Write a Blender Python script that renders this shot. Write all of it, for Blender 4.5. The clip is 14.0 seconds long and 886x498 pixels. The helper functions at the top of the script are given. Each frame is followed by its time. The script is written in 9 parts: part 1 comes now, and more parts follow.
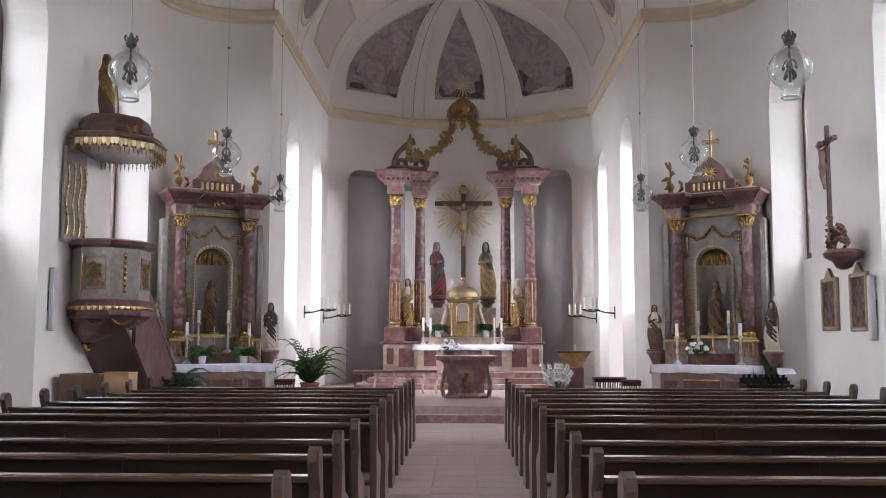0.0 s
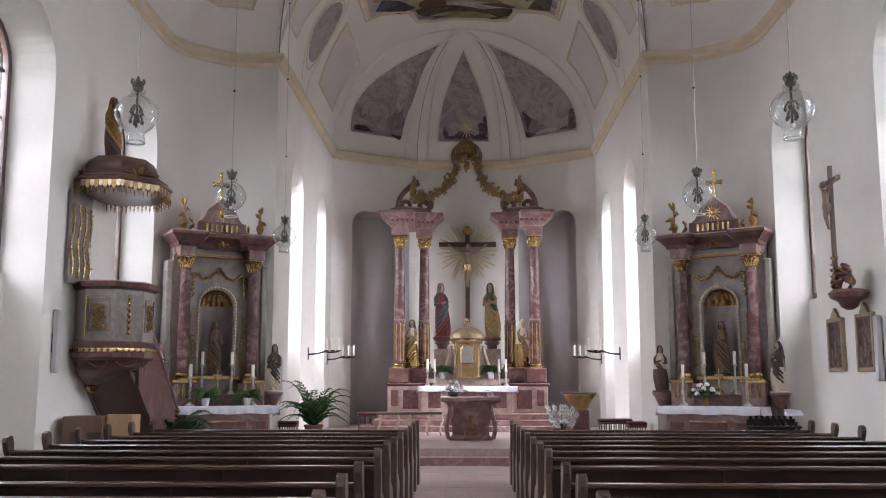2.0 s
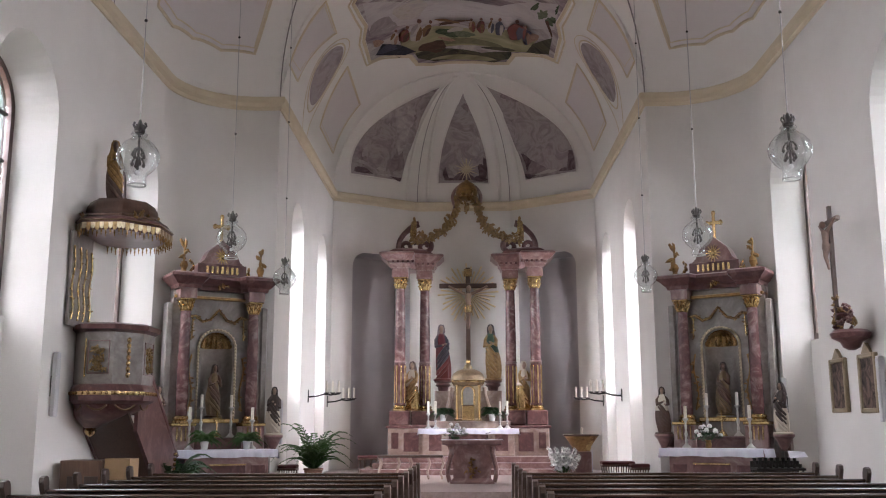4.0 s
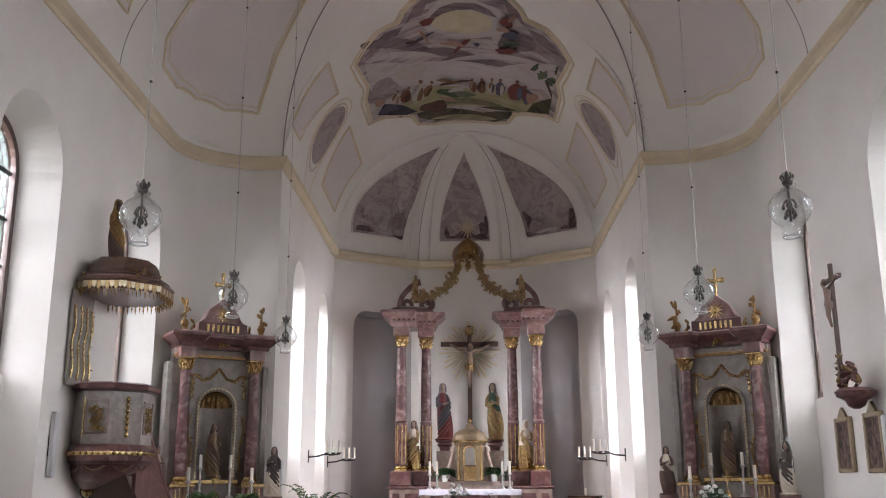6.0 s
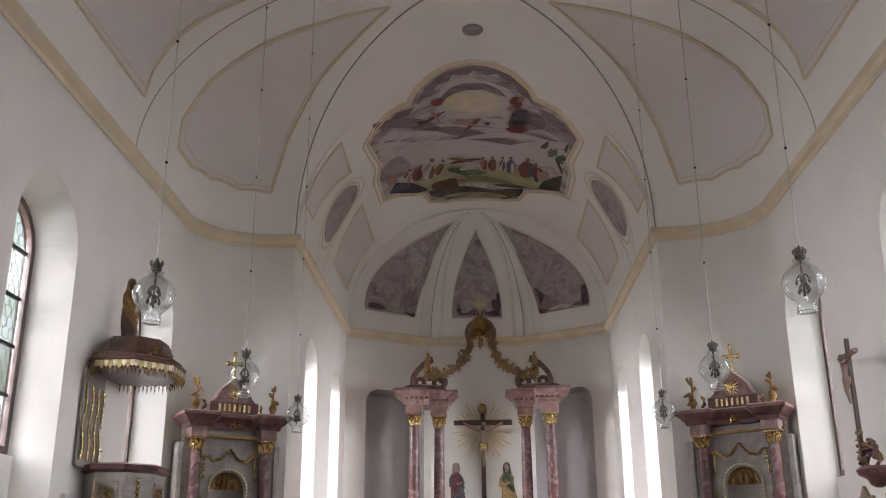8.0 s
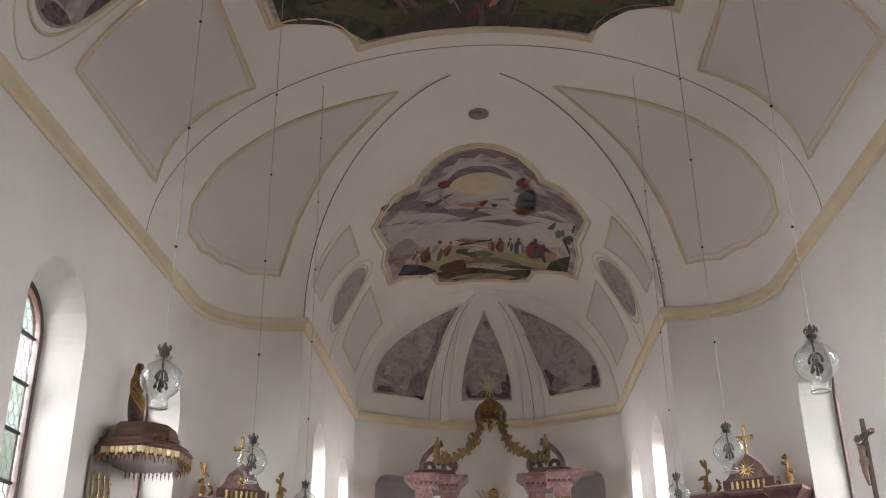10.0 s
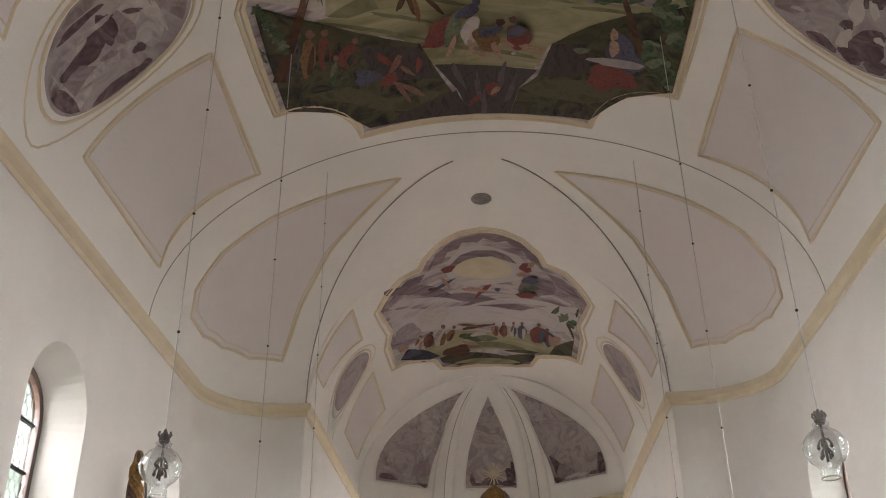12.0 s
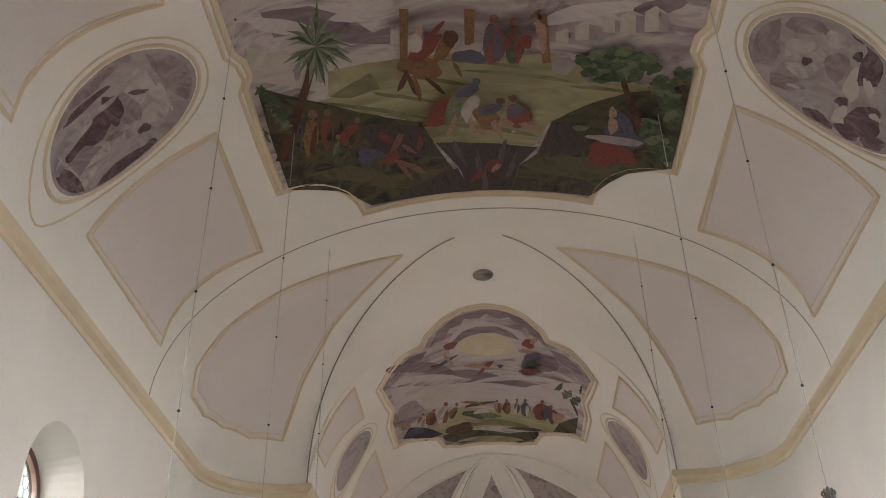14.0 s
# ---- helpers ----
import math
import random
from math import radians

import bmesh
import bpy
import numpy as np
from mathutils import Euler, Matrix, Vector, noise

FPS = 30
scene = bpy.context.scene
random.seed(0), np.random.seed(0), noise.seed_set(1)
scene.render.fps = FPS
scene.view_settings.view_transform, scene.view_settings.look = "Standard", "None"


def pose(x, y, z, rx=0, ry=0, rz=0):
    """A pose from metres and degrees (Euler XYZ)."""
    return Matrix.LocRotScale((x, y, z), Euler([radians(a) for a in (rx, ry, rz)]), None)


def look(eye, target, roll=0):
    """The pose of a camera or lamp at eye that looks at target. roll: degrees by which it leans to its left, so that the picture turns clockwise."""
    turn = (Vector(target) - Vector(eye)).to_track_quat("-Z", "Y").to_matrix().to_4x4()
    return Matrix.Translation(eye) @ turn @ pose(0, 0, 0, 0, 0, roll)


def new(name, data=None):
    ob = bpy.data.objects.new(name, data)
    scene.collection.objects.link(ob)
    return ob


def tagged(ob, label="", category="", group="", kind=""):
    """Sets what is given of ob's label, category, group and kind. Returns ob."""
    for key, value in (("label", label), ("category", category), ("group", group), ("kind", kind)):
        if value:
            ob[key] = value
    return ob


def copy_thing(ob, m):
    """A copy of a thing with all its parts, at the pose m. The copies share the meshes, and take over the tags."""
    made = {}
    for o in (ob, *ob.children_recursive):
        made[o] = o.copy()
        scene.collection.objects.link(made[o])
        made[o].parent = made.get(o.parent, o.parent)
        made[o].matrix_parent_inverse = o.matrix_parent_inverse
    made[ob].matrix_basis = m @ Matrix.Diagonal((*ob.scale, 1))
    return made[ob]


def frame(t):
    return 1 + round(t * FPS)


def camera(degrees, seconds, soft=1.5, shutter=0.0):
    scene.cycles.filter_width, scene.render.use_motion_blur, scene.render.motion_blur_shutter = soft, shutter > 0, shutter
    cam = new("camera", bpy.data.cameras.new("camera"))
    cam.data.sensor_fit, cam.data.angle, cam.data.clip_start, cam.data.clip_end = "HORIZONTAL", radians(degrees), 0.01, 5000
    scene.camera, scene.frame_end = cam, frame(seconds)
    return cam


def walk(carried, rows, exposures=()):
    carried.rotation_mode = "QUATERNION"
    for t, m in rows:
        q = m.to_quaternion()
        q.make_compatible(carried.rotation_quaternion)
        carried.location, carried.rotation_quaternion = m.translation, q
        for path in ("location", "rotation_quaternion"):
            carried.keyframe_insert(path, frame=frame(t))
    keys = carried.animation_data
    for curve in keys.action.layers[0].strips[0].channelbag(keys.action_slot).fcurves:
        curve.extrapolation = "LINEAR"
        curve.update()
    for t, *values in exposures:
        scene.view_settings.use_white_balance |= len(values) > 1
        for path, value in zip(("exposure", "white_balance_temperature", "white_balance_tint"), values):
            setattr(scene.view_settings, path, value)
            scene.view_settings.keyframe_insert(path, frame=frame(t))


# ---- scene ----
cam = camera(49.8, 14.0, soft=1.05)
EYE = (0.08, 0.0, 1.55)
TURNS = [
    (0.0, 95.636, -0.115, 1.143),
    (0.5, 96.168, -0.008, 1.000),
    (1.0, 96.838, -0.067, 1.195),
    (1.5, 97.479, -0.063, 1.358),
    (2.0, 98.094, -0.009, 1.410),
    (2.5, 98.597, 0.022, 1.377),
    (3.0, 99.220, 0.069, 1.388),
    (5.5, 103.075, 0.230, 1.536),
    (6.0, 104.057, 0.226, 1.554),
    (6.5, 104.913, 0.262, 1.639),
    (7.0, 106.113, 0.320, 1.855),
    (7.5, 107.453, 0.332, 2.210),
    (8.0, 108.685, 0.386, 2.357),
    (10.5, 114.964, 0.682, 3.078),
    (11.0, 116.333, 0.720, 3.059),
    (11.5, 117.396, 0.690, 3.215),
    (12.0, 118.652, 0.731, 3.236),
    (12.5, 120.103, 0.766, 3.620),
    (13.0, 121.165, 0.740, 3.563),
    (13.5, 122.308, 0.900, 3.629),
    (14.0, 123.234, 0.960, 3.505),
]
EXPOSURES = [(0.0, 0.16, 6100, 14), (3.0, 0.04, 6200, 14), (8.0, 0.03, 6420, 12), (10.5, 0.28, 6650, 10), (14.0, 0.56, 6850, 8)]
walk(cam, [(t, pose(*EYE, rx, ry, rz)) for t, rx, ry, rz in TURNS], EXPOSURES)

# ---- world and lights ----
world = bpy.data.worlds.new("world")
scene.world = world
world.use_nodes = True
wn = world.node_tree.nodes
sky = wn.new("ShaderNodeTexSky")
sky.sky_type, sky.sun_disc = "NISHITA", False
sky.sun_elevation, sky.sun_rotation = radians(48), radians(120)
world.node_tree.links.new(sky.outputs[0], wn["Background"].inputs[0])
wn["Background"].inputs[1].default_value = 0.12

sun = new("sun", bpy.data.lights.new("sun", "SUN"))
sun.data.energy, sun.data.angle, sun.data.color = 0.8, radians(12), (1.0, 0.96, 0.9)
sun.matrix_world = look((12, 8, 14), (0, 15, 0))


def window_light(side, wall, y, width, power, shift=0.0):
    """The bright sky before one window: it stands outside and shines down through the opening."""
    lamp = new("window_daylight", bpy.data.lights.new("window_daylight", "AREA"))
    lamp.data.shape, lamp.data.size, lamp.data.size_y = "RECTANGLE", width, 5.6
    lamp.data.energy, lamp.data.color = power, (0.96, 0.94, 1.0)
    lamp.matrix_world = look((side * (wall + 2.9), y - shift, 7.2), (side * wall, y + 0.2 * shift, 4.6))


# -11.3 and -6.5 are unseen windows behind the camera, added to brighten the vault
NAVE_WINDOWS = (-11.3, -6.5, -1.7, 3.1, 7.9, 12.75, 17.5)
CHANCEL_WINDOWS = (22.9, 26.85)
POWER = 2500
for side in (-1, 1):
    for wy in NAVE_WINDOWS:
        window_light(side, 6.1, wy, 3.6, POWER)
    for wy in CHANCEL_WINDOWS:
        window_light(side, 4.05, wy, 3.2, POWER * (2.0 if wy < 25 else 1.75), 1.0 if wy < 25 else 0.3)

# ---- materials ----
def nodes_of(name):
    m = bpy.data.materials.new(name)
    m.use_nodes = True
    nt = m.node_tree
    return m, nt, nt.nodes["Principled BSDF"]


def add(nt, kind, **inputs):
    n = nt.nodes.new(kind)
    for key, value in inputs.items():
        n.inputs[key.replace("_", " ")].default_value = value
    return n


def coords(nt, scale=(1, 1, 1), space="Object"):
    tc = nt.nodes.new("ShaderNodeTexCoord")
    mp = nt.nodes.new("ShaderNodeMapping")
    mp.inputs["Scale"].default_value = scale
    nt.links.new(tc.outputs[space], mp.inputs["Vector"])
    return mp.outputs[0]


def ramp(nt, fac, stops):
    r = nt.nodes.new("ShaderNodeValToRGB")
    els = r.color_ramp.elements
    while len(els) < len(stops):
        els.new(0.5)
    for e, (p, c) in zip(els, stops):
        e.position, e.color = p, (*c, 1)
    nt.links.new(fac, r.inputs[0])
    return r.outputs[0]


def noise_of(nt, vec, scale, detail=4, rough=0.55, distort=0.0):
    n = add(nt, "ShaderNodeTexNoise", Scale=scale, Detail=detail, Roughness=rough, Distortion=distort)
    nt.links.new(vec, n.inputs["Vector"])
    return n.outputs[0]


def bump(nt, bsdf, fac, strength=0.3, dist=0.01):
    b = add(nt, "ShaderNodeBump", Strength=strength, Distance=dist)
    nt.links.new(fac, b.inputs["Height"])
    nt.links.new(b.outputs[0], bsdf.inputs["Normal"])


def mixed(nt, fac, a, b):
    m = nt.nodes.new("ShaderNodeMix")
    m.data_type = "RGBA"
    nt.links.new(fac, m.inputs[0])
    for v, s in ((a, m.inputs[6]), (b, m.inputs[7])):
        if isinstance(v, tuple):
            s.default_value = (*v, 1)
        else:
            nt.links.new(v, s)
    return m.outputs[2]


def simple(name, a, b, scale=6.0, rough=0.6, metal=0.0, bumps=0.2, fine=40.0, dist=0.004):
    """Two tones in a cloudy mix at two scales, with fine relief."""
    m, nt, p = nodes_of(name)
    vec = coords(nt)
    big = noise_of(nt, vec, scale, 5, 0.6)
    small = noise_of(nt, vec, fine, 4, 0.6)
    mid = nt.nodes.new("ShaderNodeMath")
    mid.operation = "MULTIPLY_ADD"
    mid.inputs[1].default_value, mid.inputs[2].default_value = 0.35, 0.0
    nt.links.new(small, mid.inputs[0])
    tot = nt.nodes.new("ShaderNodeMath")
    tot.operation = "MULTIPLY_ADD"
    tot.inputs[1].default_value = 0.65
    nt.links.new(big, tot.inputs[0])
    nt.links.new(mid.outputs[0], tot.inputs[2])
    nt.links.new(ramp(nt, tot.outputs[0], [(0.3, a), (0.7, b)]), p.inputs["Base Color"])
    p.inputs["Roughness"].default_value, p.inputs["Metallic"].default_value = rough, metal
    if bumps:
        bump(nt, p, small, bumps, dist)
    return m


def marble(name, base, dark, vein, scale=3.0, rough=0.25):
    m, nt, p = nodes_of(name)
    vec = coords(nt)
    a = noise_of(nt, vec, scale, 7, 0.62, 1.6)
    b = noise_of(nt, vec, scale * 4.5, 6, 0.65, 0.8)
    c1 = ramp(nt, a, [(0.30, dark), (0.5, base), (0.66, vein)])
    c2 = ramp(nt, b, [(0.35, dark), (0.6, base)])
    half = nt.nodes.new("ShaderNodeValue")
    half.outputs[0].default_value = 0.35
    nt.links.new(mixed(nt, half.outputs[0], c1, c2), p.inputs["Base Color"])
    p.inputs["Roughness"].default_value = rough
    bump(nt, p, b, 0.06, 0.002)
    return m


def wood(name, a, b, along=0, rough=0.35, coat=0.2):
    m, nt, p = nodes_of(name)
    sc = [14.0, 14.0, 14.0]
    sc[along] = 0.9
    vec = coords(nt, tuple(sc))
    g = noise_of(nt, vec, 2.0, 6, 0.65, 0.6)
    big = noise_of(nt, coords(nt), 1.4, 3, 0.5)
    col = mixed(nt, big, ramp(nt, g, [(0.3, a), (0.7, b)]), tuple(0.7 * (x + y) / 2 for x, y in zip(a, b)))
    nt.links.new(col, p.inputs["Base Color"])
    p.inputs["Roughness"].default_value = rough
    p.inputs["Coat Weight"].default_value = coat
    p.inputs["Coat Roughness"].default_value = 0.2
    bump(nt, p, g, 0.12, 0.002)
    return m


PLASTER = simple("white_plaster", (0.64, 0.615, 0.57), (0.74, 0.72, 0.675), 0.6, 0.85, 0, 0.10, 60)
VAULT_WHITE = simple("vault_plaster", (0.75, 0.725, 0.68), (0.82, 0.80, 0.755), 0.5, 0.85, 0, 0.08, 50)
NICHE_GREY = simple("grey_violet_plaster", (0.40, 0.375, 0.37), (0.49, 0.465, 0.46), 0.7, 0.88, 0, 0.1, 50)
MID_BROWN = wood("mid_brown_wood", (0.11, 0.06, 0.038), (0.20, 0.12, 0.075), 2, 0.45)
PANEL = simple("lavender_panel_plaster", (0.65, 0.61, 0.59), (0.72, 0.68, 0.66), 0.5, 0.88, 0, 0.08, 50)
CORNICE = simple("ochre_moulding_plaster", (0.60, 0.50, 0.34), (0.70, 0.62, 0.46), 1.5, 0.8, 0, 0.1, 60)
LINE = simple("grey_line_paint", (0.26, 0.24, 0.23), (0.36, 0.34, 0.32), 2, 0.9, 0, 0)
COLUMN_MARBLE = marble("mottled_column_marble", (0.115, 0.052, 0.05), (0.058, 0.027, 0.028), (0.27, 0.18, 0.17), 2.8, 0.25)
RED_MARBLE = marble("red_marble", (0.125, 0.058, 0.054), (0.065, 0.03, 0.03), (0.23, 0.14, 0.125), 2.8, 0.28)
RAY_GOLD = simple("gold_leaf_rays", (0.60, 0.47, 0.26), (0.82, 0.70, 0.46), 6, 0.36, 0.35, 0.1)
PINK_MARBLE = marble("pink_marble", (0.235, 0.14, 0.128), (0.12, 0.06, 0.056), (0.40, 0.32, 0.295), 2.2, 0.3)
GREY_MARBLE = marble("grey_green_marble", (0.25, 0.225, 0.20), (0.17, 0.145, 0.13), (0.34, 0.32, 0.29), 2.4, 0.35)
SAND_MARBLE = marble("sand_marble", (0.35, 0.27, 0.225), (0.22, 0.15, 0.12), (0.48, 0.41, 0.36), 2.4, 0.3)
GOLD = simple("worn_gilding", (0.30, 0.20, 0.09), (0.78, 0.57, 0.28), 11, 0.26, 1.0, 0.35, 55)
DARK_GOLD = simple("dark_gilding", (0.14, 0.08, 0.035), (0.42, 0.26, 0.10), 11, 0.4, 0.8, 0.4, 45)
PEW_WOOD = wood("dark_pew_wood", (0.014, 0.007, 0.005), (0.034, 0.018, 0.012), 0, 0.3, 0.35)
# paler than the pew boards: the rails' window sheen is put into the colour
PEW_RAIL = wood("sheen_pew_rail_wood", (0.05, 0.03, 0.02), (0.10, 0.065, 0.045), 0, 0.22, 0.7)
ROD_GREY = simple("grey_rod_paint", (0.40, 0.39, 0.38), (0.52, 0.51, 0.50), 6, 0.4, 0.2, 0.05)
LAMP_METAL = simple("dark_lamp_metal", (0.07, 0.065, 0.06), (0.15, 0.14, 0.13), 10, 0.4, 0.7, 0.1)
SPEAKER_GREY = simple("light_grey_enamel", (0.52, 0.52, 0.52), (0.60, 0.60, 0.60), 5, 0.5, 0, 0.05)
PEW_END = wood("dark_pew_end_wood", (0.045, 0.028, 0.02), (0.085, 0.055, 0.04), 2, 0.32, 0.35)
BROWN_WOOD = wood("brown_wood", (0.06, 0.03, 0.02), (0.12, 0.065, 0.04), 2, 0.45)
CARD = simple("cardboard", (0.34, 0.22, 0.11), (0.42, 0.29, 0.16), 3, 0.8, 0, 0.1)
LINEN = simple("white_linen", (0.60, 0.60, 0.68), (0.70, 0.70, 0.77), 5, 0.85, 0, 0.25, 60)
WAX = simple("candle_wax", (0.78, 0.74, 0.64), (0.84, 0.80, 0.72), 8, 0.45, 0, 0.05)
SILVER = simple("silver_metal", (0.45, 0.44, 0.42), (0.62, 0.61, 0.58), 8, 0.3, 1.0, 0.2)
IRON = simple("black_iron", (0.02, 0.018, 0.016), (0.05, 0.045, 0.04), 10, 0.5, 0.6, 0.2)
POT = simple("terracotta_pot", (0.23, 0.11, 0.07), (0.32, 0.17, 0.11), 8, 0.8, 0, 0.2)
WHITE_POT = simple("white_ceramic", (0.7, 0.7, 0.68), (0.8, 0.8, 0.78), 5, 0.25, 0, 0.02)
FRAME_WOOD = wood("window_frame_brown", (0.05, 0.024, 0.018), (0.09, 0.045, 0.03), 2, 0.5)
SKIN = simple("painted_pale_wood", (0.28, 0.185, 0.135), (0.40, 0.29, 0.225), 8, 0.45, 0, 0.15)
# darker copy of SKIN; on the wall crucifix it carries the figure's shade
DARK_SKIN = simple("dark_shaded_painted_wood", (0.15, 0.09, 0.065), (0.25, 0.165, 0.125), 8, 0.45, 0, 0.15)
RED_CLOTH = simple("painted_red_wood", (0.09, 0.014, 0.02), (0.17, 0.03, 0.036), 8, 0.4, 0, 0.2)
GREEN_CLOTH = simple("painted_green_wood", (0.018, 0.045, 0.025), (0.04, 0.085, 0.045), 8, 0.4, 0, 0.2)
WINE_CLOTH = simple("painted_wine_wood", (0.10, 0.02, 0.022), (0.2, 0.05, 0.04), 8, 0.35, 0.2, 0.2)
BLUE_CLOTH = simple("painted_blue_grey_wood", (0.03, 0.03, 0.042), (0.09, 0.085, 0.095), 8, 0.4, 0, 0.2)
VEIL = simple("painted_grey_veil", (0.16, 0.14, 0.14), (0.26, 0.23, 0.22), 8, 0.45, 0, 0.2)
OLD_GOLD = simple("aged_gilding", (0.16, 0.10, 0.047), (0.52, 0.37, 0.19), 14, 0.3, 0.95, 0.4, 50)
DULL_GOLD = simple("brown_gilding", (0.10, 0.07, 0.042), (0.27, 0.195, 0.115), 9, 0.36, 0.6, 0.3, 40)
PALE_GOLD = simple("pale_gilding", (0.40, 0.33, 0.22), (0.70, 0.60, 0.42), 14, 0.35, 0.6, 0.3, 40)
BLACK_CLOTH = simple("painted_dark_wood", (0.03, 0.022, 0.02), (0.08, 0.055, 0.045), 8, 0.4, 0, 0.2)
CREAM_CLOTH = simple("painted_cream_wood", (0.52, 0.46, 0.36), (0.66, 0.60, 0.50), 8, 0.5, 0, 0.2)
BROWN_CLOTH = simple("painted_brown_wood", (0.06, 0.033, 0.024), (0.13, 0.075, 0.05), 8, 0.45, 0, 0.2)
RED_SEAT = simple("red_cushion", (0.07, 0.02, 0.02), (0.12, 0.035, 0.035), 8, 0.8, 0, 0.2)


def floor_material():
    m, nt, p = nodes_of("stone_floor")
    vec = coords(nt)
    a = noise_of(nt, vec, 1.3, 6, 0.6, 0.4)
    b = noise_of(nt, vec, 14, 5, 0.65)
    info = nt.nodes.new("ShaderNodeObjectInfo")
    tone = ramp(nt, info.outputs["Random"], [(0.0, (0.27, 0.205, 0.18)), (1.0, (0.35, 0.28, 0.255))])
    col = mixed(nt, a, tone, ramp(nt, b, [(0.35, (0.21, 0.155, 0.14)), (0.65, (0.38, 0.31, 0.285))]))
    nt.links.new(col, p.inputs["Base Color"])
    p.inputs["Roughness"].default_value = 0.32
    bump(nt, p, b, 0.08, 0.003)
    return m


FLOOR = floor_material()


def glass_material(name, tint, clear, rough=0.02):
    """Glass that lets light straight through and reflects at its surface."""
    m, nt, p = nodes_of(name)
    nt.nodes.remove(p)
    out = nt.nodes["Material Output"]
    tr = nt.nodes.new("ShaderNodeBsdfTransparent")
    tr.inputs[0].default_value = (*tint, 1)
    gl = nt.nodes.new("ShaderNodeBsdfGlossy")
    gl.inputs["Roughness"].default_value = rough
    lw = nt.nodes.new("ShaderNodeLayerWeight")
    lw.inputs[0].default_value = clear
    pw = nt.nodes.new("ShaderNodeMath")
    pw.operation = "POWER"
    pw.inputs[1].default_value = 2.3
    nt.links.new(lw.outputs["Facing"], pw.inputs[0])
    fr = nt.nodes.new("ShaderNodeMath")
    fr.operation = "MULTIPLY_ADD"
    fr.inputs[1].default_value, fr.inputs[2].default_value = 0.85, 0.13
    nt.links.new(pw.outputs[0], fr.inputs[0])
    mx = nt.nodes.new("ShaderNodeMixShader")
    nt.links.new(fr.outputs[0], mx.inputs[0])
    nt.links.new(tr.outputs[0], mx.inputs[1])
    nt.links.new(gl.outputs[0], mx.inputs[2])
    nt.links.new(mx.outputs[0], out.inputs[0])
    return m


GLOBE_GLASS = glass_material("clear_lamp_glass", (0.95, 0.965, 0.97), 0.5)


def pane_material():
    m = glass_material("leaded_window_glass", (0.5, 0.54, 0.52), 0.3, 0.1)
    nt = m.node_tree
    tr = [n for n in nt.nodes if n.type == "BSDF_TRANSPARENT"][0]
    info = nt.nodes.new("ShaderNodeObjectInfo")
    nt.links.new(ramp(nt, info.outputs["Random"], [(0.0, (0.36, 0.40, 0.36)), (0.6, (0.62, 0.66, 0.66)), (1.0, (0.8, 0.82, 0.84))]), tr.inputs[0])
    return m


PANE = pane_material()


def leaf_material(name, a, b, through_share=0.45):
    """Thin leaf or petal: part of the light passes through it."""
    m, nt, p = nodes_of(name)
    col = ramp(nt, noise_of(nt, coords(nt), 7, 4, 0.6), [(0.3, a), (0.7, b)])
    nt.links.new(col, p.inputs["Base Color"])
    p.inputs["Roughness"].default_value = 0.5
    tl = nt.nodes.new("ShaderNodeBsdfTranslucent")
    nt.links.new(col, tl.inputs[0])
    mx = nt.nodes.new("ShaderNodeMixShader")
    mx.inputs[0].default_value = through_share
    nt.links.new(p.outputs[0], mx.inputs[1])
    nt.links.new(tl.outputs[0], mx.inputs[2])
    nt.links.new(mx.outputs[0], nt.nodes["Material Output"].inputs[0])
    return m


LEAF = leaf_material("green_palm_leaf", (0.03, 0.075, 0.02), (0.08, 0.15, 0.045), 0.35)
DARK_LEAF = leaf_material("dark_green_leaf", (0.015, 0.045, 0.014), (0.04, 0.095, 0.03), 0.3)
PETAL = leaf_material("white_blossom", (0.82, 0.82, 0.79), (0.90, 0.90, 0.88), 0.2)

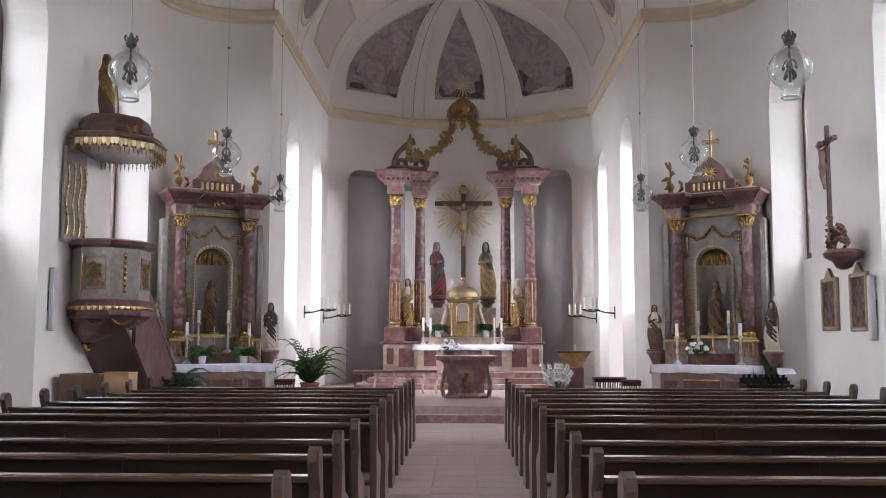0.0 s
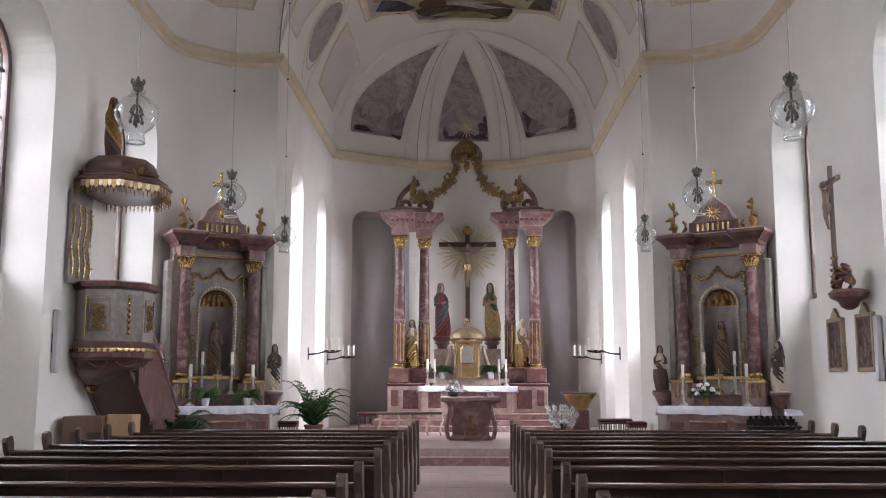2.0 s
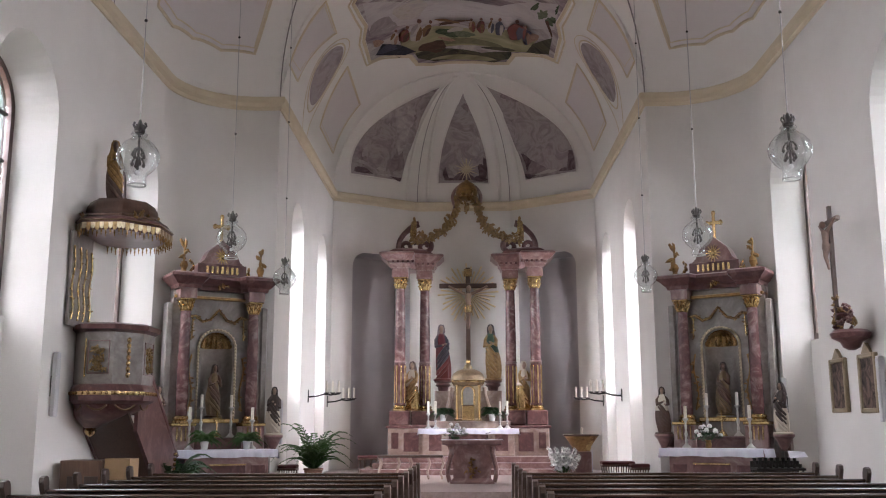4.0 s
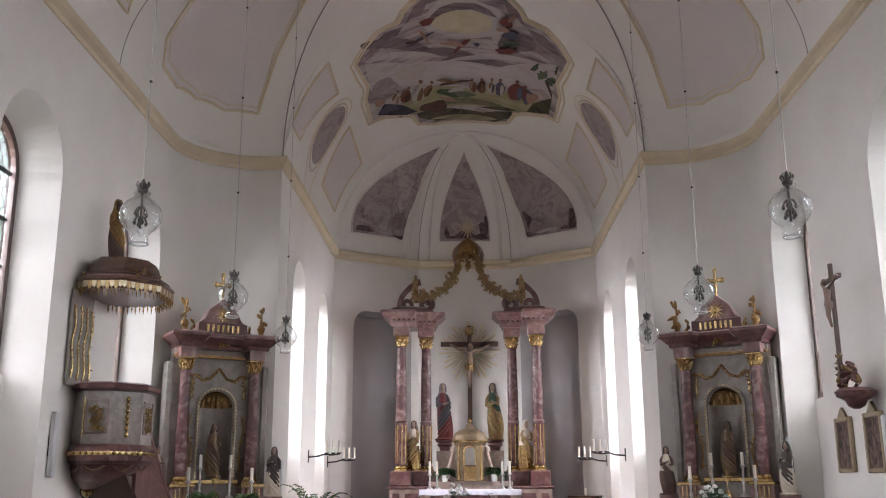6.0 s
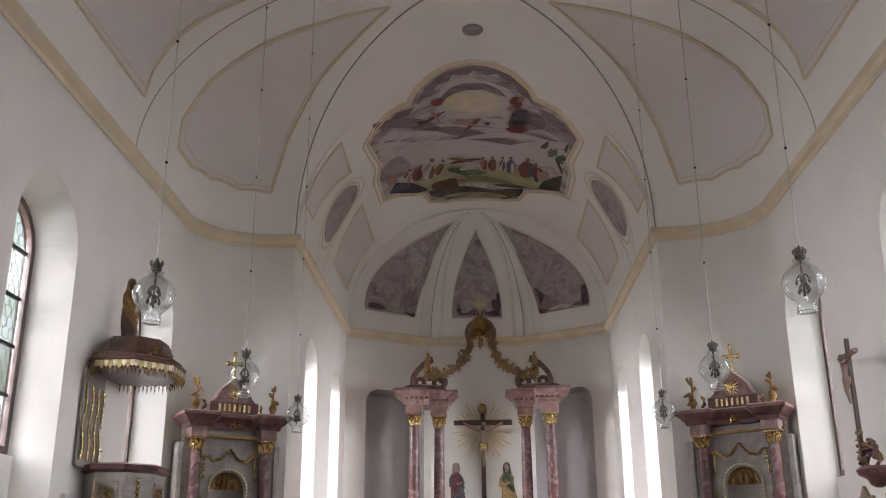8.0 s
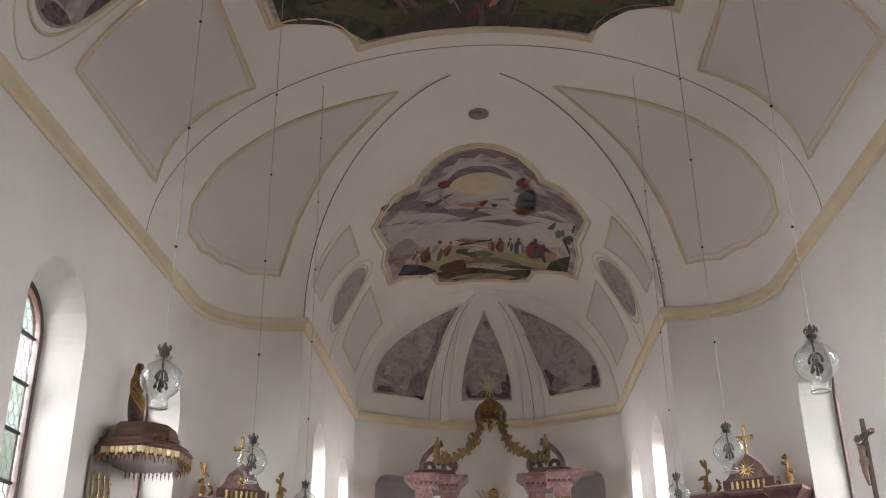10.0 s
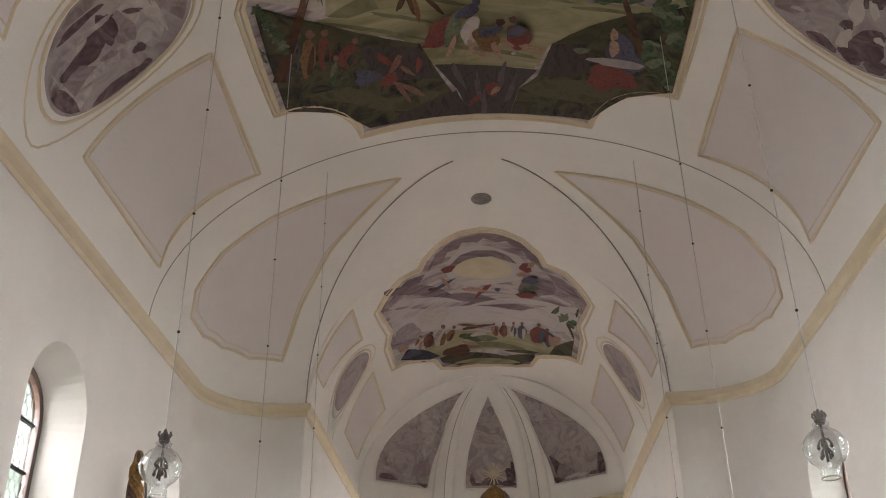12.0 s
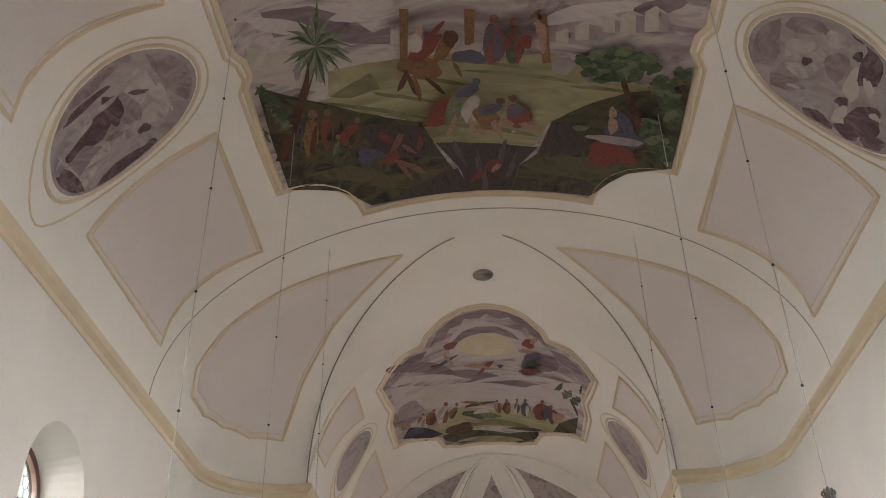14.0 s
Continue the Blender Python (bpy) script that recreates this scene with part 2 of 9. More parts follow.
# ---- geometry helpers ----
class Shape:
    """Collects simple solids into one mesh."""

    def __init__(self):
        self.v, self.f, self.mi, self.cur, self.weld = [], [], [], 0, False

    def put(self, verts, faces, m=None):
        n = len(self.v)
        self.v += [tuple(m @ Vector(p)) if m else tuple(p) for p in verts]
        self.f += [tuple(i + n for i in face) for face in faces]
        self.mi += [self.cur] * len(faces)
        return self

    def slot(self, i):
        self.cur = i
        return self

    def box(self, x0, x1, y0, y1, z0, z1, b=0.0, m=None):
        """A box whose long edges along z and top are chamfered by b."""
        if b <= 0:
            vs = [(x, y, z) for z in (z0, z1) for x, y in ((x0, y0), (x1, y0), (x1, y1), (x0, y1))]
            return self.put(vs, [(3, 2, 1, 0), (4, 5, 6, 7), (0, 1, 5, 4), (1, 2, 6, 5), (2, 3, 7, 6), (3, 0, 4, 7)], m)
        ring = [(x0 + b, y0), (x1 - b, y0), (x1, y0 + b), (x1, y1 - b), (x1 - b, y1), (x0 + b, y1), (x0, y1 - b), (x0, y0 + b)]
        cx, cy = (x0 + x1) / 2, (y0 + y1) / 2
        kx, ky = 1 - 2 * b / max(x1 - x0, 1e-6), 1 - 2 * b / max(y1 - y0, 1e-6)
        small = [(cx + (x - cx) * kx, cy + (y - cy) * ky) for x, y in ring]
        rings = [[(*p, z0 + b) for p in ring], [(*p, z1 - b) for p in ring], [(*p, z1) for p in small]]
        rings.insert(0, [(*p, z0) for p in small])
        return self.loft(rings, True, m)

    def loft(self, rings, caps=True, m=None, closed=True):
        n = len(rings[0])
        faces = []
        for k in range(len(rings) - 1):
            for i in range(n if closed else n - 1):
                j = (i + 1) % n
                faces.append((k * n + i, k * n + j, (k + 1) * n + j, (k + 1) * n + i))
        if caps and closed:
            faces.append(tuple(range(n))[::-1])
            faces.append(tuple((len(rings) - 1) * n + i for i in range(n)))
        return self.put([p for r in rings for p in r], faces, m)

    def lathe(self, prof, seg=16, x=0, y=0, z=0, m=None, caps=True, a0=0.0, sx=1.0, sy=1.0):
        """prof: (radius, height) from below."""
        rings = [[(x + sx * r * math.cos(a0 + 2 * math.pi * i / seg), y + sy * r * math.sin(a0 + 2 * math.pi * i / seg), z + h) for i in range(seg)] for r, h in prof]
        return self.loft(rings, caps, m)

    def ball(self, x, y, z, r, seg=10, rings=6, sx=1, sy=1, sz=1, m=None):
        prof = [(r * math.cos(a) + 1e-4, r * sz * math.sin(a)) for a in [math.pi * (k / rings - 0.5) for k in range(rings + 1)]]
        return self.lathe(prof, seg, x, y, z, m, True, 0, sx, sy)

    def tube(self, pts, r, seg=6, m=None, radii=None):
        pts = [Vector(p) for p in pts]
        rings = []
        side = None
        for i, p in enumerate(pts):
            d = (pts[min(i + 1, len(pts) - 1)] - pts[max(i - 1, 0)]).normalized()
            if side is None:
                side = d.orthogonal().normalized()
            side = (side - d * side.dot(d)).normalized()
            other = d.cross(side)
            rr = radii[i] if radii else r
            rings.append([tuple(p + rr * (math.cos(2 * math.pi * k / seg) * side + math.sin(2 * math.pi * k / seg) * other)) for k in range(seg)])
        return self.loft(rings, True, m)

    def prism(self, outline, h0, h1, m=None):
        """An outline of (x, z) pairs pushed from y = h0 to y = h1."""
        return self.loft([[(x, h0, z) for x, z in outline], [(x, h1, z) for x, z in outline]], True, m)

    def slab(self, outline, z0, z1, m=None):
        """An outline of (x, y) pairs from z0 up to z1."""
        return self.loft([[(x, y, z0) for x, y in outline], [(x, y, z1) for x, y in outline]], True, m)

    def mesh(self, name, mats, smooth=35):
        me = bpy.data.meshes.new(name)
        me.from_pydata(self.v, [], self.f)
        for mt in mats if isinstance(mats, (list, tuple)) else [mats]:
            me.materials.append(mt)
        if self.cur or any(self.mi):
            me.polygons.foreach_set("material_index", self.mi)
        bm = bmesh.new()
        bm.from_mesh(me)
        if self.weld:
            bmesh.ops.remove_doubles(bm, verts=bm.verts, dist=1e-4)
        bmesh.ops.recalc_face_normals(bm, faces=bm.faces)
        bm.to_mesh(me)
        bm.free()
        if smooth:
            me.shade_smooth()
            me.set_sharp_from_angle(angle=radians(smooth))
        return me


def part(name, shape, mats, parent=None, label="", smooth=35, at=None):
    ob = new(name, shape.mesh(name, mats, smooth))
    if at is not None:
        ob.matrix_basis = at
    if parent is not None:
        ob.parent = parent
    if label:
        ob["label"] = label
    return ob


def thing(name, label, category, at=None, group="", kind=""):
    ob = new(name)
    ob.empty_display_size = 0.2
    if at is not None:
        ob.matrix_basis = at
    return tagged(ob, label, category, group, kind)


def arc(cx, cz, r, a0, a1, n, rz=None):
    rz = r if rz is None else rz
    return [(cx + r * math.cos(radians(a0 + (a1 - a0) * i / n)), cz + rz * math.sin(radians(a0 + (a1 - a0) * i / n))) for i in range(n + 1)]

# ---- the building ----
NAVE_W, CHANCEL_W = 6.1, 4.05          # half widths
NAVE_BACK, CORNER_Y, END_Y = -13.5, 18.6, 20.25
APSE_Y, BACK_Y, BACK_W = 28.85, 30.5, 1.52
SPRING, NAVE_RISE, CHANCEL_RISE = 8.75, 3.95, 3.9
DOME_Y = 15.6


def opening(c, w, sill, spring, n=24):
    """Outline of an arched opening from its lower left corner over the arch to its lower right one: (along, z)."""
    return [(c - w, sill)] + [(c + w * math.cos(math.pi * (1 - i / n)), spring + w * math.sin(math.pi * (1 - i / n))) for i in range(n + 1)] + [(c + w, sill)]


def pierced_wall(name, place, s0, s1, top, windows, thick, label):
    """place(s, depth, z) gives the point at s along the wall, depth into it. windows: (centre, inner half width, outer half width,
    inner sill, outer sill, spring)."""
    sh = Shape()
    sh.weld = True

    def face(depth, which):
        cuts = sorted(windows)
        s = s0
        for w in cuts:
            c, wi, wo, si, so, sp = w
            half, sill = (wi, si) if which == 0 else (wo, so)
            sh.put([place(s, depth, 0), place(c - half, depth, 0), place(c - half, depth, top), place(s, depth, top)], [(0, 1, 2, 3)])
            sh.put([place(c - half, depth, 0), place(c + half, depth, 0), place(c + half, depth, sill), place(c - half, depth, sill)], [(0, 1, 2, 3)])
            line = opening(c, half, sill, sp)[1:-1]
            for (a, za), (b, zb) in zip(line, line[1:]):
                sh.put([place(a, depth, za), place(b, depth, zb), place(b, depth, top), place(a, depth, top)], [(0, 1, 2, 3)])
            s = c + half
        sh.put([place(s, depth, 0), place(s1, depth, 0), place(s1, depth, top), place(s, depth, top)], [(0, 1, 2, 3)])

    face(0, 0)
    face(thick, 1)
    for c, wi, wo, si, so, sp in windows:
        a, b = opening(c, wi, si, sp), opening(c, wo, si, sp)
        sh.loft([[place(s, 0, z) for s, z in a], [place(s, thick, z) for s, z in b]], False)
        # parapet under the window at the back of the recess, and the recess floor
        d = thick - 0.13
        w = wi + (wo - wi) * d / thick
        sh.put([place(c - w, d, si), place(c + w, d, si), place(c + w, d, so), place(c - w, d, so)], [(0, 1, 2, 3)])
        sh.put([place(c - w, d, so), place(c + w, d, so), place(c + wo, thick, so), place(c - wo, thick, so)], [(0, 1, 2, 3)])
        sh.put([place(c - wi, 0, si), place(c + wi, 0, si), place(c + w, d, si), place(c - w, d, si)], [(0, 1, 2, 3)])
    for s in (s0, s1):
        sh.put([place(s, 0, 0), place(s, thick, 0), place(s, thick, top), place(s, 0, top)], [(0, 1, 2, 3)])
    sh.put([place(s0, 0, top), place(s1, 0, top), place(s1, thick, top), place(s0, thick, top)], [(0, 1, 2, 3)])
    return tagged(part(name, sh, PLASTER, None, "", 0), label, "wall", "", "structure")


NW = [(c, 1.0, 0.78, 0.12, 3.15, 6.12) for c in NAVE_WINDOWS]
CW = [(c, 0.85, 0.6, 0.45, 2.5, 6.15) for c in CHANCEL_WINDOWS]
THICK = 0.64
for side, nm in ((-1, "left"), (1, "right")):
    pierced_wall("wall_nave_" + nm, lambda s, d, z, k=side: (k * (NAVE_W + d), s, z), NAVE_BACK, CORNER_Y, SPRING, NW, THICK, "white plastered nave wall with deep arched windows")
    pierced_wall("wall_chancel_" + nm, lambda s, d, z, k=side: (k * (CHANCEL_W + d), s, z), END_Y + 0.6, APSE_Y, SPRING, CW, THICK, "white plastered chancel wall with narrow arched windows")


def corner_curve(side, extra=0.0, n=14):
    """The rounded corner between nave wall and the wall of a side altar, in plan."""
    r = END_Y - CORNER_Y
    return [(side * (NAVE_W - r + (r + extra) * math.cos(radians(90 * i / n))), CORNER_Y + (r + extra) * math.sin(radians(90 * i / n))) for i in range(n + 1)]


for side, nm in ((-1, "left"), (1, "right")):
    inner = corner_curve(side) + [(side * CHANCEL_W, END_Y)]
    outer = corner_curve(side, 0.6) + [(side * CHANCEL_W, END_Y + 0.6)]
    sh = Shape().slab(inner + outer[::-1], 0, SPRING)
    tagged(part("wall_corner_" + nm, sh, PLASTER), "white plastered rounded wall behind the side altar", "wall", "", "structure")

# apse: two oblique walls, each with a tall shallow niche, and the back wall
def niche_wall(side, nm):
    a, b = Vector((side * CHANCEL_W, APSE_Y)), Vector((side * BACK_W, BACK_Y))
    d, ln = (b - a).normalized(), (b - a).length
    out = Vector((-d.y, d.x)) * (-side)
    s0, s1, top, r, deep = 0.70, 2.75, 6.95, 0.45, 1.0

    def at(s, depth, z):
        p = a + d * s + out * depth
        return (p.x, p.y, z)

    def ztop(s):
        q = max(0.0, r - (s - s0))
        return top - r + math.sqrt(max(r * r - q * q, 0))

    ss = [s0 + r * (1 - math.cos(math.pi / 2 * i / 10)) for i in range(11)] + [s1]
    sh = Shape()
    sh.put([at(0, 0, 0), at(s0, 0, 0), at(s0, 0, SPRING), at(0, 0, SPRING)], [(0, 1, 2, 3)])
    sh.put([at(s1, 0, 0), at(ln, 0, 0), at(ln, 0, SPRING), at(s1, 0, SPRING)], [(0, 1, 2, 3)])
    for p, q in zip(ss, ss[1:]):
        sh.put([at(p, 0, ztop(p)), at(q, 0, ztop(q)), at(q, 0, SPRING), at(p, 0, SPRING)], [(0, 1, 2, 3)])
    sh.slot(1)
    for p, q in zip(ss, ss[1:]):
        sh.put([at(p, 0, ztop(p)), at(q, 0, ztop(q)), at(q, deep, ztop(q)), at(p, deep, ztop(p))], [(0, 1, 2, 3)])
    sh.put([at(s0, 0, 0), at(s0, deep, 0), at(s0, deep, ztop(s0)), at(s0, 0, ztop(s0))], [(0, 1, 2, 3)])
    sh.put([at(s1, 0, 0), at(s1, deep, 0), at(s1, deep, top), at(s1, 0, top)], [(0, 1, 2, 3)])
    sh.put([at(s0 - 0.3, deep, 0), at(s1 + 0.2, deep, 0), at(s1 + 0.2, deep, SPRING), at(s0 - 0.3, deep, SPRING)], [(0, 1, 2, 3)])
    tagged(part("wall_apse_" + nm, sh, [PLASTER, NICHE_GREY], None, "", 30), "white plastered oblique apse wall with a tall grey niche", "wall", "", "structure")


niche_wall(-1, "left")
niche_wall(1, "right")
sh = Shape().box(-BACK_W, BACK_W, BACK_Y, BACK_Y + 1.3, 0, SPRING)
tagged(part("wall_apse_back", sh, PLASTER), "white plastered apse back wall", "wall", "", "structure")
sh = Shape().box(-NAVE_W - 1, NAVE_W + 1, NAVE_BACK - 0.5, NAVE_BACK, 0, 13)
tagged(part("wall_back", sh, PLASTER), "white plastered wall at the entrance", "wall", "", "structure")


# vault heights
def dome(x, y):
    u, v = min(abs(x) / NAVE_W, 1), max((y - DOME_Y) / (END_Y - DOME_Y), 0)
    r8, r2 = (u ** 8 + v ** 8) ** 0.125, math.hypot(u, v)
    s = min(r8, 1) ** 3
    r = min(r2 * (1 - s) + r8 * s, 1)
    return SPRING + NAVE_RISE * math.sqrt(1 - r * r)


def barrel(x, half, rise):
    return SPRING + rise * math.sqrt(max(0, 1 - (x / half) ** 2))


def vault(x, y):
    if y <= DOME_Y:
        return barrel(x, NAVE_W, NAVE_RISE)
    if y >= END_Y:
        return barrel(x, CHANCEL_W, CHANCEL_RISE)
    return max(dome(x, y), barrel(x, CHANCEL_W, CHANCEL_RISE))


def plan_width(y):
    if y <= CORNER_Y:
        return NAVE_W
    if y >= END_Y:
        return CHANCEL_W
    r = END_Y - CORNER_Y
    return NAVE_W - r + math.sqrt(max(r * r - (y - CORNER_Y) ** 2, 0))


def vault_sheet(name, ys, width, n, label):
    rows = []
    for y in ys:
        w = width(y)
        rows.append([(w * math.sin(math.pi * (i / n - 0.5)), y, vault(w * math.sin(math.pi * (i / n - 0.5)) * 0.99999, y)) for i in range(n + 1)])
    for r in rows:
        for i in (0, -1):
            r[i] = (r[i][0], r[i][1], SPRING)
    sh = Shape().loft(rows, False, None, False)
    return tagged(part(name, sh, VAULT_WHITE, None, "", 20), label, "ceiling", "", "structure")


vault_sheet("ceiling_nave", [NAVE_BACK + i * (DOME_Y - NAVE_BACK) / 40 for i in range(41)], lambda y: NAVE_W, 72, "white plastered barrel vault over the nave")
vault_sheet("ceiling_crossing", [DOME_Y + (END_Y - DOME_Y) * math.sin(math.pi / 2 * i / 60) for i in range(61)], plan_width, 120, "white plastered vault before the chancel")
vault_sheet("ceiling_chancel", [END_Y + i * (APSE_Y - END_Y) / 20 for i in range(21)], lambda y: CHANCEL_W, 60, "white plastered barrel vault over the chancel")


def apse_point(x, s):
    """A point of the apse vault: x from -4.05 to 4.05 along the polygon's spread, s = 1 at the cornice, 0 at the crown."""
    ax = abs(x)
    y = BACK_Y - APSE_Y if ax <= BACK_W else (BACK_Y - APSE_Y) * (CHANCEL_W - ax) / (CHANCEL_W - BACK_W)
    return (x * s, APSE_Y + y * s, SPRING + CHANCEL_RISE * math.sqrt(max(0, 1 - s * s)))


sh = Shape()
xs = [-CHANCEL_W + i * (CHANCEL_W - BACK_W) / 8 for i in range(8)] + [-BACK_W + i * BACK_W / 4 for i in range(9)] + [BACK_W + (i + 1) * (CHANCEL_W - BACK_W) / 8 for i in range(8)]
sh.loft([[apse_point(x, math.cos(math.pi / 2 * k / 30)) for x in xs] for k in range(31)], False, None, False)
tagged(part("ceiling_apse", sh, VAULT_WHITE, None, "", 25), "white plastered ribbed apse vault", "ceiling", "", "structure")

# floors
sh = Shape().box(-8, 8, NAVE_BACK - 0.5, 33, -0.3, -0.012)
tagged(part("floor", sh, FLOOR), "polished reddish stone floor", "floor", "", "structure")
SANCT = 0.30
sh = Shape().box(-NAVE_W, NAVE_W, 19.25, 33, -0.01, SANCT)
tagged(part("floor_sanctuary", sh, FLOOR), "raised reddish stone sanctuary floor", "floor", "", "structure")
sh = Shape().box(-3.4, 3.4, 18.85, 19.25, -0.01, 0.15, 0.012)
tagged(part("altar_step", sh, PINK_MARBLE), "red marble step before the sanctuary", "step", "", "structure")

# cornice: one moulding that follows the walls
def cornice_path(side):
    pts = [(side * NAVE_W, NAVE_BACK)] + corner_curve(side, 0, 12) + [(side * CHANCEL_W, END_Y), (side * CHANCEL_W, APSE_Y), (side * BACK_W, BACK_Y), (0, BACK_Y)]
    return pts


def moulding(path, side, prof):
    """Sweep a profile of (out of the wall, z) along a plan path with mitred corners."""
    P = [Vector(p) for p in path]
    rings = []
    for i, p in enumerate(P):
        d0 = (P[i] - P[i - 1]).normalized() if i else (P[1] - P[0]).normalized()
        d1 = (P[i + 1] - P[i]).normalized() if i < len(P) - 1 else d0
        n0, n1 = Vector((d0.y, -d0.x)), Vector((d1.y, -d1.x))
        n = n0 + n1
        n = n / max(n.dot(n0), 0.3) if n.length > 1e-6 else n0
        n = n * (1 if side < 0 else -1)
        rings.append([(p.x + n.x * o, p.y + n.y * o, z) for o, z in prof])
    return rings


CORN = [(-0.02, 8.50), (0.03, 8.50), (0.045, 8.54), (0.045, 8.58), (0.08, 8.61), (0.12, 8.64), (0.135, 8.68), (0.135, 8.76), (0.10, 8.79), (-0.02, 8.79)]
for side, nm in ((-1, "left"), (1, "right")):
    sh = Shape().loft(moulding(cornice_path(side), side, CORN))
    tagged(part("trim_cornice_" + nm, sh, CORNICE, None, "", 25), "ochre plaster cornice under the vault", "cornice", "", "structure")


# bright overcast distance outside the windows
def backdrop_material():
    m, nt, p = nodes_of("bright_distance")
    nt.nodes.remove(p)
    em = nt.nodes.new("ShaderNodeEmission")
    vec = coords(nt)
    nt.links.new(ramp(nt, noise_of(nt, vec, 0.9, 5, 0.6), [(0.35, (0.62, 0.74, 0.60)), (0.6, (0.95, 0.97, 1.0))]), em.inputs[0])
    em.inputs[1].default_value = 3.2
    nt.links.new(em.outputs[0], nt.nodes["Material Output"].inputs[0])
    return m


DISTANCE = backdrop_material()
GRASS = simple("lawn", (0.05, 0.07, 0.025), (0.09, 0.12, 0.045), 2, 0.9, 0, 0.3)
sh = Shape().put([(-400, -400, -0.35), (400, -400, -0.35), (400, 400, -0.35), (-400, 400, -0.35)], [(0, 1, 2, 3)])
tagged(part("ground", sh, GRASS), "green lawn around the church", "ground", "", "structure")
for side, nm in ((-1, "left"), (1, "right")):
    sh = Shape().box(min(side * 12, side * 12.1), max(side * 12, side * 12.1), NAVE_BACK - 6, 60, 2.6, 22)
    tagged(part("backdrop_" + nm, sh, DISTANCE), "bright hazy sky and greenery outside the windows", "backdrop", "", "structure")

# windows: dark wooden frame, bars and leaded panes
def window(name, half, sill, spring, label):
    """A window in the plane x = 0, its glass facing x, centred on y = 0."""
    top = thing(name, label, "window", None, "", "structure")
    ring = opening(0, half, sill, spring, 16)
    inner = opening(0, half - 0.11, sill + 0.12, spring, 16)
    sh = Shape()
    n = len(ring)
    for (a, b), (c, d) in zip(zip(ring, ring[1:] + ring[:1]), zip(inner, inner[1:] + inner[:1])):
        q = [(-0.06, *a), (-0.06, *b), (-0.06, *d), (-0.06, *c), (0.06, *a), (0.06, *b), (0.06, *d), (0.06, *c)]
        sh.put(q, [(0, 1, 2, 3), (4, 5, 6, 7), (2, 3, 7, 6), (0, 1, 5, 4)])
    part("window_frame", sh, FRAME_WOOD, top)
    w = half - 0.15
    zs = [sill + 0.13 + (spring - sill - 0.13) * i / 4 for i in range(5)]
    for z in zs[1:]:
        part("glazing_bar", Shape().box(-0.03, 0.03, -w, w, z - 0.02, z + 0.02), IRON, top)
    part("mullion", Shape().box(-0.025, 0.025, -0.02, 0.02, sill + 0.13, spring + w), IRON, top)
    for z0, z1 in zip(zs, zs[1:]):
        for y0, y1 in ((-w, -0.02), (0.02, w)):
            ob = part("pane", Shape().box(-0.004, 0.004, y0, y1, z0 + 0.02, z1 - 0.02), PANE, top)
            ob.visible_shadow = False
    for k in (-1, 1):
        pts = [(0.02 * k, spring + 0.02)] + [(k * (w * math.cos(radians(a))) if a < 90 else 0.02 * k, spring + w * math.sin(radians(a))) for a in range(0, 91, 10)]
        sh = Shape().loft([[(x, y, z) for y, z in pts] for x in (-0.004, 0.004)])
        part("pane", sh, PANE, top).visible_shadow = False
    sh = Shape()
    r = 0.105
    rows = int((spring + w - sill) / (1.5 * r)) + 1
    for i in range(rows):
        z = sill + 0.13 + 1.5 * r * i
        for j in range(-6, 7):
            y = (j + 0.5 * (i % 2)) * r * 1.732
            lim = w if z < spring else math.sqrt(max(w * w - (z - spring) ** 2, 0))
            if abs(y) > lim - 0.03:
                continue
            c = [(y + r * math.sin(radians(60 * k)), z + r * math.cos(radians(60 * k))) for k in range(6)]
            for k in (0, 1, 5):
                (ya, za), (yb, zb) = c[k], c[(k + 1) % 6]
                sh.tube([(-0.008, ya, za), (-0.008, yb, zb)], 0.007, 3)
    part("lead_came", sh, IRON, top, "grey lead lattice of hexagons", 0)
    return top


nave_window = window("window_1", 0.78, 3.15, 6.12, "tall arched window with leaded panes and brown frame")
nave_window.matrix_basis = pose(-(NAVE_W + THICK - 0.07), NAVE_WINDOWS[0], 0)
count = 1
for c in NAVE_WINDOWS:
    for side in (-1, 1):
        m = pose(side * (NAVE_W + THICK - 0.01), c, 0, 0, 0, 0 if side < 0 else 180)
        if count == 1:
            nave_window.matrix_basis = m
        else:
            copy_thing(nave_window, m).name = "window_%d" % count
        count += 1
chancel_window = window("window_%d" % count, 0.6, 2.5, 6.15, "narrow arched chancel window with leaded panes")
chancel_window.matrix_basis = pose(-(CHANCEL_W + THICK - 0.07), CHANCEL_WINDOWS[0], 0)
for c, side in ((CHANCEL_WINDOWS[0], 1), (CHANCEL_WINDOWS[1], -1), (CHANCEL_WINDOWS[1], 1)):
    count += 1
    copy_thing(chancel_window, pose(side * (CHANCEL_W + THICK - 0.07), c, 0, 0, 0, 0 if side < 0 else 180)).name = "window_%d" % count
# stone slabs of the middle aisle and of the open floor before the steps
slab = Shape().box(-0.2425, 0.2425, -0.2425, 0.2425, -0.011, 0.0, 0.004).mesh("floor_slab", FLOOR, 0)
floor_ob = bpy.data.objects["floor"]
for j in range(33):
    for i in range(-1, 2):
        o = new("floor_slab", slab)
        o.parent = floor_ob
        o.location = (i * 0.49, 2.9 + 0.49 * j, 0.0)
        o.rotation_euler = (0, 0, random.choice((0, 1, 2, 3)) * math.pi / 2)

# ---- pews ----
ROWS_Y = [4.25 + 0.945 * i for i in range(4)] + [8.56 + 0.965 * i for i in range(8)]


